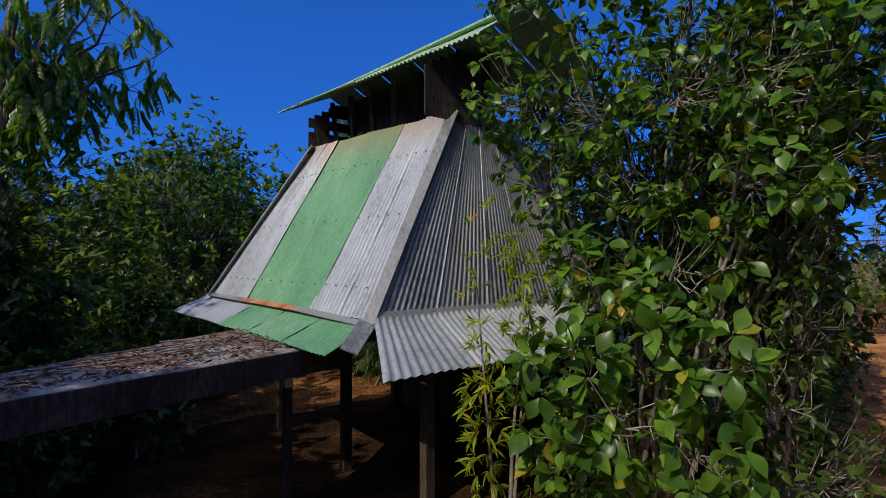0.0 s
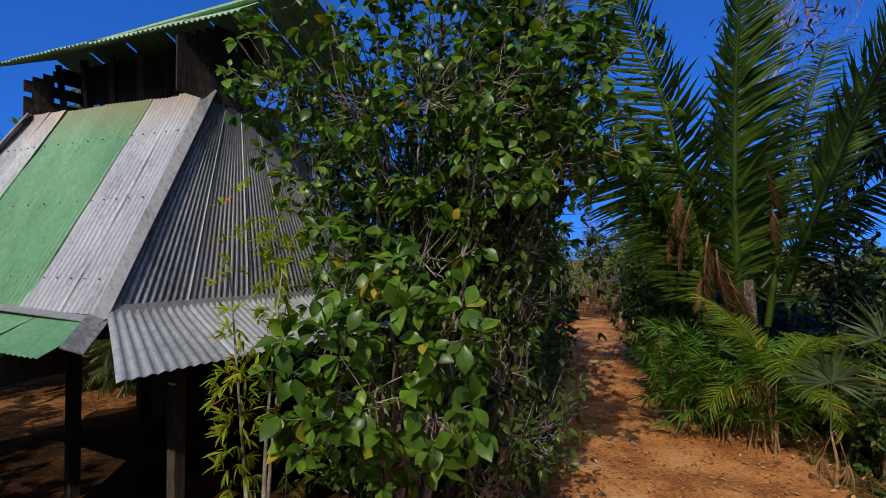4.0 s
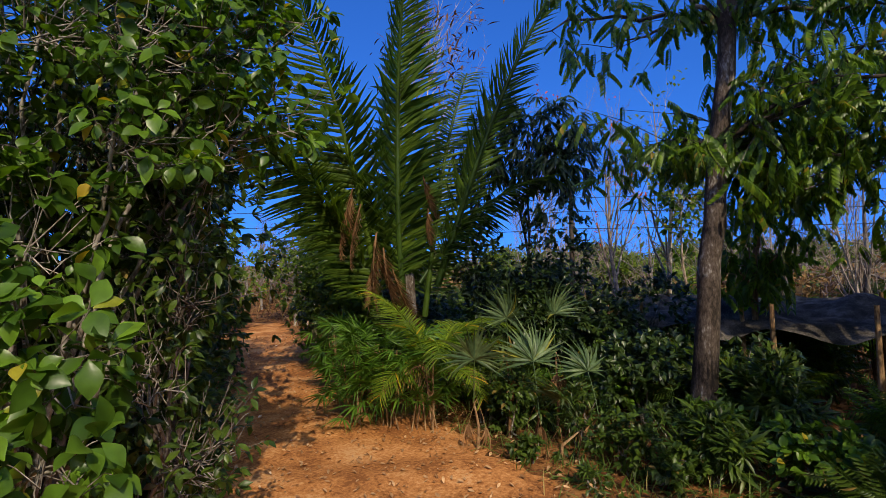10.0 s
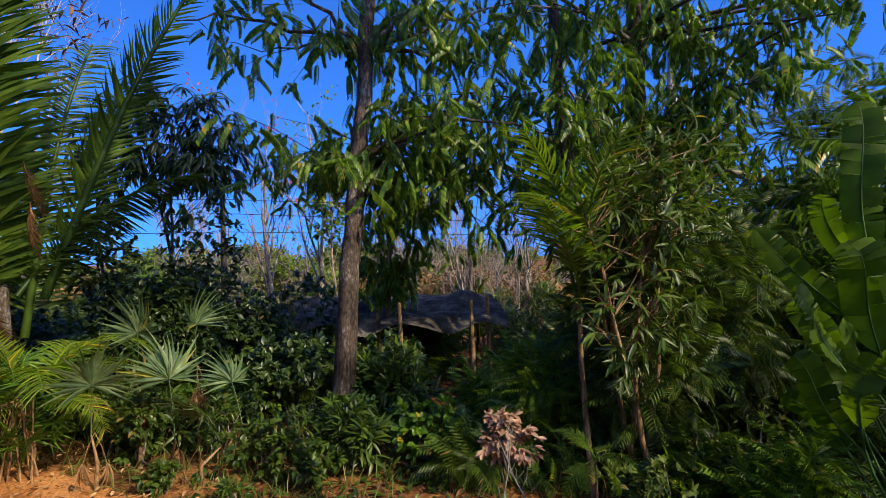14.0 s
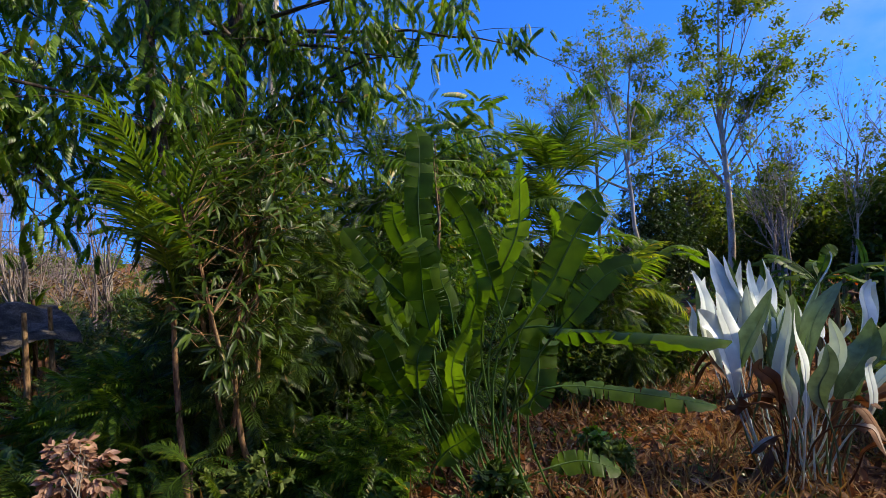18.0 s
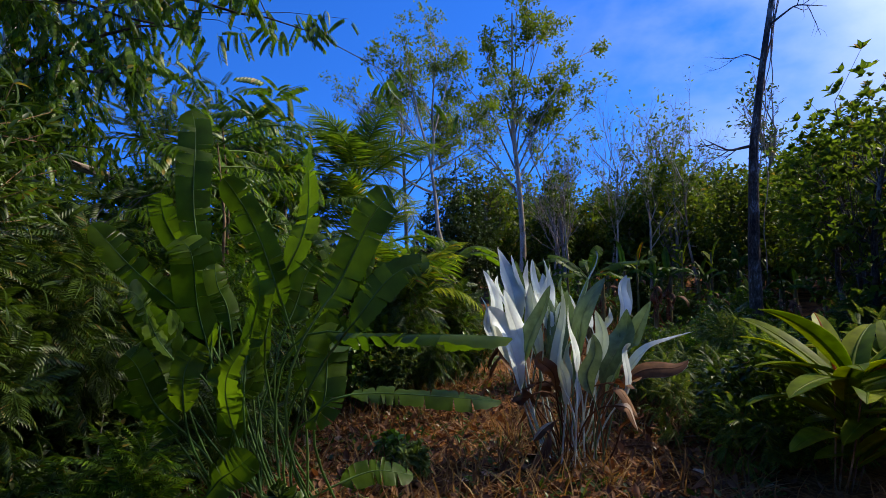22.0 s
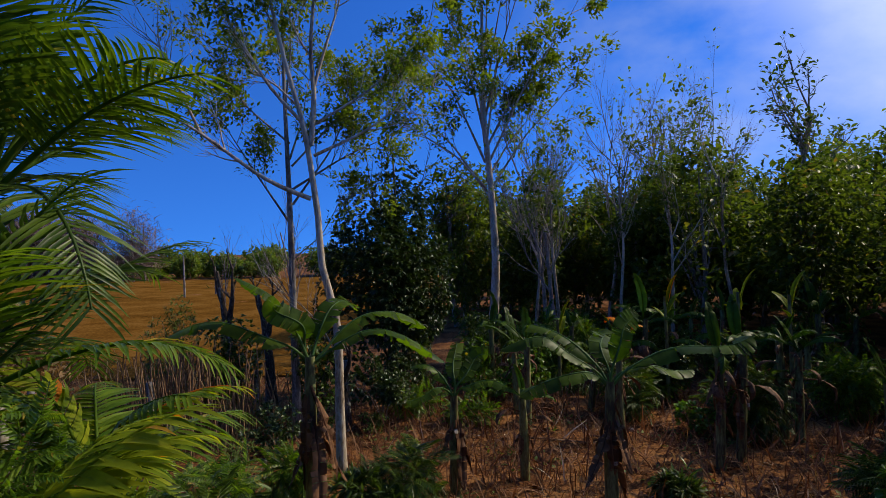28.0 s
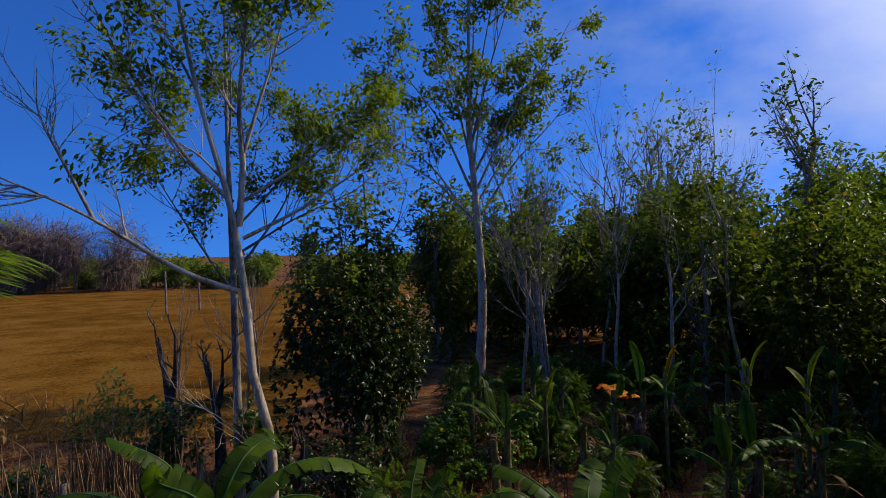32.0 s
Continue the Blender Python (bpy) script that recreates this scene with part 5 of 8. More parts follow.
broad_tree(base(4.6, 8.9), "dense dark green shrub along the dirt path", 13, (4.9, 9.2, 4.2), (1.8, 1.7, 4.3), 950, 6, 0.17, T_OVAL, L_SHADE, M_BARK_GREY, 0.05, 3, name="shrub", lumps=12)
broad_tree(base(5.6, 9.7), "slim leafy tree beside the dirt path", 19, (5.9, 9.8, 5.2), (1.3, 1.2, 2.6), 300, 6, 0.17, T_OVAL, L_SHADE, M_BARK_GREY, 0.05, 2, lumps=9)
broad_tree(base(6.4, 11.9), "dense dark green shrub along the dirt path", 14, (6.3, 12.1, 3.2), (1.7, 1.6, 3.4), 640, 6, 0.18, T_OVAL, L_SHADE, M_BARK_GREY, 0.05, 3, name="shrub", lumps=10)
broad_tree(base(8.6, 15.2), "dense dark green shrub along the dirt path", 16, (8.4, 15.4, 2.4), (1.9, 1.9, 2.5), 460, 6, 0.2, T_OVAL, L_SHADE, M_BARK_GREY, 0.05, 3, name="shrub", lumps=10)
broad_tree(base(12.6, 19.6), "leafy tree at the end of the path", 17, (13.0, 20.0, 3.0), (2.6, 2.2, 3.2), 520, 6, 0.24, T_OVAL, L_LIGHTTREE, M_BARK_GREY, 0.07, 3, lumps=10)
broad_tree(base(17.0, 18.5), "leafy tree at the end of the path", 18, (17.0, 18.5, 2.6), (2.4, 2.4, 2.8), 480, 6, 0.24, T_OVAL, L_SHADE, M_BARK_GREY, 0.07, 3, lumps=10)
bush(base(0.45, 3.95), "wispy yellow-green shrub against the metal roof", 15, 0.36, 3.1, 170, 7, 0.11, T_LANCE, L_YELLOW, 7)
broad_tree(base(5.2, 7.9), "tall leafy green tree between hut and path", 9, (5.0, 8.2, 6.2), (1.7, 1.5, 2.8), 520, 6, 0.17, T_OVAL, L_SHADE, M_BARK_GREY, 0.06, 2, lumps=12)
broad_tree(base(2.2, 9.5), "dense dark leafy tree behind the hut", 39, (2.1, 9.3, 4.9), (1.4, 1.2, 2.3), 620, 6, 0.16, T_OVAL, L_SHADE, M_BARK_DARK, 0.07, 3, group="trees behind the hut", lumps=12)
# trees on the west side, beyond the lean-to roof
for n, (x, y, z, r, h) in enumerate(((-7.6, 10.2, 3.0, 2.2, 3.0), (-5.2, 13.2, 3.2, 2.2, 3.2), (-10.2, 13.4, 3.6, 2.6, 3.4), (-3.4, 16.6, 3.4, 2.4, 3.6), (-8.0, 17.5, 4.0, 2.8, 4.0), (-6.6, 7.4, 2.2, 1.5, 2.3), (0.6, 15.5, 3.6, 2.4, 3.6))):
    broad_tree(base(x, y), "dense leafy tree in the shade behind the hut", 20 + n, (x, y, z), (r, r, h), 520, 6, 0.22, T_OVAL, (L_LIGHTTREE, L_PINNATE, L_SHADE)[n % 3], M_BARK_DARK, 0.12, 2, group="trees behind the hut", lumps=14)
# unseen sunny-side hedge added for ground shade, low enough to leave the roof sunlit
for n, (x, y, z, r, h) in enumerate(((-6.6, 2.4, 3.0, 1.6, 3.2), (-6.0, 0.2, 3.2, 1.7, 3.4), (-7.8, 4.4, 3.0, 1.6, 3.2), (-5.6, -2.2, 3.0, 1.6, 3.2), (-7.4, -0.8, 3.6, 1.7, 3.6))):
    broad_tree(base(x, y), "unseen leafy shrub added at the yard's edge to cast shade", 30 + n, (x, y, z), (r, r, h), 1000, 6, 0.24, T_OVAL, L_SHADE, M_BARK_DARK, 0.08, 2, name="shrub", group="yard hedge", lumps=10)
for n, (x, y, r, h) in enumerate(((-4.9, 6.4, 1.0, 2.1), (-5.8, 5.4, 1.1, 2.4), (-4.3, 7.8, 0.9, 1.9), (-6.2, 7.6, 1.3, 2.8), (-5.0, 9.4, 1.2, 2.4))):
    bush(base(x, y), "dark leafy bush beside the lean-to roof", 220 + n, r, h, int(200 * r * h), 6, 0.15, T_OVAL, L_SHADE, 5, group="bushes by the hut")
# palm group across the path
for n, (x, y, r, h) in enumerate(((2.3, 6.0, 0.6, 1.3), (3.0, 6.0, 0.5, 1.1), (1.5, 5.6, 0.5, 1.2), (3.5, 7.6, 0.7, 1.6), (2.8, 6.9, 0.7, 1.6))):
    bush(base(x, y), "low dark green bush under the leafy stems", 230 + n, r, h, int(260 * r * h), 6, 0.13, T_OBOVATE, L_SHADE, 5, group="bushes under the stems")
for n, (x, y, r, h) in enumerate(((3.5, 5.5, 0.6, 2.6), (3.1, 4.9, 0.5, 2.0), (4.3, 6.5, 0.7, 3.2), (5.2, 7.8, 0.7, 3.4), (6.1, 9.2, 0.8, 3.6), (7.3, 11.0, 0.9, 3.4), (8.6, 13.2, 0.9, 2.8), (3.9, 6.1, 0.6, 1.5), (4.9, 7.3, 0.6, 1.4), (5.8, 8.8, 0.6, 1.3))):
    bush(base(x, y), "dark small-leaved bush along the dirt path", 650 + n, r, h, int(190 * r * h), 6, 0.105, T_OVAL, L_SHADE, 6, group="bushes along the path")
pm = palm(base(8.75, 6.5), "tall feather palm with long drooping dark green fronds", 41, BIG_FRONDS, [], (2.4, 0.16, M_BARK_DARK))
for yaw, el, ln_, roll, off, bend in ((38, 77, 6.4, 72, (-0.2, 0.35, 1.6), 1), (38, 87, 6.8, -138, (-0.05, 0.0, 1.8), 0), (38, 84, 6.2, 125, (0.1, 0.1, 1.8), 1), (-142, 69, 6.2, -65, (0.1, -0.5, 2.2), 2), (38, 58, 4.8, 55, (-0.3, 0.5, 2.2), 3), (-60, 72, 4.6, 40, (0.2, 0.1, 2.2), 3), (-142, 80, 5.2, 70, (0.1, -0.2, 1.6), 1),
                                      (-120, 55, 3.6, -40, (0.1, -0.2, 2.2), 3), (20, 70, 4.2, 60, (0.1, 0.2, 2.2), 3), (60, 64, 3.6, 80, (-0.1, 0.9, 1.7), 3)):
    part("frond", BIG_FRONDS[bend], pm, m=aim(yaw, el, roll, off, ln_))
for k, (dx, dy, z, ln_) in enumerate(((-1.0, 0.5, 4.0, 1.2), (-0.95, 0.35, 3.7, 1.1), (-0.75, 0.15, 3.2, 1.4), (-0.8, -0.05, 2.9, 1.3), (-0.7, 0.25, 3.0, 1.2), (-0.6, -0.1, 2.5, 1.2), (-0.3, -0.6, 4.2, 0.8), (-0.3, -0.7, 3.6, 0.8), (-1.05, 0.45, 3.85, 0.8), (-0.75, 0.1, 2.7, 0.9))):
    part("frond", DEAD_HANG, pm, "dead brown frond", aim(24 + 40 * k, -72, 30 * k, (dx, dy, z), ln_))
palm(base(7.85, 5.4), "young areca palm with arching yellow-green fronds", 42, LIT_FRONDS,
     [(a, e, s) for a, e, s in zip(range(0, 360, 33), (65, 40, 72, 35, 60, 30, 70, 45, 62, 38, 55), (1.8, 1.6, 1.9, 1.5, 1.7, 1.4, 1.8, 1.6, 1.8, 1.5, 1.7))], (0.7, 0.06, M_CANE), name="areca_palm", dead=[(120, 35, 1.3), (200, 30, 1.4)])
for k, (hub, yaw, el, sc) in enumerate((((6.86, 3.98, 1.29), 125, 66, 0.66), ((7.24, 3.28, 1.27), -50, 66, 0.74), ((7.54, 3.82, 1.8), 80, 86, 0.6), ((7.92, 3.22, 1.85), 160, 84, 0.62), ((7.0, 2.82, 0.87), 60, 48, 0.56), ((7.75, 2.7, 1.1), -40, 60, 0.6))):
    x, y = hub[0] + 0.12, hub[1] + 0.05
    fp_ = thing("fan_palm", base(x, y), "grey-green fan palm with a stiff pleated leaf", "palm", "fan palms by the path")
    m_ = aim(yaw, el, 0, (0, 0, 0), sc)
    at_ = Vector((-0.12, -0.05, hub[2] - float(gz(x, y)))) - m_ @ Vector((0, 1.0, 0.09))
    part("fan_leaf", FANS[k % 2], fp_, m=Matrix.Translation(at_) @ m_)
    v, f = tube(np.array([(0, 0, -0.05), (0.02, -0.02, at_.z * 0.5), tuple(at_)]), [0.03, 0.022, 0.01], 7)
    part("stem", nmesh("stem", v, [f], M_CANE), fp_)
    for j in range(2):
        part("fan_leaf", FAN_DEAD, fp_, "dead straw-coloured fan leaf", aim(yaw + 130 * j - 50, -68 - 9 * j, 20 * j, (0, 0, at_.z + 0.05), 0.34 + 0.05 * j))
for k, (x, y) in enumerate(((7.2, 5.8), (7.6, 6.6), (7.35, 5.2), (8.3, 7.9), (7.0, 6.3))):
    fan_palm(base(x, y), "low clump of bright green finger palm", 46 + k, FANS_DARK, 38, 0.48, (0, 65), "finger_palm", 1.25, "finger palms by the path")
for n, (x, y, r, h) in enumerate(((7.3, 2.1, 0.5, 0.8), (7.9, 2.9, 0.5, 1.0), (7.75, 3.9, 0.5, 1.1), (7.7, 1.5, 0.5, 0.9), (7.1, 1.5, 0.35, 0.45), (8.3, 4.6, 0.6, 1.5), (6.9, 3.2, 0.25, 0.3), (6.6, 2.3, 0.25, 0.25))):
    bush(base(x, y), "low dark green growth at the foot of the fan palms", 720 + n, r, h, int(330 * r * h) + 30, 6, 0.11, (T_OVAL, T_LANCE)[n % 2], L_SHADE, 6, "undergrowth", "growth under the fan palms")
bare_tree(base(12.3, 9.7), "bare pale tree with a few drooping dry leaves", 153, 10.5, 0.09, M_BARK_PALE, (8, 5, 4), 0.55, (0, 0), (T_LANCE, L_DEADDARK, 4, 0.34, 0.22), ratio=0.5, first=0.25, up=0.1)
for n, (x, y, r, h) in enumerate(((9.75, 9.2, 0.8, 3.4), (10.5, 10.9, 0.9, 3.6), (11.6, 10.2, 1.1, 3.0), (12.3, 11.8, 1.4, 3.3), (9.3, 8.2, 0.7, 2.6))):
    bush(base(x, y), "light green leafy bush in the sun beyond the palm", 155 + n, r, h, int(170 * r * h), 6, 0.15, T_OVAL, L_LIGHTTREE, 7, group="sunny bushes", smat=M_BARK_PALE)
# thicket behind the fan palms; dark leaf colour stands in for its shade
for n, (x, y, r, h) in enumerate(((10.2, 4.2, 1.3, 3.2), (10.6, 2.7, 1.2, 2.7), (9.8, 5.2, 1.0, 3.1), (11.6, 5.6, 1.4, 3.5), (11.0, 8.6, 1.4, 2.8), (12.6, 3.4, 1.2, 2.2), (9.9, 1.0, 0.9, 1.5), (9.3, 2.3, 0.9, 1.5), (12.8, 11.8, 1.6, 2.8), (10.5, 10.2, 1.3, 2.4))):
    bush(base(x, y), "dense thicket with shade put into its dark leaf colour", 140 + n, r, h, int(220 * r * h), 6, 0.14, T_OVAL, L_MANGO, 5, "thicket", "shaded thicket")
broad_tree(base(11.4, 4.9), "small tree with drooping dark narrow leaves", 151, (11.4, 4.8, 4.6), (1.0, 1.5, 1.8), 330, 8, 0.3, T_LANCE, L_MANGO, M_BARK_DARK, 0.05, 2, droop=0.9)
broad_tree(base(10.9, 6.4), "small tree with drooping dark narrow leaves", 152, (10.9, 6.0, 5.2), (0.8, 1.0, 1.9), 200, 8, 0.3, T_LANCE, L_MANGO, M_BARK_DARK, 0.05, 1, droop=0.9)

# trees with hanging compound leaves


def limb_leaves(tree, rng, start, ends, r, bark, n, size, tmpl, lmat, spread=0.7, hang=0.5):
    """Limbs from a start to several ends, with hanging compound leaves round each end."""
    pos, twigs = [], []
    for e in ends:
        s, e = np.array(start, float), np.array(e, float)
        m = (s + e) / 2 + rng.normal(0, 0.2, 3) + (0, 0, 0.10 * np.linalg.norm(e - s))
        k = np.linspace(0, 1, 9)[:, None]
        line = s * (1 - k) ** 2 + 2 * m * k * (1 - k) + e * k ** 2 + rng.normal(0, 0.04, (9, 3)) * (k > 0)
        v, f = tube(line, np.linspace(r, 0.008, 9), 6)
        part("limb", nmesh("limb", v, [f], bark), tree)
        n_, sub = int(n * 1.7), max(8, n // 5)
        for _ in range(sub):
            i = rng.integers(1, 9)
            q = line[i] + rng.normal(0, spread, 3) * (1, 1, 0.7)
            twigs.append(tube(np.array([line[i], (line[i] + q) / 2 + (0, 0, 0.06), q]), [0.009, 0.006, 0.003], 4))
            for _ in range(max(1, n_ // sub)):
                pos.append(line[i] + (q - line[i]) * rng.uniform(0.25, 1.05))
    twig_part(tree, twigs, bark)
    p = np.array(pos) + rng.normal(0, 0.08, (len(pos), 3))
    al = rng.normal(0, 1, (len(p), 3)) * (1, 1, 0.4) - 1.6 * hang * Z
    v, f = scatter(tmpl, p, al, Z + rng.normal(0, 0.3, (len(p), 3)), size * rng.uniform(0.6, 1.15, len(p)))
    part("crown", nmesh("crown", v, [f], lmat), tree)


def trunk_part(tree, pts, r, mat, label="", n=20):
    ln = spline(pts, n)
    k = np.linspace(0, 1, n)
    rg_ = np.random.default_rng(int(r * 1000))
    ln[1:-1] += rg_.normal(0, 0.018, (n - 2, 3)) * (1, 1, 0)
    v, f = tube(ln, r * (1 - 0.5 * k) * (1 + 0.55 * np.exp(-k * 16)) * (1 + rg_.normal(0, 0.03, n)), 12)
    part("trunk", nmesh("trunk", v, [f], mat), tree, label)


t1 = thing("tree", base(8.67, 1.37), "tree with mottled dark bark and hanging compound leaves", "tree")
trunk_part(t1, [(0, 0, -0.1), (0.1, -0.05, 1.6), (0.1, -0.2, 3.2), (0.3, -0.3, 5.0), (0.45, -0.45, 7.0), (0.6, -0.5, 10.0)], 0.17, M_BARK_DARK)
rg1 = np.random.default_rng(51)
limb_leaves(t1, rg1, (0.25, -0.25, 4.2), [(1.1, -2.2, 4.8), (0.6, -1.6, 3.5), (1.6, -3.2, 4.0), (0.2, -2.6, 5.4), (1.0, -1.2, 5.6), (2.2, -2.4, 3.2), (0.1, -3.6, 4.5), (1.2, -0.2, 3.9), (1.8, -1.3, 4.6), (0.9, -3.0, 3.3), (1.4, 0.8, 4.3)], 0.045, M_BARK_DARK, 62, 0.36, P_HANG, L_PINNATE, 0.7, 0.4)
limb_leaves(t1, rg1, (0.4, -0.35, 6.0), [(0.9, 1.4, 6.2), (-0.4, -1.4, 6.6), (1.3, -1.2, 7.2), (-0.6, 0.8, 7.0), (0.2, -2.8, 6.6), (0.4, 2.6, 6.5), (1.4, -2.6, 6.0)], 0.045, M_BARK_DARK, 42, 0.36, P_HANG, L_PINNATE, 0.7, 0.4)
t2 = thing("tree", base(10.0, -3.6), "large tree with drooping compound leaves and several trunks", "tree")
trunk_part(t2, [(0, 0, -0.1), (0.1, 0, 3.0), (0.2, -0.2, 6.0), (0.4, -0.3, 11.0)], 0.24, M_BARK_DARK)
trunk_part(t2, [(-0.7, 1.0, -0.1), (-0.8, 1.2, 3.0), (-0.7, 1.5, 6.0), (-0.9, 1.7, 10.5)], 0.13, M_BARK_DARK)
trunk_part(t2, [(1.6, -1.2, -0.1), (1.9, -1.6, 3.5), (2.4, -1.9, 7.0), (2.7, -2.1, 11.0)], 0.15, M_BARK_PALE, "pale smooth trunk")
rg2 = np.random.default_rng(52)
limb_leaves(t2, rg2, (0.1, 0, 4.6), [(-1.6, -1.8, 5.4), (-1.2, 1.8, 5.4), (0.6, -2.6, 4.4), (-0.6, -1.0, 4.0), (-1.4, 0.6, 3.4), (0.8, 1.6, 4.0), (-2.0, -2.6, 6.4), (2.2, -2.0, 4.4), (-0.4, 3.0, 4.4), (0.2, 2.6, 5.6), (-1.8, -0.8, 4.6), (-0.4, -2.4, 3.6), (1.4, -0.6, 3.6)], 0.05, M_BARK_DARK, 92, 0.36, P_HANG, L_PINNATE, 0.75, 0.4)
limb_leaves(t2, rg2, (0.2, -0.1, 6.6), [(-3.4, -1.8, 6.7), (-1.8, -3.4, 6.8), (-3.8, -3.2, 6.0), (-1.0, 2.6, 7.2), (1.8, 1.4, 7.2), (-2.2, 2.2, 6.2), (-2.4, -2.2, 5.9), (-0.4, -2.6, 6.2)], 0.05, M_BARK_DARK, 64, 0.36, P_HANG, L_PINNATE, 0.75, 0.4)
# high limbs, mostly out of view, added to shade the thicket below
limb_leaves(t2, rg2, (0.3, -0.2, 7.4), [(-4.0, 1.5, 8.6), (-5.0, 0.5, 8.3), (-4.5, 2.8, 9.0), (-3.2, 3.4, 8.8), (-2.6, 4.4, 8.4), (-3.6, 0.0, 9.4)], 0.04, M_BARK_DARK, 44, 0.38, P_HANG, L_PINNATE, 0.6)
v, f = tube(spline([(1.9, -1.6, 4.2), (1.2, -1.5, 4.5), (0.4, -1.9, 4.2), (-0.3, -2.4, 3.9)], 12), np.linspace(0.09, 0.07, 12), 9)
part("limb", nmesh("limb", v, [f], M_BARK_PALE), t2, "cut pale branch")
t0 = thing("tree", base(-8.3, 9.6), "tree with hanging compound leaves by the lean-to roof", "tree")
trunk_part(t0, [(0, 0, -0.1), (0.1, 0.1, 3.0), (0.3, 0.2, 6.0), (0.5, 0.4, 9.5)], 0.16, M_BARK_DARK)
rg0 = np.random.default_rng(53)
limb_leaves(t0, rg0, (0.3, 0.2, 5.2), [(1.3, 1.6, 7.6), (1.9, 1.9, 6.4), (0.2, 1.4, 8.4), (2.3, 1.0, 8.2), (-0.6, 1.2, 6.8), (0.6, 0.6, 5.6), (-0.4, 1.9, 5.4), (1.2, 2.0, 9.2), (1.2, 0.2, 8.8), (2.6, 1.6, 7.2), (0.4, 1.0, 10.0), (1.8, 1.0, 9.8), (0.9, 1.4, 6.9)], 0.05, M_BARK_DARK, 30, 0.5, P_HANG, L_PINNATE, 0.6)

# feathery clump, pale-leaved bush, shade net
broad_tree(base(6.4, -2.2), "upright shrub with narrow glossy dark green leaves", 61, (6.5, -2.2, 2.75), (1.0, 1.05, 1.7), 520, 6, 0.2, T_LANCE, L_SHADE, M_CANE, 0.035, 5, name="shrub", lumps=12, sweep=0.3)
palm(base(6.3, -1.7), "slim palm with upright bright green fronds", 65, ARECA_FRONDS, [(20, 86, 2.0), (100, 80, 1.9), (-60, 78, 1.7), (180, 82, 1.8), (-120, 72, 1.5), (60, 66, 1.4)], (2.2, 0.035, M_CANE), name="feather_palm")
for n, (x, y, r, h) in enumerate(((6.7, -2.6, 0.9, 3.2), (7.2, -1.6, 0.8, 1.5), (7.4, -3.4, 1.0, 2.6), (7.6, -5.2, 1.1, 3.0), (8.6, -4.6, 1.2, 3.2), (6.8, -6.0, 0.9, 2.2), (8.2, -2.6, 1.0, 1.7))):
    bush(base(x, y), "feathery dark green undergrowth in the shade", 160 + n, r, h, int(120 * r * h), 3, 0.4, (P_FERN, P_FEATHER)[n % 2], (L_SHADE, L_PINNATE)[n % 2], 5, "undergrowth")
broad_tree(base(5.1, -0.6), "small bush with dry pale curled leaves", 63, (5.1, -0.62, 1.12), (0.25, 0.25, 0.27), 95, 6, 0.085, T_DRY, L_PALEDEAD, M_BARK_GREY, 0.012, 3, name="shrub", droop=0.9, lumps=6, sweep=0.3)
st = thing("tree", base(11.4, 0.8), "slim tree with a bare lower trunk and drooping leaves", "tree")
trunk_part(st, [(0, 0, -0.1), (0.02, 0.05, 1.0), (-0.05, 0.1, 2.2), (0.1, 0.0, 3.6)], 0.075, M_CANE)
limb_leaves(st, np.random.default_rng(54), (-0.05, 0.1, 2.1), [(-0.2, -0.7, 3.0), (0.3, 0.5, 3.4), (0.1, -0.4, 3.8), (-0.3, 0.6, 2.8)], 0.02, M_CANE, 26, 0.43, P_HANG, L_PINNATE, 0.28)
rows = [(GINGER_GREEN[k % 2], k * 137.5, 30 + 45 * ((k * 7) % 10) / 10, 0.75, (0, 0, 0.03), "") for k in range(16)]
clump(base(10.2, 1.0), "clump of bright green strap-shaped leaves", 66, "strap_leaved_plant", "plant", rows)
for n, (x, y) in enumerate(((14.4, 2.7), (14.9, 1.2), (14.2, -1.0))):
    rows = [(GINGER[k % 2], k * 137.5, 25 + 55 * ((k * 7) % 10) / 10, 0.9, (0, 0, 0.5 + 0.05 * k), "") for k in range(18)]
    clump(base(x, y), "shrub with bright yellow and green leaves", 67 + n, "croton_shrub", "shrub", rows, [((0.04 * j, 0, -0.05), np.array((0.1 * j - 0.1, 0.05 * j, 1.3)), 0.015, M_CANE) for j in range(3)])
palm(base(4.9, -1.35), "young plant with bright green feathery leaves", 64, ARECA_FRONDS, [(k * 137.5, 62 - 24 * (k % 5), 0.34 + 0.05 * (k % 3)) for k in range(9)], (0.95, 0.014, M_CANE), name="young_plant")
net = thing("shade_net", base(12.6, 0.9), "sagging black shade net on thin sticks", "shade net")
nu, nv = np.meshgrid(np.linspace(-2.4, 2.4, 40), np.linspace(-1.6, 1.6, 30), indexing="ij")
nzz = 1.62 + 0.34 * np.exp(-(((nu - 0.3) / 0.5) ** 2 + ((nv + 0.5) / 0.5) ** 2)) + 0.3 * np.exp(-(((nu + 1.6) / 0.5) ** 2 + ((nv - 0.2) / 0.6) ** 2)) + 0.22 * np.exp(-(((nu - 1.9) / 0.4) ** 2 + (nv / 0.6) ** 2)) + 0.02 * np.sin(nu * 7 + nv * 3) + 0.015 * np.sin(nv * 11 - nu * 5) + 0.09 * nv - 0.22 * smooth_step(-1.3, -1.6, nv) * (0.7 + 0.5 * np.sin(nu * 4))
na, nb = np.meshgrid(np.arange(39), np.arange(29), indexing="ij")
part("net", nmesh("net", np.stack([nv, nu, nzz], -1).reshape(-1, 3), [np.stack([na * 30 + nb, na * 30 + nb + 1, (na + 1) * 30 + nb + 1, (na + 1) * 30 + nb], -1).reshape(-1, 4)], M_NET), net)
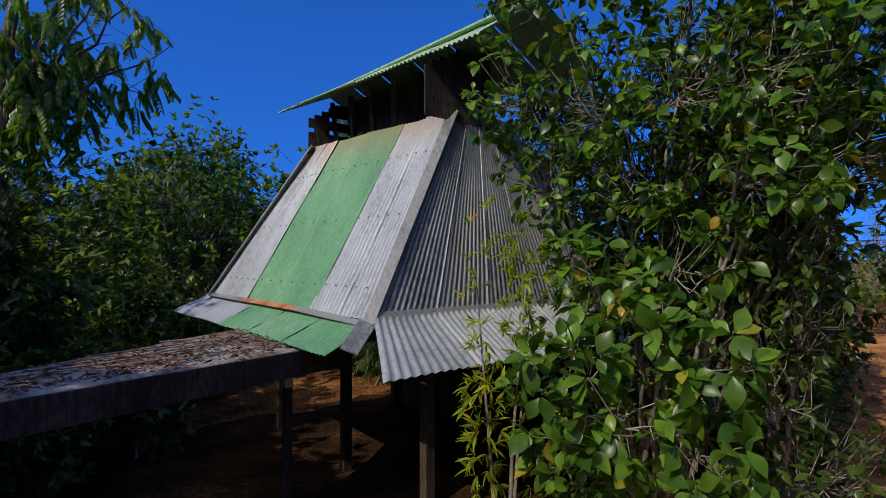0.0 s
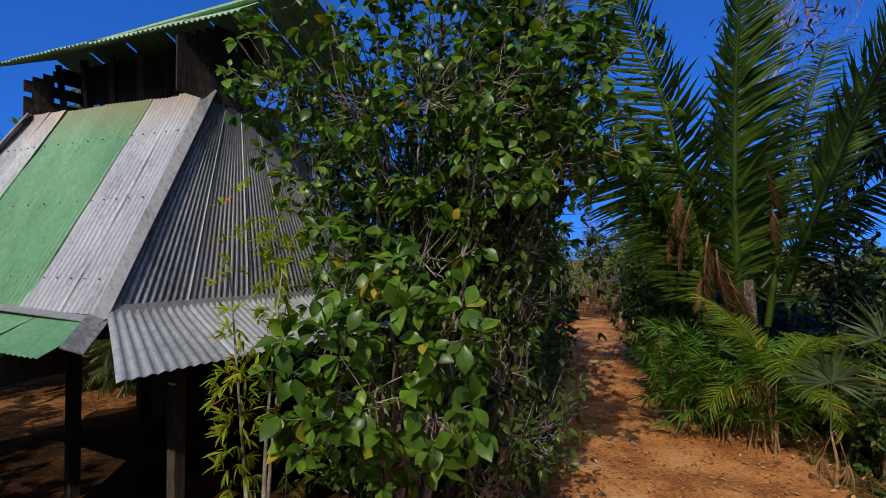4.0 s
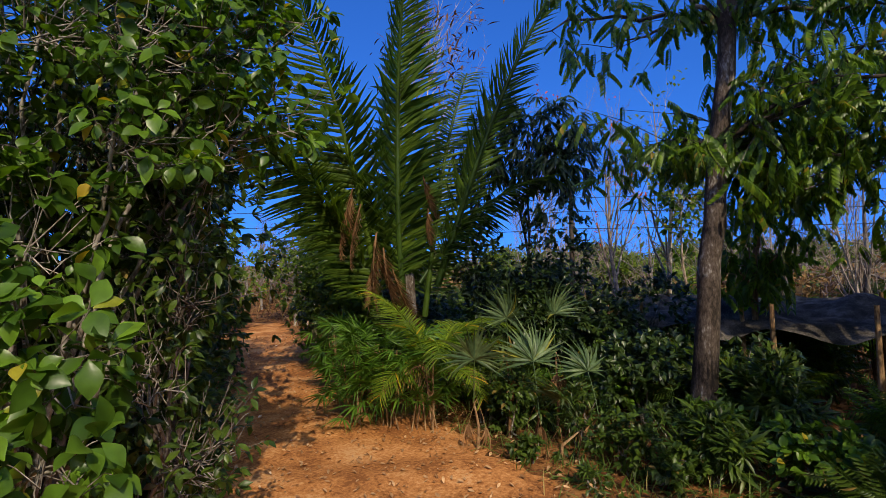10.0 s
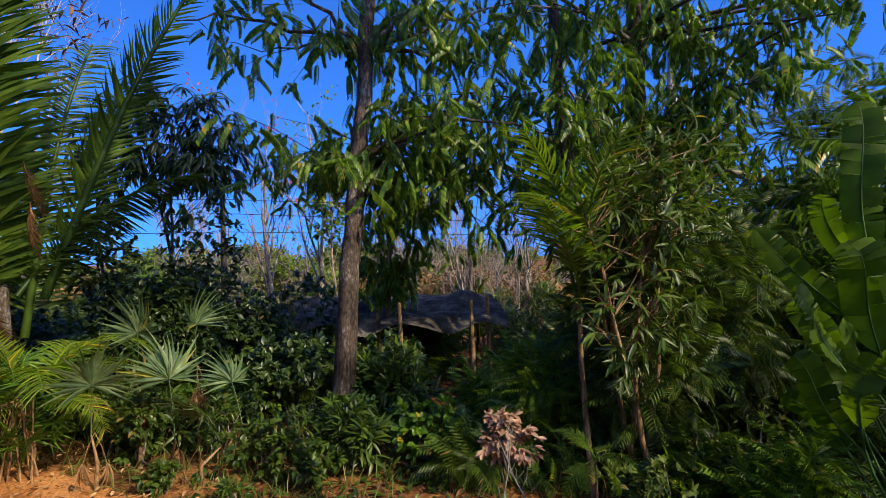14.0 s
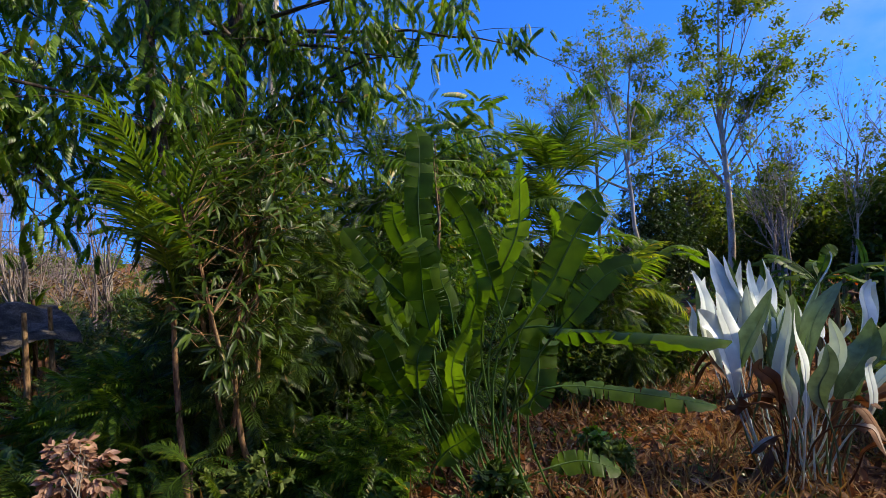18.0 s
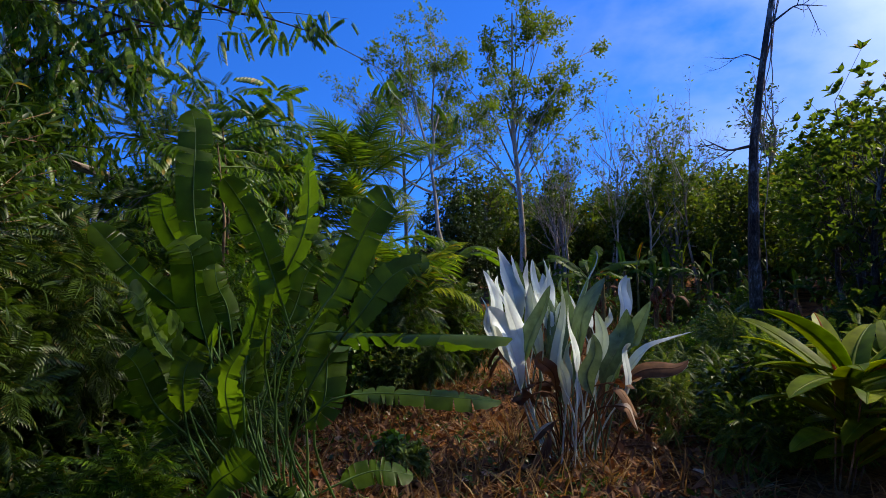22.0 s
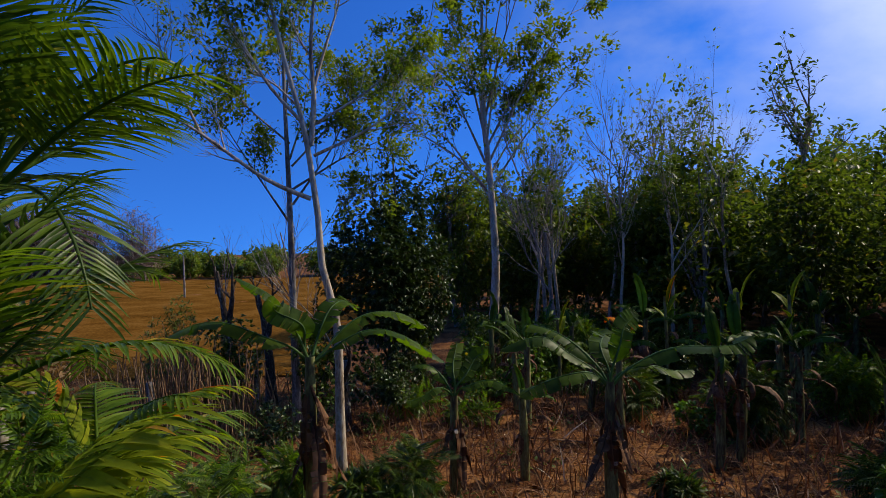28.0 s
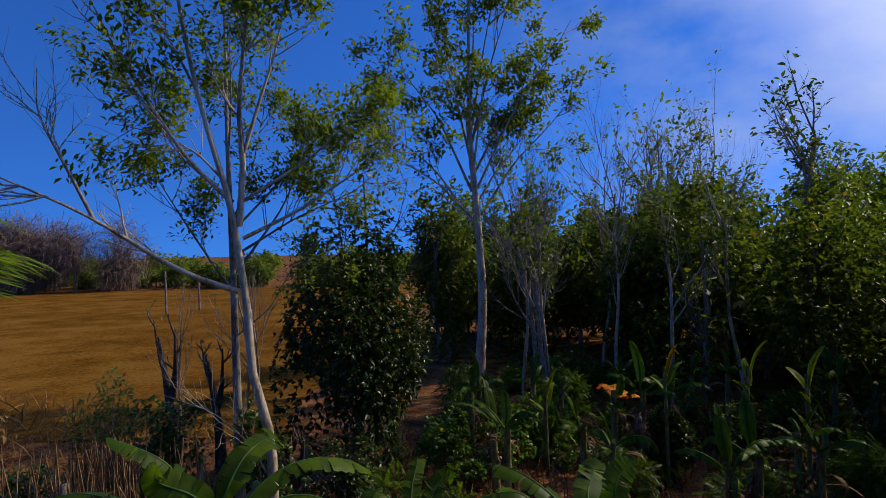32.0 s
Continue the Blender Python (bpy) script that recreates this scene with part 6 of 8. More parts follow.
for x, y in ((-1.3, -2.0), (-1.3, 0.2), (-1.3, 1.9), (1.3, -2.0), (1.3, 1.9), (-2.4, -0.3), (-2.2, -1.6)):
    v, f = tube(np.array([(x, y, -0.1), (x + 0.05, y - 0.03, 0.8), (x, y, 1.9)]), [0.05, 0.045, 0.035], 7)
    part("stick", nmesh("stick", v, [f], M_CANE), net)
up = thing("utility_post", base(13.9, 5.1), "dark wooden post carrying thin black cables", "post")
part("pole", nmesh("pole", *[(x[0], [x[1]]) for x in [tube(np.array([(0, 0, -0.2), (0, 0, 2.2), (0, 0, 4.5)]), [0.07, 0.065, 0.06], 10)]][0], M_DARKWOOD), up)
for dz, sag in ((4.2, 0.25), (3.85, 0.3), (3.4, 0.2)):
    for e in ((-9, 16, 4.2), (6, -24, 4.2)):
        k = np.linspace(0, 1, 12)
        ln = np.stack([e[0] * k, e[1] * k, dz + (e[2] - 4.1) * k - sag * np.sin(k * math.pi)], -1)
        part("cable", nmesh("cable", *[(x[0], [x[1]]) for x in [tube(ln, np.full(12, 0.008), 4)]][0], M_CABLE), up)
# open trees with red flowers beyond the net
bare_tree(base(17.5, 3.6), "bare pale tree with a few red flowers", 66, 6.6, 0.10, M_BARK_PALE, (7, 5, 4), 0.7, (0, 0), (T_OVAL, L_LIGHTTREE, 2, 0.16, 0.3), ratio=0.5, first=0.15)
bare_tree(base(18.6, 5.2), "bare pale tree with a few red flowers", 67, 7.0, 0.09, M_TWIG, (8, 5, 4), 0.55, (0, 0), (T_OVAL, L_RED, 4, 0.15, 0.06), ratio=0.5, first=0.15)
broad_tree(base(16.0, 2.6), "small leafy tree beyond the shade net", 68, (16.0, 2.6, 4.4), (1.1, 1.2, 2.2), 300, 6, 0.18, T_OVAL, L_PINNATE, M_BARK_PALE, 0.05, 2)
for n, (x, y) in enumerate(((15.8, -1.2), (18.8, 8.4), (16.4, 6.6), (19.4, -3.0), (21.0, 1.0), (17.4, -5.0))):
    bare_tree(base(x, y), "leafless grey shrub with many upright twigs", 170 + n, 4.6 + 0.5 * (n % 3), 0.05, M_TWIG, (9, 6, 4), 0.45, (0, 0), None, ratio=0.6, first=0.08, up=0.16, sides=6, group="bare shrubs", name="bare_shrub")

# ---- plants: the garden to the south ----
rg = np.random.default_rng(71)


def leaf_clump(at, label, seed, name, category, rows, group="", tears=9, lance=False, foot_r=0.3, mats=None, stalk_r=0.016, ribs=0.004):
    """Clump of large leaves. rows: neck, tip, width, face, arch, droop and skins of each leaf, in the plant's own axes."""
    rng = np.random.default_rng(seed)
    c = thing(name, at, label, category, group)
    for neck, tip, w, face, arch, droop, skins, lab in rows:
        foot = np.array((neck[0], neck[1], 0)) * 0.35 + (rng.normal(0, foot_r * 0.4), rng.normal(0, foot_r * 0.4), -0.04)
        me = blade_leaf("leaf", rng, foot, neck, tip, w, skins or mats, np.array(face) + rng.normal(0, 0.16 if lance else 0.26, 3), tears, lance, arch, rng.uniform(0.2, 0.6) if lance else 0.22, 30, stalk_r, droop, ribs)
        part("leaf", me, c, lab)
    return c


HELI_SKINS = [L_BANANA, L_BANANA, L_BANANA_UNDER]
to_eye = (-0.4, 0.7, 0.42)
high = [((1.22, 0.09, 2.58), (1.42, 0.02, 4.29), 0.36), ((0.81, 0.38, 1.73), (0.96, 0.56, 2.78), 0.42), ((1.41, 0.0, 2.5), (1.62, 0.28, 3.32), 0.30), ((1.2, 0.4, 2.05), (1.75, 0.98, 2.96), 0.31),
        ((0.72, 0.6, 1.5), (1.05, 1.0, 2.21), 0.30), ((-0.28, 0.35, 2.1), (-0.03, 0.79, 3.30), 0.28), ((-0.31, 0.36, 2.4), (-0.39, 0.03, 3.72), 0.30), ((-1.12, 0.75, 2.15), (-1.55, 0.32, 3.05), 0.32), ((-1.5, 0.92, 2.0), (-2.0, 0.52, 2.5), 0.27)]
rows = [(p, q, w, to_eye, 0.06, 0.0, None, "") for p, q, w in high]
low = [((0.26, 0.51, 1.85), (0.35, 0.61, 2.52), 0.24), ((-0.04, 0.6, 1.6), (0.03, 0.42, 2.42), 0.30), ((-0.71, 0.55, 1.1), (-0.94, 0.36, 1.86), 0.36), ((-0.28, 0.96, 1.1), (-0.38, 0.85, 1.90), 0.32), ((0.34, 1.07, 1.1), (0.56, 1.38, 1.77), 0.30),
       ((0.13, 1.13, 1.25), (0.05, 1.03, 1.84), 0.28), ((-0.2, 1.2, 0.6), (-0.55, 1.0, 0.95), 0.30), ((-0.8, 0.2, 0.45), (-1.25, -0.34, 0.40), 0.28), ((0.6, 0.9, 0.9), (1.0, 1.2, 1.3), 0.28), ((0.2, -0.2, 1.5), (-0.3, -0.6, 2.3), 0.34)]
rows += [(p, q, w, to_eye, 0.1, 0.1, None, "") for p, q, w in low]
# two long low leaves that reach towards the white-leaved plants
rows += [((-0.9, 0.45, 1.9), (-2.6, 0.35, 1.92), 0.34, (0.1, 0.35, 0.9), 0.07, 0.55, None, ""), ((-1.1, 0.4, 1.35), (-2.2, -0.35, 1.22), 0.26, (0.1, 0.35, 0.9), 0.1, 0.2, None, "")]
for k in range(12):
    a_ = k * 2.4
    p = np.array((0.5 + 0.8 * math.cos(a_) * rg.uniform(0.3, 1), 0.25 + 0.7 * math.sin(a_) * rg.uniform(0.3, 1), rg.uniform(0.7, 1.9)))
    rows.append((p, p + (0.35 * math.cos(a_), 0.35 * math.sin(a_), rg.uniform(0.5, 0.95)), rg.uniform(0.24, 0.34), (rg.normal(0, 0.5), rg.normal(0, 0.5), 0.5), 0.08, 0.05, None, ""))
leaf_clump(base(4.7, -4.6), "large clump of tall green paddle-shaped leaves with split edges", 72, "heliconia", "heliconia", rows, "", 9, False, 0.5, HELI_SKINS, 0.013, 0.007)
tall_ = [((-0.02, 0.04, 2.0), (0.07, -0.01, 3.91), 0.31), ((0.03, -0.05, 1.85), (-0.03, -0.26, 3.83), 0.38), ((0.01, 0.40, 2.05), (0.36, 0.89, 3.43), 0.30), ((-0.21, -0.02, 2.1), (0.05, 0.28, 2.84), 0.29), ((0.06, -0.16, 2.2), (-0.06, -0.30, 3.14), 0.27),
         ((-0.07, -0.01, 1.3), (-0.11, -0.36, 2.30), 0.36), ((-0.23, -0.48, 1.05), (-0.04, -0.56, 2.10), 0.35), ((0.12, 0.38, 1.25), (0.22, 0.50, 2.15), 0.29), ((0.03, -0.49, 2.2), (-0.10, -0.77, 2.82), 0.28), ((0.4, 0.1, 1.4), (0.8, 0.3, 2.4), 0.3), ((0.3, -0.5, 1.2), (0.6, -0.9, 2.2), 0.3)]
rows = [(p, q, w, (-0.55, 0.5, 0.4) if k % 3 else (0.6, 0.4, 0.4), 0.1, 0.1, None, "") for k, (p, q, w) in enumerate(tall_)]
leaf_clump(base(7.05, -8.85), "clump of green paddle-shaped leaves with torn edges", 73, "heliconia", "heliconia", rows, "", 11, False, 0.3, HELI_SKINS, 0.014, 0.007)
# young tree with long layered compound leaves between the two heliconias
lr_ = np.random.default_rng(74)
LONG_PINNATE = [frond_mesh("leaf", lr_, 1.0, 15, 0.17, b, L_PINNATE, 0.0, 0.75, 2.2, 0.12, 0.008, 0.05, 0.5, 0.1, 0.5) for b in (0.5, 0.9)]
for n, (x, y, h) in enumerate(((6.9, -5.6, 4.3), (8.0, -6.6, 5.0))):
    yt = thing("young_tree", base(x, y), "young tree with long layered compound leaves and hanging leaflets", "tree", "young trees by the heliconias")
    v, f = tube(np.array([(0, 0, -0.05), (0.06, 0.02, h * 0.4), (0.0, -0.05, h * 0.75), (0.05, 0, h)]), [0.035, 0.03, 0.022, 0.01], 8)
    part("stem", nmesh("stem", v, [f], M_CANE), yt)
    for k in range(20):
        part("leaf", LONG_PINNATE[k % 2], yt, m=aim(k * 137.5 + lr_.normal(0, 12), lr_.uniform(8, 40), lr_.normal(0, 10), (0.03, 0, h * (0.32 + 0.67 * k / 19)), lr_.uniform(1.2, 1.7)))
WHITE, GREEN_WAX = [L_WAX, L_WAX, L_WAX], [L_WAXTOP, L_WAXTOP, L_WAXTOP]
sunny, shady = (-0.75, 0.1, 0.35), (0.5, 0.75, 0.3)
left = [((0.77, 0.46, 1.45), (1.07, 0.59, 2.72), 0.29), ((0.53, 0.57, 1.45), (0.74, 0.66, 2.45), 0.29), ((0.53, 0.68, 1.15), (0.86, 0.93, 2.25), 0.34), ((0.92, -0.35, 1.9), (1.27, -0.42, 3.01), 0.35), ((0.85, -0.59, 2.0), (1.15, -0.69, 2.90), 0.26),
        ((0.53, -0.49, 1.85), (0.78, -0.62, 2.83), 0.28), ((0.38, -0.33, 1.7), (0.50, -0.29, 2.85), 0.30), ((-0.23, 0.74, 1.45), (-0.15, 0.76, 2.29), 0.21), ((0.14, -1.23, 1.57), (0.03, -1.57, 2.92), 0.24), ((-0.30, -1.74, 1.7), (-0.36, -2.06, 2.50), 0.24)]
right = [((0.51, 0.56, 1.5), (0.17, 0.44, 2.50), 0.32), ((-0.01, 0.59, 1.2), (-0.02, 0.59, 2.50), 0.33), ((-0.08, 0.36, 1.2), (-0.43, -0.03, 2.57), 0.45), ((-0.42, -0.03, 1.05), (-0.95, -0.43, 2.23), 0.50), ((-0.28, -0.31, 1.1), (-0.61, -0.58, 2.10), 0.45),
         ((0.2, 0.1, 1.3), (0.1, -0.1, 2.4), 0.36), ((0.45, 0.1, 1.4), (0.6, 0.0, 2.5), 0.32), ((0.1, -0.5, 1.5), (-0.05, -0.7, 2.55), 0.34)]
rows = [(p, q, w * 1.35, sunny, 0.04, 0.0, WHITE, "leaf with white waxy face") for p, q, w in left]
rows += [(p, q, w * 1.25, shady, 0.05, 0.0, WHITE if k in (1, 6) else GREEN_WAX, "dull grey-green leaf") for k, (p, q, w) in enumerate(right)]
rows += [((-0.56, 0.04, 0.9), (-0.75, 0.01, 1.72), 0.25, sunny, 0.05, 0.0, WHITE, ""), ((-0.55, -0.7, 1.15), (-1.42, -1.09, 1.75), 0.30, (0.1, 0.2, 0.9), 0.16, -0.2, WHITE, "leaf with white waxy face"), ((-0.5, -0.5, 1.0), (-1.35, -0.98, 1.36), 0.34, (0.2, 0.6, 0.6), 0.12, 0.2, [L_DEAD, L_WAX, L_DEAD], "half-dead brown leaf")]
for k in range(34):
    a_, r_ = rg.uniform(0, 6.28), rg.uniform(0.1, 0.75)
    p = np.array((r_ * math.cos(a_), r_ * math.sin(a_), rg.uniform(0.7, 1.5)))
    if k % 3:
        rows.append((p * (1, 1, 0.8), p + (0.35 * math.cos(a_), 0.35 * math.sin(a_), -rg.uniform(0.3, 0.7) if k % 2 else rg.uniform(0.1, 0.4)), rg.uniform(0.16, 0.3), (math.cos(a_), math.sin(a_), 0.4), 0.15, 0.3, [L_DEAD, L_DEAD, L_DEAD], "dead red-brown leaf"))
    else:
        rows.append((p, p + (0.1 * math.cos(a_), 0.1 * math.sin(a_), rg.uniform(0.7, 1.0)), rg.uniform(0.2, 0.32), (rg.normal(-0.3, 0.6), rg.normal(0, 0.6), 0.3), 0.04, 0.0, WHITE if k % 2 else GREEN_WAX, ""))
leaf_clump(base(2.6, -7.8), "clump of upright leaves with waxy white faces and dead brown skirts", 74, "white_leaved_plant", "plant", rows, "white-leaved clumps", 0, True, 0.4, WHITE, 0.014, 0.0015)
for n, (x, y, num, sc) in enumerate(((4.7, -11.3, 11, 0.96), (3.6, -12.7, 6, 0.86))):
    rows = []
    for k in range(num):
        a_, r_ = k * 2.4, rg.uniform(0.1, 0.7)
        p = np.array((r_ * math.cos(a_), r_ * math.sin(a_), rg.uniform(1.1, 1.9) * sc))
        rows.append((p, p + (0.25 * math.cos(a_), 0.25 * math.sin(a_), rg.uniform(0.8, 1.2)), rg.uniform(0.24, 0.36), (rg.normal(-0.4, 0.5), rg.normal(0.2, 0.5), 0.3), 0.04, 0.0, WHITE if k % 3 else GREEN_WAX, ""))
    for k in range(8):
        a_ = k * 2.1
        p = np.array((0.4 * math.cos(a_), 0.4 * math.sin(a_), rg.uniform(0.7, 1.1)))
        rows.append((p, p + (0.35 * math.cos(a_), 0.35 * math.sin(a_), -0.6), 0.22, (math.cos(a_), math.sin(a_), 0.4), 0.15, 0.3, [L_DEAD, L_DEAD, L_DEAD], "dead red-brown leaf"))
    leaf_clump(base(x, y), "clump of tall upright leaves with waxy white faces", 75 + n, "white_leaved_plant", "plant", rows, "white-leaved clumps", 0, True, 0.4, WHITE, 0.014, 0.0015)
for n, (x, y) in enumerate(((-0.55, -8.4), (-1.2, -9.2))):
    rows = [(GINGER[k % 2], k * 137.5, rg.uniform(10, 60), rg.uniform(1.0, 1.6), (0, 0, rg.uniform(0.3, 1.4)), "") for k in range(34)]
    clump(base(x, y), "low plant with glossy yellow-green leaves", 78 + n, "ginger_plant", "plant", rows, [((0.05 * j, 0.04 * (j % 3), -0.05), np.array((0.12 * j - 0.3, 0.1 * (j % 3), 1.2)), 0.012, M_CANE) for j in range(5)])
for n, (x, y, r, h) in enumerate(((6.4, -9.9, 0.7, 1.5), (7.9, -11.5, 1.0, 3.0), (6.9, -10.0, 0.9, 2.7), (9.2, -13.6, 0.9, 2.2), (8.6, -10.4, 1.0, 3.0))):
    bush(base(x, y), "tall feathery green bush among the palms", 210 + n, r, h, int(150 * r * h), 3, 0.4, (P_FERN, P_FEATHER)[n % 2], (L_SHADE, L_PINNATE)[n % 2], 5, "undergrowth")
for n, (x, y, r, h) in enumerate(((1.5, -9.6, 0.55, 1.1), (0.7, -9.9, 0.6, 1.4), (0.2, -11.0, 0.7, 1.6), (1.2, -11.2, 0.7, 1.5), (2.0, -10.6, 0.6, 1.2), (-0.6, -12.2, 0.8, 1.8), (0.6, -12.6, 0.8, 1.7), (2.2, -12.0, 0.7, 1.4), (1.4, -13.6, 0.8, 1.7), (-1.4, -10.6, 0.8, 1.9), (2.9, -14.0, 0.7, 1.4), (0.6, -8.6, 0.5, 0.9))):
    bush(base(x, y), "weedy bush with fine compound leaves among dry stalks", 680 + n, r, h, int(150 * r * h), 3, 0.26, P_FEATHER, (L_GRASS, L_SHADE, L_LIGHTTREE)[n % 3], 7, "undergrowth", "weeds by the white-leaved plants", smat=M_CANE)
# palms and trees on the east side of the flight
palm(base(9.8, -10.2), "palm with arching green fronds", 81, DARK_FRONDS, [(a, e, 2.6) for a, e in zip(range(0, 720, 45), (70, 50, 30, 62, 44, 75, 20, 55) * 2)], (3.8, 0.11, M_BARK_GREY))
palm(base(11.2, -9.4), "palm with arching green fronds", 82, DARK_FRONDS, [(a, e, 2.7) for a, e in zip(range(10, 730, 45), (70, 50, 30, 62, 44, 75, 20, 55) * 2)], (4.4, 0.11, M_BARK_GREY))
palm(base(9.4, -12.45), "palm with yellow-tinged arching fronds", 86, ARECA_FRONDS + DARK_FRONDS, [(a, e, 2.5) for a, e in zip(range(10, 1100, 53), (78, 60, 40, 70, 20, 82, 50, 5) * 3)], (5.0, 0.07, M_BARK_GREY))
palm(base(8.75, -11.8), "palm with arching green fronds", 87, DARK_FRONDS + ARECA_FRONDS, [(a, e, 2.2) for a, e in zip(range(20, 740, 55), (72, 50, 30, 62, 40, 78, 15, 55) * 2)], (3.1, 0.07, M_BARK_GREY))
palm(base(8.16, -12.46), "areca palm with yellowing arching fronds", 83, YELLOW_FRONDS + GREEN_FRONDS, [(a, e, 1.5) for a, e in zip(range(0, 720, 75), (70, 45, 60, 35, 75, 50, 65, 30, 55) * 2)], (2.3, 0.06, M_CANE), name="areca_palm")
palm(base(7.0, -11.1), "areca palm with yellowing arching fronds", 84, YELLOW_FRONDS + GREEN_FRONDS, [(a, e, 1.65) for a, e in zip(range(0, 1080, 83), (70, 45, 60, 30, 75, 50, 65, 25, 55, 40, 15, 62, 48))], (2.2, 0.06, M_CANE), name="areca_palm")
for n, (x, y, z, r, h) in enumerate(((9.6, -6.6, 2.8, 1.7, 3.2), (11.2, -8.0, 3.4, 2.0, 3.6), (9.2, -9.0, 2.8, 1.5, 3.3), (12.6, -10.4, 3.4, 1.8, 3.7), (13.2, -5.0, 3.6, 2.2, 3.8), (11.4, -12.0, 2.8, 1.4, 3.0))):
    broad_tree(base(x, y), "leafy green tree with compound leaves in the garden", 85 + 10 * n, (x, y, z), (r, r, h), 330, 2, 0.5, (P_HANG, P_FEATHER)[n % 2], (L_PINNATE, L_SHADE)[n % 2], M_BARK_GREY, 0.09, 2, group="garden trees")
# slender trees
shaped_tree(base(10.15, -18.25), "slender pale tree with a bent trunk and sparse leaves", 91,
            [(0, 0, -0.1), (0.02, 0.0, 1.6), (0, 0, 3.16), (0.07, 0.07, 3.83), (0.27, 0.27, 4.45), (0.21, 0.2, 4.95), (0.26, 0.26, 5.6), (0.34, 0.34, 6.5), (0.4, 0.41, 7.25), (0.52, 0.55, 7.8), (0.67, 0.72, 8.7), (0.81, 0.89, 9.8), (0.95, 1.05, 11.4)], 0.105, M_BARK_PALE,
            [([(0.34, 0.34, 5.75), (0.6, 0.64, 5.89), (0.93, 1.04, 6.14), (1.52, 1.91, 6.91), (1.73, 2.29, 7.15), (2.2, 3.1, 7.6)], 0.05, 0.0), ([(1.52, 1.91, 6.91), (1.67, 2.17, 7.6), (1.83, 2.47, 8.36), (1.83, 2.46, 9.0)], 0.03, 0.0),
             ([(0.4, 0.41, 7.2), (0.81, 0.89, 7.86), (1.08, 1.25, 8.6), (1.29, 1.55, 9.2), (1.6, 2.0, 10.4)], 0.04, 0.3), ([(0.32, 0.32, 6.8), (0.25, 0.25, 7.9), (0.31, 0.31, 8.6), (0.24, 0.24, 9.6), (0.1, 0.1, 11.4)], 0.06, 0.35),
             ([(0.25, 0.25, 8.0), (0.06, 0.06, 8.9), (-0.11, -0.1, 9.6), (-0.3, -0.3, 11.0)], 0.035, 0.35), ([(0.28, 0.28, 6.6), (-0.3, -0.5, 7.1), (-0.9, -1.1, 7.7), (-1.6, -1.7, 8.3)], 0.035, 0.4),
             ([(0.28, 0.28, 7.2), (-0.5, -0.6, 8.0), (-1.1, -1.2, 8.9), (-1.5, -1.6, 9.6)], 0.03, 0.35), ([(0.45, 0.45, 7.5), (0.9, 0.6, 8.0), (1.3, 1.0, 8.3), (1.7, 1.5, 8.4)], 0.025, 0.35), ([(0.7, 0.75, 8.9), (1.0, 0.9, 9.6), (1.4, 1.3, 10.6)], 0.025, 0.35),
             ([(0.02, 0.02, 2.6), (0.25, 0.27, 3.3), (0.6, 0.65, 3.85), (1.1, 1.25, 4.25)], 0.018, 0.0)],
            (T_OVAL, L_SLENDER, 46, 0.125), 1.1, (10, 5), "slender trees", 0.8, clump_r=0.13)
shaped_tree(base(13.2, -20.4), "slender grey tree with sparse leaves", 92,
            [(0, 0, -0.1), (0.05, 0, 3), (0.0, 0.1, 6), (0.1, 0.1, 9), (0.0, 0.2, 12)], 0.12, M_BARK_GREY,
            [([(0, 0, 5.4), (0.9, 0.5, 7.0), (1.8, 0.9, 8.6)], 0.035, 0.9), ([(0, 0, 6.4), (-1.2, -0.6, 7.2), (-2.5, -1.2, 7.8)], 0.035, 0.9), ([(0.05, 0, 7.6), (1.0, 0.6, 8.6), (1.9, 1.1, 10.4)], 0.03, 0.9), ([(0, 0, 7.0), (-1.3, -0.8, 8.6), (-2.4, -1.3, 9.6)], 0.03, 0.9), ([(0, 0, 6.0), (-0.9, -0.5, 7.4), (-1.6, -0.9, 9.2)], 0.035, 0.8), ([(0.05, 0, 7.2), (0.4, -0.9, 8.4), (0.6, -1.6, 10.2)], 0.03, 0.8), ([(0.1, 0.1, 8.4), (-0.6, 0.6, 9.6), (-1.0, 1.0, 11.4)], 0.03, 0.8), ([(0, 0, 4.6), (-0.7, -0.3, 5.2), (-1.3, -0.6, 6.4)], 0.02, 0.4)],
            (T_OVAL, L_SLENDER, 50, 0.13), 1.3, (8, 5), "slender trees", 0.8, clump_r=0.13)
shaped_tree(base(13.6, -26.6), "dark slender tree with forked bare limbs", 98,
            [(0, 0, -0.1), (0.05, 0, 3), (0.2, 0.1, 6), (0.3, 0.1, 9)], 0.12, M_BARK_DARK,
            [([(0.1, 0, 4.4), (0.8, 0.5, 6.0), (1.0, 0.8, 8.4)], 0.05, 0.1), ([(0.1, 0, 4.0), (-0.8, -0.5, 5.6), (-1.6, -0.8, 6.6)], 0.045, 0.1), ([(0.2, 0, 6.0), (-0.4, -0.9, 7.4), (-0.6, -1.3, 9.0)], 0.03, 0.1)],
            (T_OVAL, L_SHADE, 3, 0.2), 1.6, (7, 4), "slender trees", 0.7)
tall = []
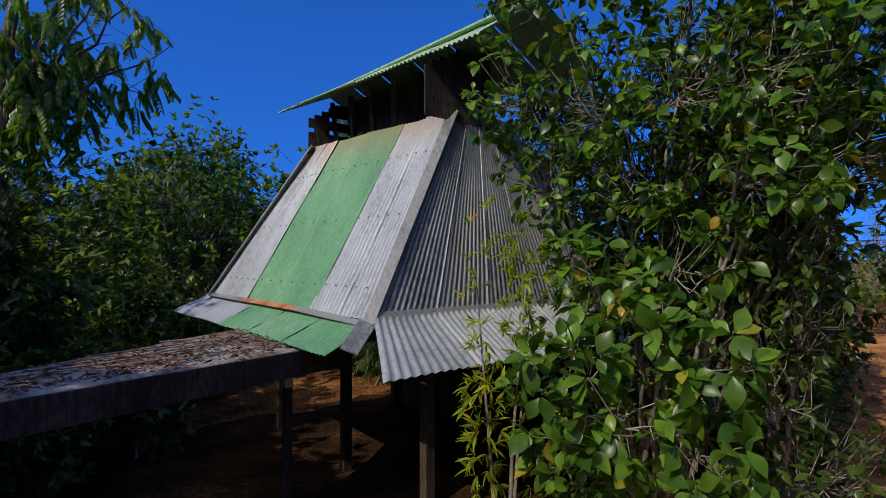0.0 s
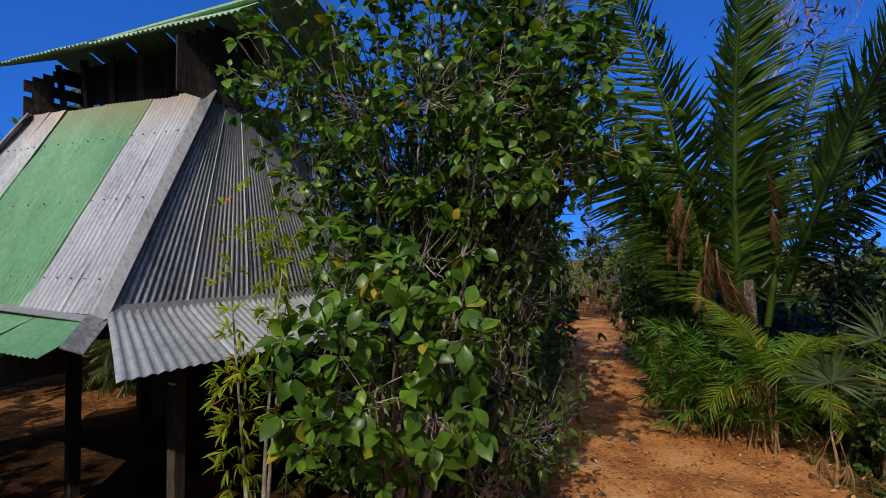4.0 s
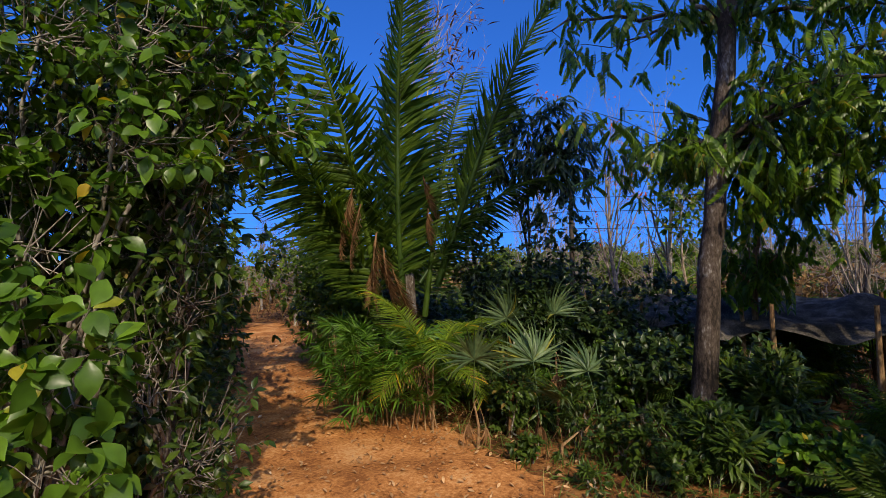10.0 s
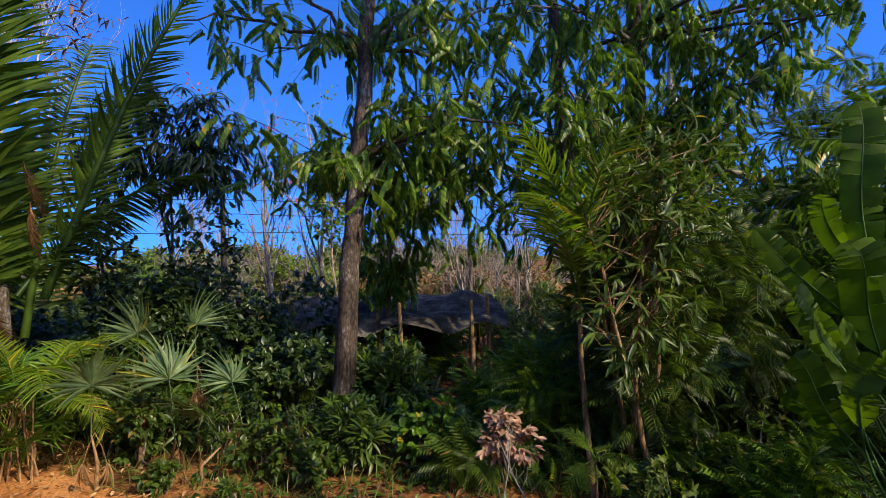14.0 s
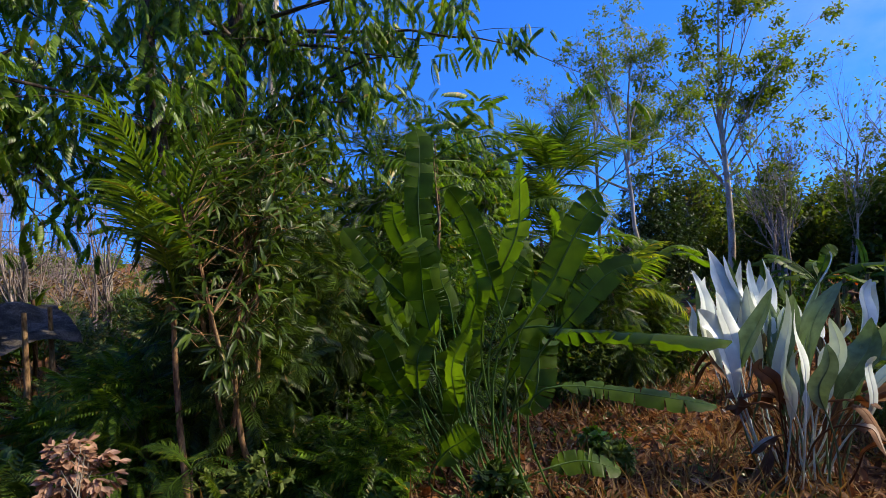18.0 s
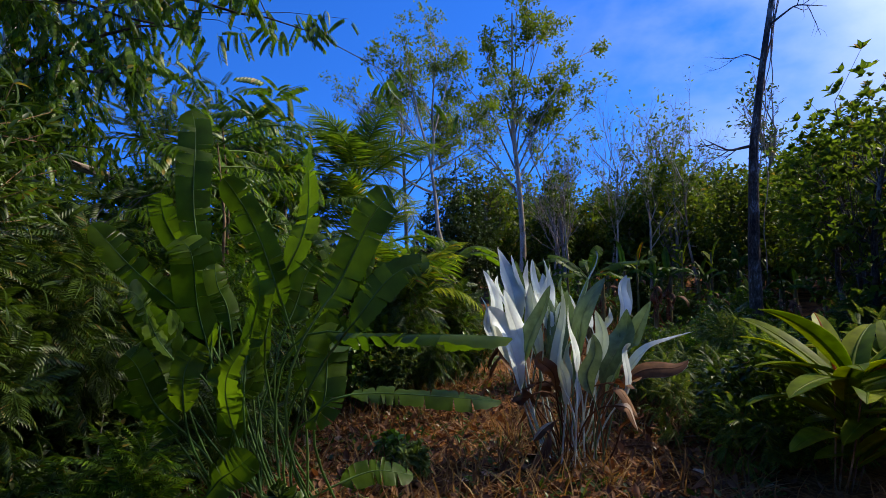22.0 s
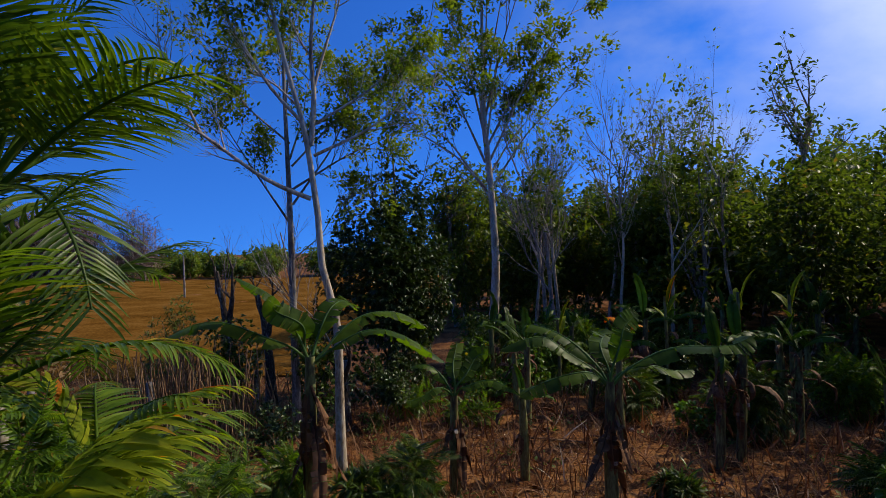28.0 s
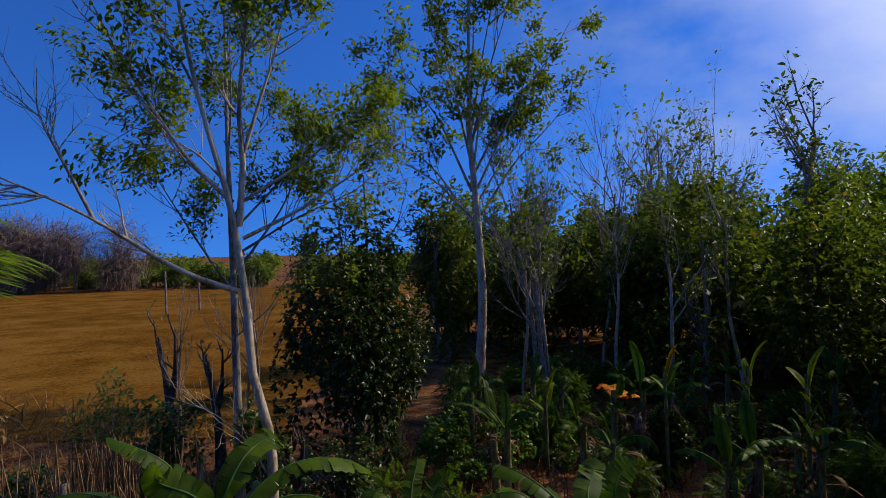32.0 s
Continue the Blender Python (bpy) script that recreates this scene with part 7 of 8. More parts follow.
for z0, lat, z1, dep in ((7.6, 4.6, 13.6, 0.5), (9.0, 4.8, 17.4, -1.0), (8.4, 2.6, 12.4, 1.6), (10.0, 3.4, 16.0, 1.5), (11.5, 2.0, 19.0, -1.2), (7.8, -4.6, 13.0, 0.8), (9.4, -4.0, 16.2, -1.2), (11.0, -2.6, 19.2, 0.6), (8.0, -4.0, 11.2, -1.6), (12.5, 0.2, 21.2, 0.2), (10.5, -1.0, 17.0, 2.2), (12.0, 1.3, 20.6, 1.0), (9.8, 0.6, 15.0, -2.4)):
    ex, ey = -0.92 * lat + 0.38 * dep, -0.38 * lat - 0.92 * dep
    tall.append(([(0.02 * z0, 0, z0), (0.45 * ex, 0.45 * ey, z0 + 0.55 * (z1 - z0)), (0.85 * ex, 0.85 * ey, z0 + 0.85 * (z1 - z0)), (ex, ey, z1)], 0.075, 0.8))
shaped_tree(base(14.2, -36.8), "tall slender tree with clumps of light green leaves", 93, [(0, 0, -0.1), (-0.3, 0, 4), (-0.1, 0, 8), (0.2, 0.1, 12), (0.2, 0, 17), (0.1, 0, 20.5)], 0.26, M_BARK_PALE, [(p, r, 0.75) for p, r, _ in tall], (T_OVAL, L_SLENDER, 60, 0.27), 2.4, (5, 4), "slender trees", 0.75, clump_r=0.25)
# dead trunk hung with vines
dt_ = shaped_tree(base(0.23, -14.6), "dead dark trunk hung with dry vines", 94, [(0, 0, -0.1), (0.05, 0, 3), (0.0, 0, 5.5), (-0.25, -0.1, 7.5), (-0.7, -0.2, 10.5)], 0.17, M_BARK_DARK,
                  [([(0, 0, 5.5), (0.5, 0.2, 5.4), (1.0, 0.4, 5.7)], 0.04, 0), ([(-0.25, -0.1, 7.4), (0.1, 0.0, 7.6), (0.4, 0.1, 7.5)], 0.02, 0), ([(-0.4, -0.1, 8.2), (-0.9, -0.3, 8.6), (-1.5, -0.5, 8.5)], 0.03, 0)], None, 0.8, (4, 3), "", 0.7)
for j in range(6):
    a = 0.05 + 0.06 * (j % 4)
    z0, z1 = 10.2 - 0.3 * j, (6.6, 4.2, 7.4, 2.6, 6.9, 5.4)[j]
    vz = np.linspace(z0, z1, 16)
    vx = np.interp(vz, [5.5, 7.5, 10.5], [0.0, -0.25, -0.7]) - a * np.sin(np.linspace(0.2, 2.4, 16)) + 0.05 * np.sin(vz * 3 + j)
    v, f = tube(np.stack([vx, 0.4 * vx + 0.06 * np.cos(vz * 2.3 + j), vz], -1), np.full(16, 0.011), 5)
    part("vine", nmesh("vine", v, [f], M_TWIG), dt_, "thin dry vine")
bare_tree(base(7.25, -51.4), "leafless tree with many upright branches", 95, 13.0, 0.22, M_TWIG, (12, 8, 5), 0.55, (0, 0), (T_OVAL, L_LIGHTTREE, 2, 0.4, 0.1), ratio=0.46, up=0.14, first=0.45)
bare_tree(base(-0.2, -52.4), "tall thin tree with a few leaves", 96, 16.0, 0.24, M_TWIG, (12, 7, 4), 0.85, (0, 0), (T_OVAL, L_SHADE, 3, 0.4, 0.14), ratio=0.3, up=0.1, first=0.68)
for n, (x, y, h) in enumerate(((11.0, -36.0, 11.0), (8.5, -39.0, 11.5), (4.0, -42.0, 11.0), (9.6, -33.0, 9.0))):
    bare_tree(base(x, y), "leafless brown tree with fine twigs", 180 + n, h, 0.12, M_TWIG, (10, 7, 5), 0.55, (0, 0), (T_OVAL, L_LIGHTTREE, 2, 0.25, 0.08), ratio=0.5, up=0.12, first=0.25, group="leafless trees")
broad_tree(base(13.1, -24.4), "dense round dark green mango tree", 97, (12.9, -24.4, 3.6), (2.15, 2.15, 4.2), 4600, 6, 0.175, T_DIAMOND, L_MANGO, M_BARK_DARK, 0.2, 1, lumps=15, droop=0.3)
# bananas
BAN_SKINS = [L_BANANA, L_BANANA, L_BANANA_UNDER]


def banana_spread(at, seed, height, leaves_):
    """Banana plant whose leaves are given by their reach across, away and up from the top of the stem."""
    rng = np.random.default_rng(seed)
    c = thing("banana_plant", at, "banana plant with broad arching torn leaves and dry skirts", "banana plant", "banana plants")
    v, f = tube(np.array([(0, 0, -0.05), (0.03, -0.02, height * 0.5), (0, 0, height)]), [0.12, 0.1, 0.07], 9)
    part("stalk", nmesh("stalk", v, [f], M_PSEUDO), c)
    for across, away, up_, w, arch in leaves_:
        d = np.array((-0.89 * across + 0.454 * away, -0.45 * across - 0.891 * away, up_))
        neck = np.array((0, 0, height)) + d * 0.16 + (0, 0, 0.12)
        part("leaf", blade_leaf("leaf", rng, (0, 0, height - 0.15), neck, np.array((0, 0, height)) + d, w, BAN_SKINS, (0.15 * d[0], 0.15 * d[1], 1.0) if abs(across) > 0.7 else (-0.4, 0.7, 0.6), 10, False, arch, 0.1, 34, 0.025, 0.35 if abs(across) > 0.7 else 0.05, 0.006), c)
    for k in range(7):
        part("leaf", DEADHANG[k % 2], c, "dead hanging brown leaf", aim(k * 137.5, rng.uniform(-88, -66), 0, (0, 0, height * rng.uniform(0.7, 0.98)), rng.uniform(0.8, 1.3)))
    return c


banana_spread(base(8.84, -15.85), 101, 3.0, [(-1.0, -0.2, 1.2, 0.36, 0.1), (-0.4, -0.3, 0.9, 0.36, 0.1), (-2.0, -0.3, 0.35, 0.42, 0.35), (1.7, 1.2, 0.2, 0.45, 0.35), (2.0, 0.3, -0.2, 0.42, 0.3), (0.4, 1.4, 0.6, 0.4, 0.3)])
banana_spread(base(4.95, -18.4), 102, 2.5, [(0.55, 0.3, 1.0, 0.36, 0.15), (-1.7, 0.2, 0.5, 0.42, 0.4), (-1.2, 0.8, 0.8, 0.4, 0.35), (2.1, -0.3, 0.7, 0.48, 0.15), (-1.5, -0.4, -0.1, 0.4, 0.3), (1.6, 0.6, 0.0, 0.4, 0.3), (0.2, 1.5, 0.5, 0.4, 0.3)])
banana_spread(base(8.0, -19.0), 103, 1.9, [(0.7, 0.3, 0.7, 0.3, 0.2), (-0.8, 0.4, 0.5, 0.3, 0.3), (1.0, -0.3, 0.2, 0.32, 0.3), (0.1, 0.8, 0.9, 0.3, 0.1), (-0.9, -0.4, 0.0, 0.3, 0.3)])
for n, (x, y) in enumerate(((7.0, -20.2), (6.1, -27.4), (4.8, -27.9), (2.0, -25.0), (0.2, -24.0), (8.6, -24.4), (10.2, -26.6), (3.2, -30.2), (-1.5, -27.2), (6.6, -31.6), (5.6, -23.6), (3.4, -22.4), (1.0, -28.6), (8.0, -28.6), (-0.6, -20.6))):
    banana(base(x, y), "banana plant with broad torn leaves and dry skirts", 110 + n, 1.7 + 0.25 * (n % 4), 4, 0.8 + 0.14 * (n % 3), dead=11)
rows = [(ORANGE_LEAF[k % 2], 130 + k * 30, 10 + 8 * k, 1.0, (0, 0, 2.2), "orange dying leaf") for k in range(4)]
clump(base(6.1, -27.2), "dying banana plant with bright orange leaves", 130, "banana_plant", "banana plant", rows, [((0, 0, -0.05), np.array((0.05, 0.0, 2.4)), 0.1, M_PSEUDO)], "banana plants")

# yellow-green leaves here stand in for banana leaves that catch the sun
for n, (x, y, z) in enumerate(((4.75, -27.1, 3.2), (7.9, -26.6, 2.4), (2.8, -27.2, 3.3), (1.6, -26.8, 3.3))):
    rows = [(GINGER[k % 2], 40 + k * 100 + 30 * n, 78 - 16 * k, 1.0 - 0.2 * k, (0, 0, z - 0.3 - 0.2 * k), "") for k in range(3)]
    clump(base(x, y), "banana plant with upright leaves coloured yellow-green as if sunlit", 134 + n, "banana_plant", "banana plant", rows, [((0, 0, -0.05), np.array((0.05, 0.0, z)), 0.06, M_PSEUDO)], "banana plants")
for n in range(11):
    x, y = -2.0 + (n * 3.7) % 13.5, -22.5 - (n * 2.3) % 11
    banana(base(x, y), "banana plant with many dead hanging leaves", 140 + n, 1.9 + 0.3 * (n % 3), 4, 0.9 + 0.15 * (n % 3), dead=11)
for n, (x, y, h) in enumerate(((9.0, -31.0, 8.5), (5.0, -33.5, 9.0), (2.5, -34.0, 9.5), (7.2, -35.0, 9.0), (10.8, -33.5, 8.0))):
    bare_tree(base(x, y), "thin pale trunk with few leaves", 186 + n, h, 0.09, M_BARK_PALE, (7, 4, 3), 0.6, (0, 0), (T_OVAL, L_WOOD, 5, 0.22, 0.3), ratio=0.35, up=0.1, first=0.5, group="thin trees")

# ---- fence, stumps, dry canes ----
for n, (x, y, h, r) in enumerate(((15.8, -18.15, 1.6, 0.10), (17.9, -16.6, 1.5, 0.09), (15.1, -20.9, 1.5, 0.09), (13.7, -23.2, 1.4, 0.09), (19.4, -14.2, 1.5, 0.09))):
    p = thing("fence_post", base(x, y), "weathered grey wooden fence post", "fence post", "fence posts")
    v, f = tube(np.array([(0, 0, -0.2), (0.01, 0, h * 0.5), (0.03, 0.01, h), (0.03, 0.01, h + 0.01)]), [r, r * 0.95, r * 0.85, 0.01], 9)
    part("post", nmesh("post", v, [f], M_BARK_GREY), p)
for n, (x, y, h) in enumerate(((16.55, -21.3, 4.3), (15.85, -22.2, 3.7), (12.4, -21.4, 2.2))):
    s = shaped_tree(base(x, y), "dark pollarded trunk with cut stubs", 190 + n, [(0, 0, -0.1), (0.05, 0, h * 0.4), (0.2, 0.1, h * 0.75), (0.3, 0.2, h)], 0.2, M_BARK_DARK,
                    [([(0.1, 0, h * 0.6), (-0.2, 0.1, h * 0.8), (-0.35, 0.2, h * 1.05)], 0.1, 0.3), ([(0.1, 0, h * 0.65), (0.4, 0.1, h * 0.85), (0.5, 0.2, h * 1.1)], 0.08, 0.3)], (T_OVAL, L_SHADE, 4, 0.15), 0.6, (3, 2), "pollarded trunks")
bush(base(12.9, -20.6), "dark green bush at the edge of the field", 196, 0.8, 3.0, 360, 6, 0.15, T_OVAL, L_SHADE, 6)
for n, (x, y, r, h) in enumerate(((13.6, -16.0, 1.0, 1.1), (15.4, -17.4, 1.1, 1.2), (17.0, -18.0, 1.1, 1.3), (14.8, -15.2, 0.9, 0.9), (16.4, -16.2, 1.0, 1.0), (13.0, -19.2, 0.8, 1.1), (18.4, -17.4, 1.0, 1.2), (12.2, -15.4, 0.8, 0.8), (17.8, -20.2, 1.1, 1.2), (19.6, -19.2, 1.1, 1.1), (16.0, -19.6, 1.0, 1.3))):
    bush(base(x, y), "low dark scrub at the shaded field edge", 640 + n, r, h, int(230 * r * h), 5, 0.13, (T_LANCE, T_OVAL)[n % 2], (L_SHADE, L_GRASS, L_MANGO)[n % 3], 8, group="field scrub", smat=M_TWIG)
bush(base(17.5, -20.2), "thin green bush at the edge of the field", 193, 1.0, 3.2, 700, 6, 0.13, T_LANCE, L_GRASS, 9, smat=M_TWIG)
bush(base(15.6, -20.4), "dark green bush in front of the cut trunks", 194, 1.0, 2.9, 620, 6, 0.13, T_OVAL, L_SHADE, 8, smat=M_TWIG)
bush(base(11.9, -22.4), "dark green bush at the foot of the mango tree", 197, 1.0, 1.9, 420, 6, 0.14, T_OVAL, L_MANGO, 6)
cr_ = np.random.default_rng(195)
cane = thing("dry_canes", base(15.5, -18.8), "stand of thin dry upright canes", "canes")
for _ in range(170):
    x, y, h = cr_.normal(0, 1.0), cr_.normal(0, 0.8), cr_.uniform(1.3, 2.5)
    v, f = tube(np.array([(x, y, -0.1), (x + cr_.normal(0, 0.06), y + cr_.normal(0, 0.06), h * 0.5), (x + cr_.normal(0, 0.12), y + cr_.normal(0, 0.12), h)]), [0.022, 0.019, 0.012], 5)
    part("cane", nmesh("cane", v, [f], M_CANE), cane)

# ---- undergrowth ----
ur = np.random.default_rng(201)


def free(x, y, r):
    """No undergrowth on the path, in the hut, in the field or in the way of the flight."""
    if on_path(x, y, r * 0.7):
        return False
    for px, py in ((0, 0), (0.6, -0.1), (1.2, -2.6), (2.0, -5.1), (3.1, -8.6), (3.9, -11.5), (2.6, -6.9)):
        if math.hypot(x - px, y - py) < 1.5 + r:
            return False
    u, v = (x + 0.634) * -0.629 + (y - 4.917) * 0.777, (x + 0.634) * 0.777 + (y - 4.917) * 0.629
    if -1.6 - r < u < 5.6 and -4.2 < v < 4.2:
        return False
    d, l = (x - 3.6) * 0.44 - (y + 11.5) * 0.9, -(x - 3.6) * 0.9 - (y + 11.5) * 0.44
    return not (d > 19 - r and l < -4)


KINDS = ((T_OVAL, L_SHADE, 6, 0.14), (P_FERN, L_SHADE, 2, 0.42), (T_OBOVATE, L_BROAD, 6, 0.13), (P_FEATHER, L_PINNATE, 2, 0.45), (T_LANCE, L_SHADE, 7, 0.24), (T_OVAL, L_GRASS, 6, 0.10))
LABELS = ("dense dark green shrub with oval leaves", "feathery fern-like green undergrowth", "leafy bright green shrub", "weedy bush with fine compound leaves", "bush with narrow dark green leaves", "dry yellowish green weeds on litter")
zones = (((8.6, 14), (-2.5, 12), 30, (0.6, 1.1), (0.9, 1.9)), ((6.2, 12), (-13, -3), 34, (0.6, 1.0), (0.9, 2.2)), ((-6, 2.6), (-20, -9.2), 46, (0.6, 1.1), (0.7, 2.0)),
         ((1, 14), (-31, -13.5), 22, (0.4, 0.8), (0.3, 0.8)), ((14, 26), (-10, 16), 40, (0.9, 1.6), (1.0, 2.0)), ((-4, 6), (10.5, 18), 26, (0.9, 1.5), (1.5, 3.0)), ((-13, -4), (3, 18), 34, (0.9, 1.6), (1.5, 3.0)), ((2.2, 6.4), (-6.5, -1.5), 14, (0.25, 0.4), (0.35, 0.7)), ((5.2, 9.6), (-4.5, 1.6), 20, (0.3, 0.5), (0.4, 0.9)), ((-1, 13), (-37, -25), 46, (0.6, 1.1), (0.8, 2.4)))
n = 0
for (x0, x1), (y0, y1), count, rr, hh in zones:
    for _ in range(count):
        x, y, r = ur.uniform(x0, x1), ur.uniform(y0, y1), ur.uniform(*rr)
        h = ur.uniform(*hh)
        if not free(x, y, r):
            continue
        t, m, per, s = KINDS[n % 6]
        bush(base(x, y), LABELS[n % 6], 300 + n, r, h, int(90 + 120 * r * h), per, s, t, m, 4, "undergrowth" if n % 6 in (1, 3, 5) else "shrub")
        n += 1

# ---- woods further off ----
# two tall trees added out of view, only for the shade they cast
broad_tree(base(-6.8, -10.8), "unseen tall leaning tree added to shade the yard", 261, (-6.3, -12.3, 12.0), (2.0, 2.0, 1.6), 520, 6, 0.25, T_OVAL, L_SHADE, M_BARK_DARK, 0.2, 1, lumps=12)
broad_tree(base(-5.5, -17.5), "unseen tall tree added over the west wood to cast shade", 263, (-3.2, -16.9, 12.5), (2.6, 2.6, 1.8), 700, 6, 0.25, T_OVAL, L_SHADE, M_BARK_DARK, 0.2, 1, lumps=12)
# unseen tall tree added leaning over the yard to shade net and thicket
shade = broad_tree(base(-4.2, -7.4), "unseen tall leaning tree added to shade the yard", 260, (3.6, -2.8, 12.2), (3.0, 2.4, 1.8), 950, 6, 0.24, T_OVAL, L_SHADE, M_BARK_DARK, 0.2, 1, lumps=14)
# more unseen hedge, added to shade the ground by the hut
broad_tree(base(-5.9, 1.7), "unseen leafy shrub added at the yard's edge to cast shade", 262, (-5.8, 1.7, 2.3), (1.5, 1.7, 2.4), 1500, 6, 0.27, T_OVAL, L_SHADE, M_BARK_DARK, 0.08, 2, name="shrub", group="yard hedge", lumps=14)
for n, (x, y, r, h) in enumerate(((-5.4, 2.6, 1.1, 4.4), (-4.9, 4.1, 0.8, 3.6), (-4.6, 0.8, 1.1, 3.8), (-6.4, 4.6, 1.1, 4.6), (-4.0, -0.8, 1.0, 3.0))):
    bush(base(x, y), "unseen leafy bush added at the yard's edge to cast shade", 270 + n, r, h, int(260 * r * h), 6, 0.17, T_OVAL, L_SHADE, 5, group="yard hedge")
# near west wood: each tree on its own
for n, (x, y, z, r, h) in enumerate(((-2.6, -16.4, 3.2, 1.8, 3.4), (-6.4, -10.4, 2.2, 1.5, 2.4), (-2.4, -20.6, 3.4, 2.0, 3.8), (-5.6, -17.6, 3.8, 2.3, 3.8), (-3.6, -25.4, 4.0, 2.4, 4.4), (-7.4, -22.0, 4.2, 2.6, 4.2), (-7.8, -13.4, 3.0, 2.0, 3.0), (-3.2, -31.0, 3.4, 2.8, 3.8), (0.2, -33.4, 3.2, 2.8, 3.6), (-7.0, -28.2, 4.2, 2.8, 4.6))):
    # from the fifth tree on, the leaf with shade in its colour
    broad_tree(base(x, y), "dense leafy tree in backlight with broad leaves", 240 + n, (x, y, z), (r, r, h), 620 if n < 4 else 1100, 6, 0.25, T_DIAMOND, (L_FAR, L_PINNATE)[n % 2] if n < 4 else L_WOOD, M_BARK_DARK, 0.12, 2, group="west wood", lumps=14)


def grove(name, label, spots, lmat, seed, size, per_tree, tmpl=T_DIAMOND, bark=M_BARK_GREY, low=0.52, half=0.5):
    """Far trees, joined: trunk, a few limbs and a lumpy, gappy crown each."""
    rng = np.random.default_rng(seed)
    wood, lv = [], []
    for x, y, h, r in spots:
        o = np.array(base(x, y))
        c = o + (0, 0, h * low)
        wood.append(tube(np.array([o - (0, 0, 0.2), o + (rng.normal(0, 0.2), rng.normal(0, 0.2), h * 0.35), c + (0, 0, h * 0.3)]), [0.016 * h, 0.011 * h, 0.003 * h], 5))
        tips = blob_tips(rng, per_tree, c, (r, r, h * half), 0.3, 9)
        for q, _ in tips[::max(1, per_tree // 12)]:
            b = o + (0, 0, h * rng.uniform(0.15, 0.5))
            wood.append(tube(np.array([b, (b + q) / 2 + (0, 0, 0.03 * h), q]), [0.006 * h, 0.004 * h, 0.001 * h], 4))
        lv.append(whorls(rng, tips, 6, size, tmpl, 0.1, size * 0.5, 1.5))
    g = thing(name, (0, 0, 0), label, "woods", kind="stuff")
    v, f = joined(wood)
    part("trunk_stand", nmesh("trunk_stand", v, [f], bark), g)
    v, f = joined(lv)
    part("foliage", nmesh("foliage", v, [f], lmat), g)
    return g


def spots(n, x, y, h, r, seed, test=None):
    g = np.random.default_rng(seed)
    o = []
    while len(o) < n:
        q = (g.uniform(*x), g.uniform(*y), g.uniform(*h), g.uniform(*r))
        if test is None or test(*q):
            o.append(q)
    return o


def off_field(x, y, h, r):
    d, l = (x - 3.6) * 0.44 - (y + 11.5) * 0.9, -(x - 3.6) * 0.9 - (y + 11.5) * 0.44
    return (l > -4 or d > 114) and not (d < 30 and l < 6)


grove("woods", "green woods rising behind the banana grove", spots(46, (-16, 22), (-52, -36), (7.6, 10.8), (2.0, 3.4), 402, off_field), L_WOOD, 403, 0.42, 420)
grove("woods", "light green trees rising behind the banana grove", spots(46, (-44, 26), (-90, -48), (9, 14), (2.4, 3.8), 432, off_field), L_FAR, 433, 0.5, 330)
grove("woods", "dense leafy trees on the shaded west side", spots(16, (-22, -8), (-44, -8), (7.5, 10), (2.2, 3.2), 404), L_FAR, 405, 0.36, 520)
# west trees added mainly to shade the bananas, most of them out of view
grove("woods", "tall dense trees added on the west side for shade", spots(9, (-14, -5.5), (-44, -25), (7.5, 9.5), (2.2, 3.0), 424), L_SHADE, 425, 0.36, 520)
grove("woods", "dense leafy trees behind the hut", spots(26, (-22, 8), (20, 34), (6, 10), (2, 3), 406), L_SHADE, 407, 0.34, 420)
grove("woods", "dense leafy trees on the near west side", spots(9, (-20, -10), (-4, 14), (6, 9), (2, 2.8), 408), L_SHADE, 409, 0.3, 520)
grove("woods", "dry scrub and low trees to the east", spots(80, (28, 70), (-20, 55), (2.0, 4.0), (1.4, 2.6), 410), L_FAR, 411, 0.4, 120)
grove("woods", "yellowed scrub to the east", spots(60, (22, 60), (-20, 45), (1.2, 2.6), (1.4, 2.6), 440), L_DRYGRASS, 441, 0.4, 120)
grove("woods", "leafless grey scrub to the east", spots(50, (19, 44), (-12, 34), (3.5, 6.5), (1.2, 2.2), 412), L_GREYWOOD, 413, 0.5, 70, T_STRIP)
grove("woods", "trees on the far side of the field", [(3.6 + 0.44 * d - 0.9 * l, -11.5 - 0.9 * d - 0.44 * l, h, 3.0) for d, l, h, _ in spots(90, (114, 135), (-150, 10), (4, 7), (1, 2), 414)], L_FAR, 415, 0.8, 160)
grove("woods", "leafless grey trees beyond the field", [(3.6 + 0.44 * d - 0.9 * l, -11.5 - 0.9 * d - 0.44 * l, h, 5.0) for d, l, h, _ in spots(14, (108, 122), (-105, -66), (13, 18), (1, 2), 416)], L_GREYWOOD, 417, 2.4, 260, T_STRIP)
grove("woods", "distant woods on all sides", [(5 + math.cos(a) * d, -5 + math.sin(a) * d, h * 1.1, 6.0) for a, d, h, _ in spots(150, (0, 6.283), (150, 210), (5, 8), (1, 2), 418)], L_FAR, 419, 1.4, 110)

# ---- litter and grass ----
lr = np.random.default_rng(501)


def litter(name, n, xr, yr, tmpl, mat, size, label, test=None, up=0.3, lift=0.02):
    p = np.stack([lr.uniform(*xr, n), lr.uniform(*yr, n)], -1)
    if test:
        p = p[[test(x, y) for x, y in p]]
    m = len(p)
    pos = np.column_stack([p, gz(p[:, 0], p[:, 1]) + lift])
    al = np.column_stack([lr.normal(0, 1, (m, 2)), np.abs(lr.normal(0, up, m))])
    v, f = scatter(tmpl, pos, al, Z + lr.normal(0, 0.35, (m, 3)), size * lr.uniform(0.5, 1.3, m))
    return tagged(new(name, nmesh(name, v, [f], mat)), label, name.replace("_", " "), kind="stuff")


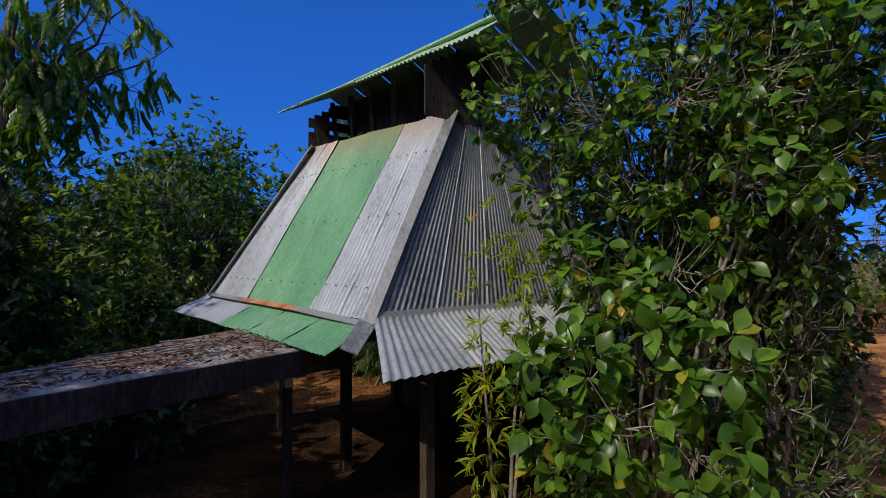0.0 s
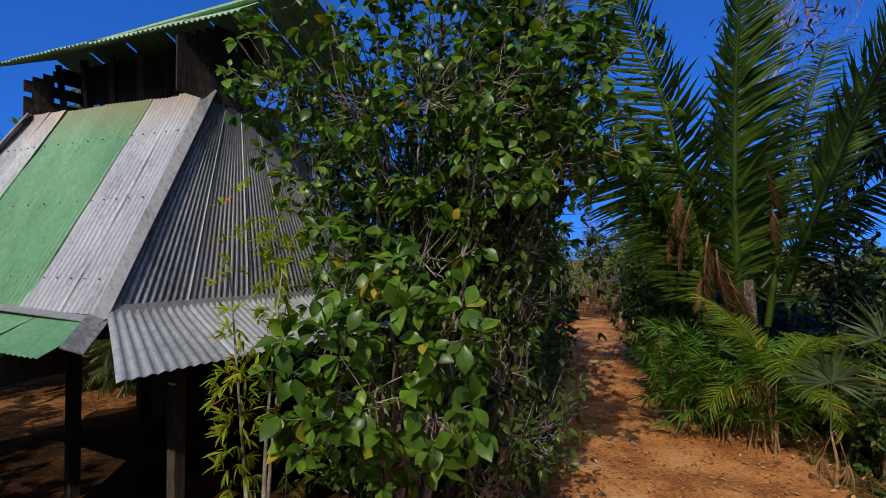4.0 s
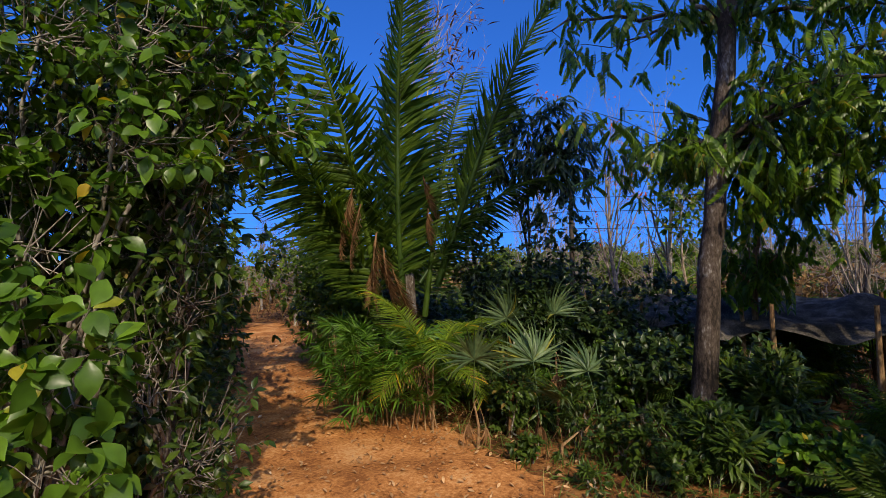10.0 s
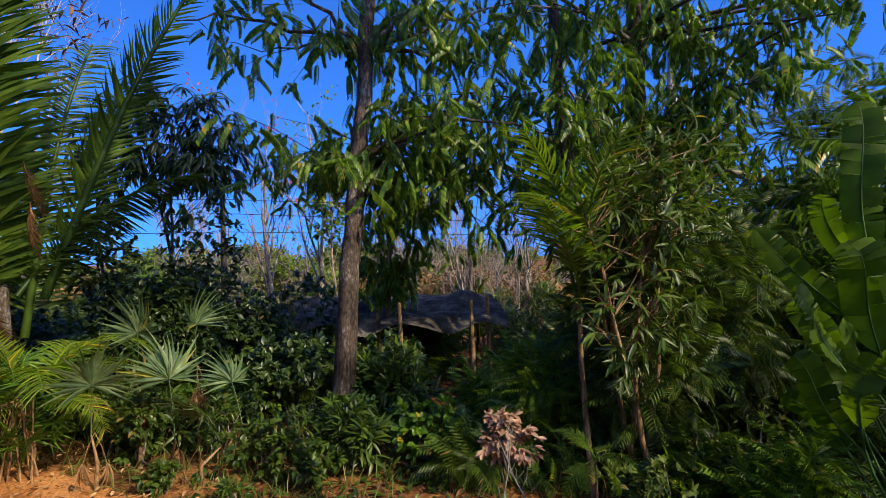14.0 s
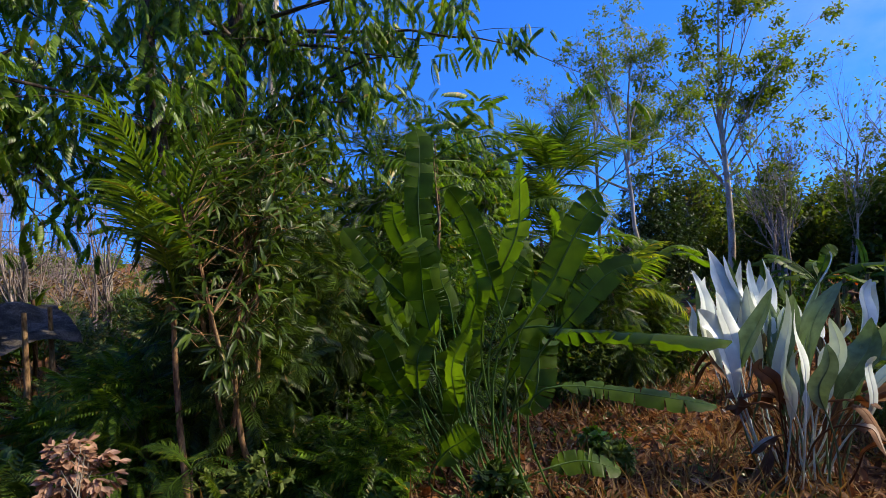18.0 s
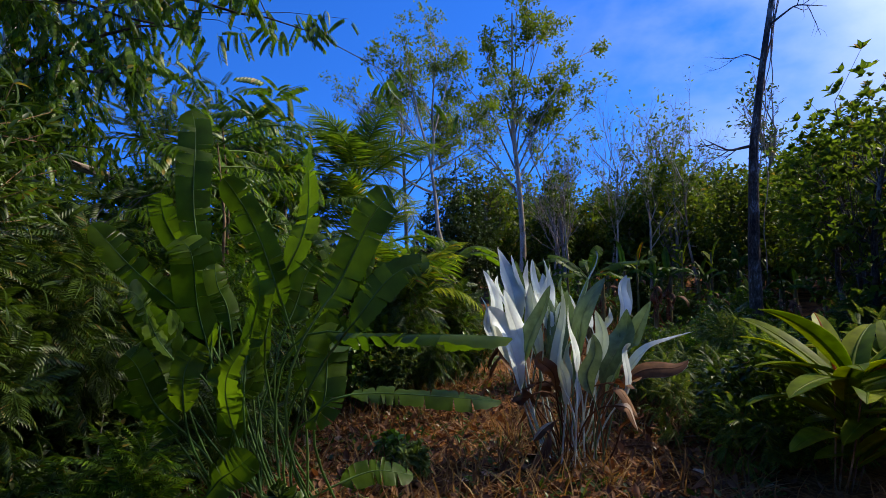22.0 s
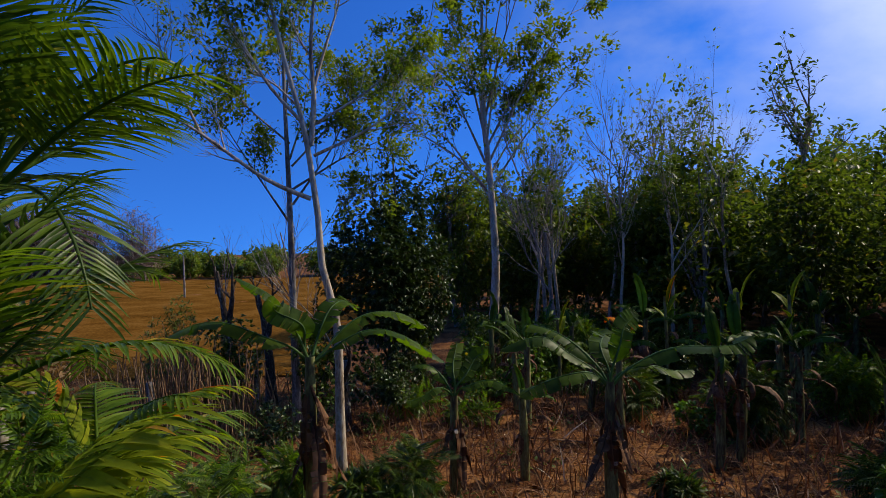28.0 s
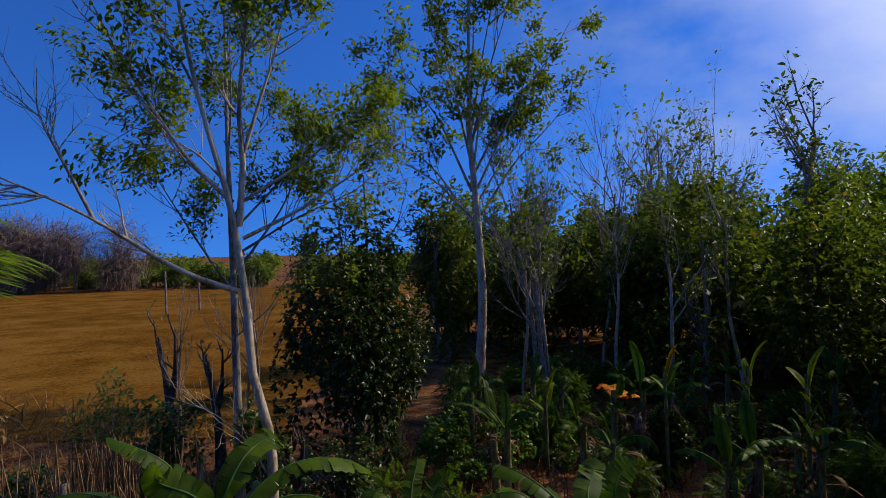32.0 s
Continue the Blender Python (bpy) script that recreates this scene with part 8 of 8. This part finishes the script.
litter("fallen_leaves", 9000, (2.5, 14), (-1, 17), T_DRY, L_TAN, 0.07, "dry fallen leaves on the dirt path", lambda x, y: on_path(x, y, 0.5), 0.15, 0.05)
litter("fallen_leaves", 9000, (-4, 14), (-26, 1), T_DRY, L_DEAD, 0.13, "dry fallen leaves under the plants", None, 0.2)
litter("grass", 9000, (-4, 13), (-24, 0), T_STRIP, L_DRYGRASS, 0.36, "tufts of dry yellow grass", None, 2.2)
litter("grass", 1500, (5.8, 9), (0.5, 6), T_STRIP, L_GRASS, 0.26, "short green grass along the path edge", lambda x, y: not on_path(x, y, -0.25), 2.0)
litter("grass", 26000, (14, 60), (-25, 45), T_STRIP, L_DRYGRASS, 0.9, "tall dry yellow grass", lambda x, y: not on_path(x, y, 0.2), 2.0)
litter("grass", 4200, (-1, 13), (-31, -18), T_STRIP, L_DEAD, 0.6, "dry brown stalks among the banana plants", None, 3.0)

# ---- clutter ----
sr_ = np.random.default_rng(601)


def stick(at, yaw, length, r, mat, label, name="fallen_branch", group="", forks=3):
    """Dry branch that lies on the ground, slightly bent, with side twigs."""
    s = thing(name, at, label, "branch", group, turn=yaw)
    k = np.linspace(0, 1, 8)
    ln = np.stack([0.06 * length * np.sin(k * 4 + sr_.uniform(0, 6)), (k - 0.5) * length, r + 0.03 * length * np.sin(k * math.pi) * sr_.uniform(0, 1)], -1)
    v, f = tube(ln, np.linspace(r, r * 0.4, 8), 7)
    part("stem", nmesh("stem", v, [f], mat), s)
    for _ in range(forks):
        i = int(sr_.integers(2, 7))
        d = np.array((sr_.choice((-1, 1)) * sr_.uniform(0.2, 0.5), sr_.uniform(0.1, 0.5), sr_.uniform(0.0, 0.2))) * length * 0.5
        v, f = tube(np.array([ln[i], ln[i] + d * 0.5 + (0, 0, 0.01), ln[i] + d]), [r * 0.5, r * 0.35, r * 0.15], 5)
        part("twig", nmesh("twig", v, [f], mat), s)
    return s


for n, (x, y, yaw, l, r) in enumerate(((5.9, -3.4, 70, 1.6, 0.018), (5.0, -6.2, 20, 1.2, 0.014), (3.6, -6.4, 120, 0.9, 0.012), (1.6, -9.6, 40, 1.5, 0.02), (1.0, -12.4, 100, 1.8, 0.022), (6.2, -15.0, 60, 1.8, 0.02), (8.0, -15.6, 130, 1.4, 0.018), (4.2, -20.0, 30, 2.2, 0.03), (6.8, -22.6, 110, 2.0, 0.03), (2.4, -18.6, 75, 1.6, 0.02), (11.6, -16.4, 15, 1.7, 0.02), (7.2, 0.2, 95, 1.1, 0.012), (9.2, 0.2, 35, 1.3, 0.014), (12.4, -18.6, 50, 2.0, 0.03))):
    stick(base(x, y), yaw, l, r, (M_TWIG, M_BARK_GREY, M_CANE)[n % 3], "dry fallen branch lying among dead leaves", group="fallen branches")
litter("grass", 5200, (0.4, 7.0), (-12.5, -3.2), T_STRIP, L_DRYGRASS, 0.42, "dry brown grass between the garden plants", lambda x, y: math.sin(x * 1.7 + 2.0) + math.sin(y * 2.1 - x) > -0.3, 2.0)
litter("weeds", 5200, (0.2, 7.5), (-13.5, -3.0), T_OVAL, L_SHADE, 0.13, "low weeds between the garden plants", lambda x, y: math.sin(x * 2.3 + 1.0) + math.sin(y * 1.9 + x) > -0.5, 0.9)
litter("weeds", 2600, (5.0, 10.5), (-4.0, 3.0), T_OVAL, L_SHADE, 0.13, "low weeds in the shade beside the path", lambda x, y: not on_path(x, y, 0.1) and math.sin(x * 3.1) + math.sin(y * 2.7) > -0.6, 0.9)
litter("weeds", 3000, (0.5, 13.0), (-26.0, -14.0), T_OVAL, L_GRASS, 0.14, "low weeds between the banana plants", lambda x, y: math.sin(x * 1.9) + math.sin(y * 2.3) > 0.5, 0.9)
litter("fallen_leaves", 5200, (0.5, 8.0), (-13.0, -3.0), T_DRY, L_DEAD, 0.16, "thick layer of dry brown leaves under the garden plants", None, 0.3)
# fallen dead leaves of the large plants
for n in range(46):
    if n < 16:
        x, y = 2.8 + sr_.normal(0, 1.0), -8.2 + sr_.normal(0, 0.9)
    else:
        x, y = sr_.uniform(1.0, 11.5), sr_.uniform(-25.0, -14.0)
    lf = thing("fallen_leaf", base(x, y), "large dead brown leaf curled on the ground", "leaf", "large fallen leaves")
    part("blade", DEADLEAF[n % 3], lf, m=aim(sr_.uniform(0, 360), sr_.uniform(2, 14), sr_.uniform(-40, 40), (0, 0, 0.06), sr_.uniform(0.5, 1.0)))
# leaves and twigs on the lean-to roof
n = 900
lu, lv = sr_.uniform(0.02, 0.98, n), sr_.beta(1.2, 2.0, n)
lA, lB, lC, lD = hp(0.72, 0.1, 2.0), hp(-0.24, -3.6, 1.99), hp(0.2, -3.6, 2.0), hp(2.5, -0.2, 2.03)
lp = (lB + (lA - lB) * lu[:, None]) * (1 - lv[:, None]) + (lC + (lD - lC) * lu[:, None]) * lv[:, None] + (0, 0, 0.025)
v, f = scatter(T_DRY, lp, np.column_stack([sr_.normal(0, 1, (n, 2)), np.abs(sr_.normal(0, 0.1, n))]), Z + sr_.normal(0, 0.3, (n, 3)), 0.055 * sr_.uniform(0.4, 1.4, n))
rl = tagged(new("roof_litter", nmesh("roof_litter", v, [f], L_DEADDARK)), "dry leaves lying on the rusty lean-to roof", "dead leaves", kind="stuff")
rl.matrix_basis = HUT
for k in range(18):
    a, b = (lB + (lA - lB) * sr_.uniform(0.2, 0.9)), (lC + (lD - lC) * sr_.uniform(0.2, 0.9))
    p = a + (b - a) * sr_.uniform(0.2, 0.8)
    d = (lA - lB) / np.linalg.norm(lA - lB) * sr_.uniform(0.3, 0.8) + (sr_.normal(0, 0.1), sr_.normal(0, 0.1), 0)
    q = HUT @ Vector(p + (0, 0, 0.02))
    tw = thing("fallen_branch", tuple(q), "thin dry twig lying on the lean-to roof", "branch", "twigs on the roof", turn=-51.0)
    v, f = tube(np.array([-d, (0.02, 0.02, 0.012), d]), [0.009, 0.007, 0.004], 5)
    part("stem", nmesh("stem", v, [f], M_TWIG), tw)
# posts out in the field and along its far side
for n, (d, l, h) in enumerate(((62, -32.0, 5.0), (66, -30.0, 3.6))):
    fp = thing("field_post", base(3.6 + 0.44 * d - 0.9 * l, -11.5 - 0.9 * d - 0.44 * l), "pale bare pole standing at the far field", "post", "field posts")
    v, f = tube(np.array([(0, 0, -0.2), (0.02, 0, h * 0.5), (0.05, 0.02, h)]), [0.13, 0.11, 0.08], 7)
    part("pole", nmesh("pole", v, [f], M_BARK_GREY), fp)
# young scrub along the near edge of the field
for n, (x, y, r, h) in enumerate(((15.2, -19.9, 0.9, 1.7), (17.4, -19.4, 0.8, 1.3), (14.6, -22.6, 0.9, 1.6), (18.6, -21.8, 0.9, 1.2), (12.6, -17.8, 0.5, 0.8), (10.8, -15.2, 0.5, 0.8))):
    bush(base(x, y), "dry brownish scrub at the field's edge", 610 + n, r, h, int(130 * r * h + 40), 5, 0.13, T_LANCE, (L_GRASS, L_DRYGRASS)[n % 2], 9, group="field scrub", smat=M_TWIG)
for n, (x, y, h) in enumerate(((16.0, -23.4, 7.0), (18.2, -26.0, 6.0), (20.5, -24.5, 5.0))):
    bare_tree(base(x, y), "thin leafless tree at the field's edge", 620 + n, h, 0.05, M_TWIG, (7, 4, 3), 0.5, (0, 0), None, ratio=0.45, up=0.12, first=0.3, sides=6, group="leafless trees")
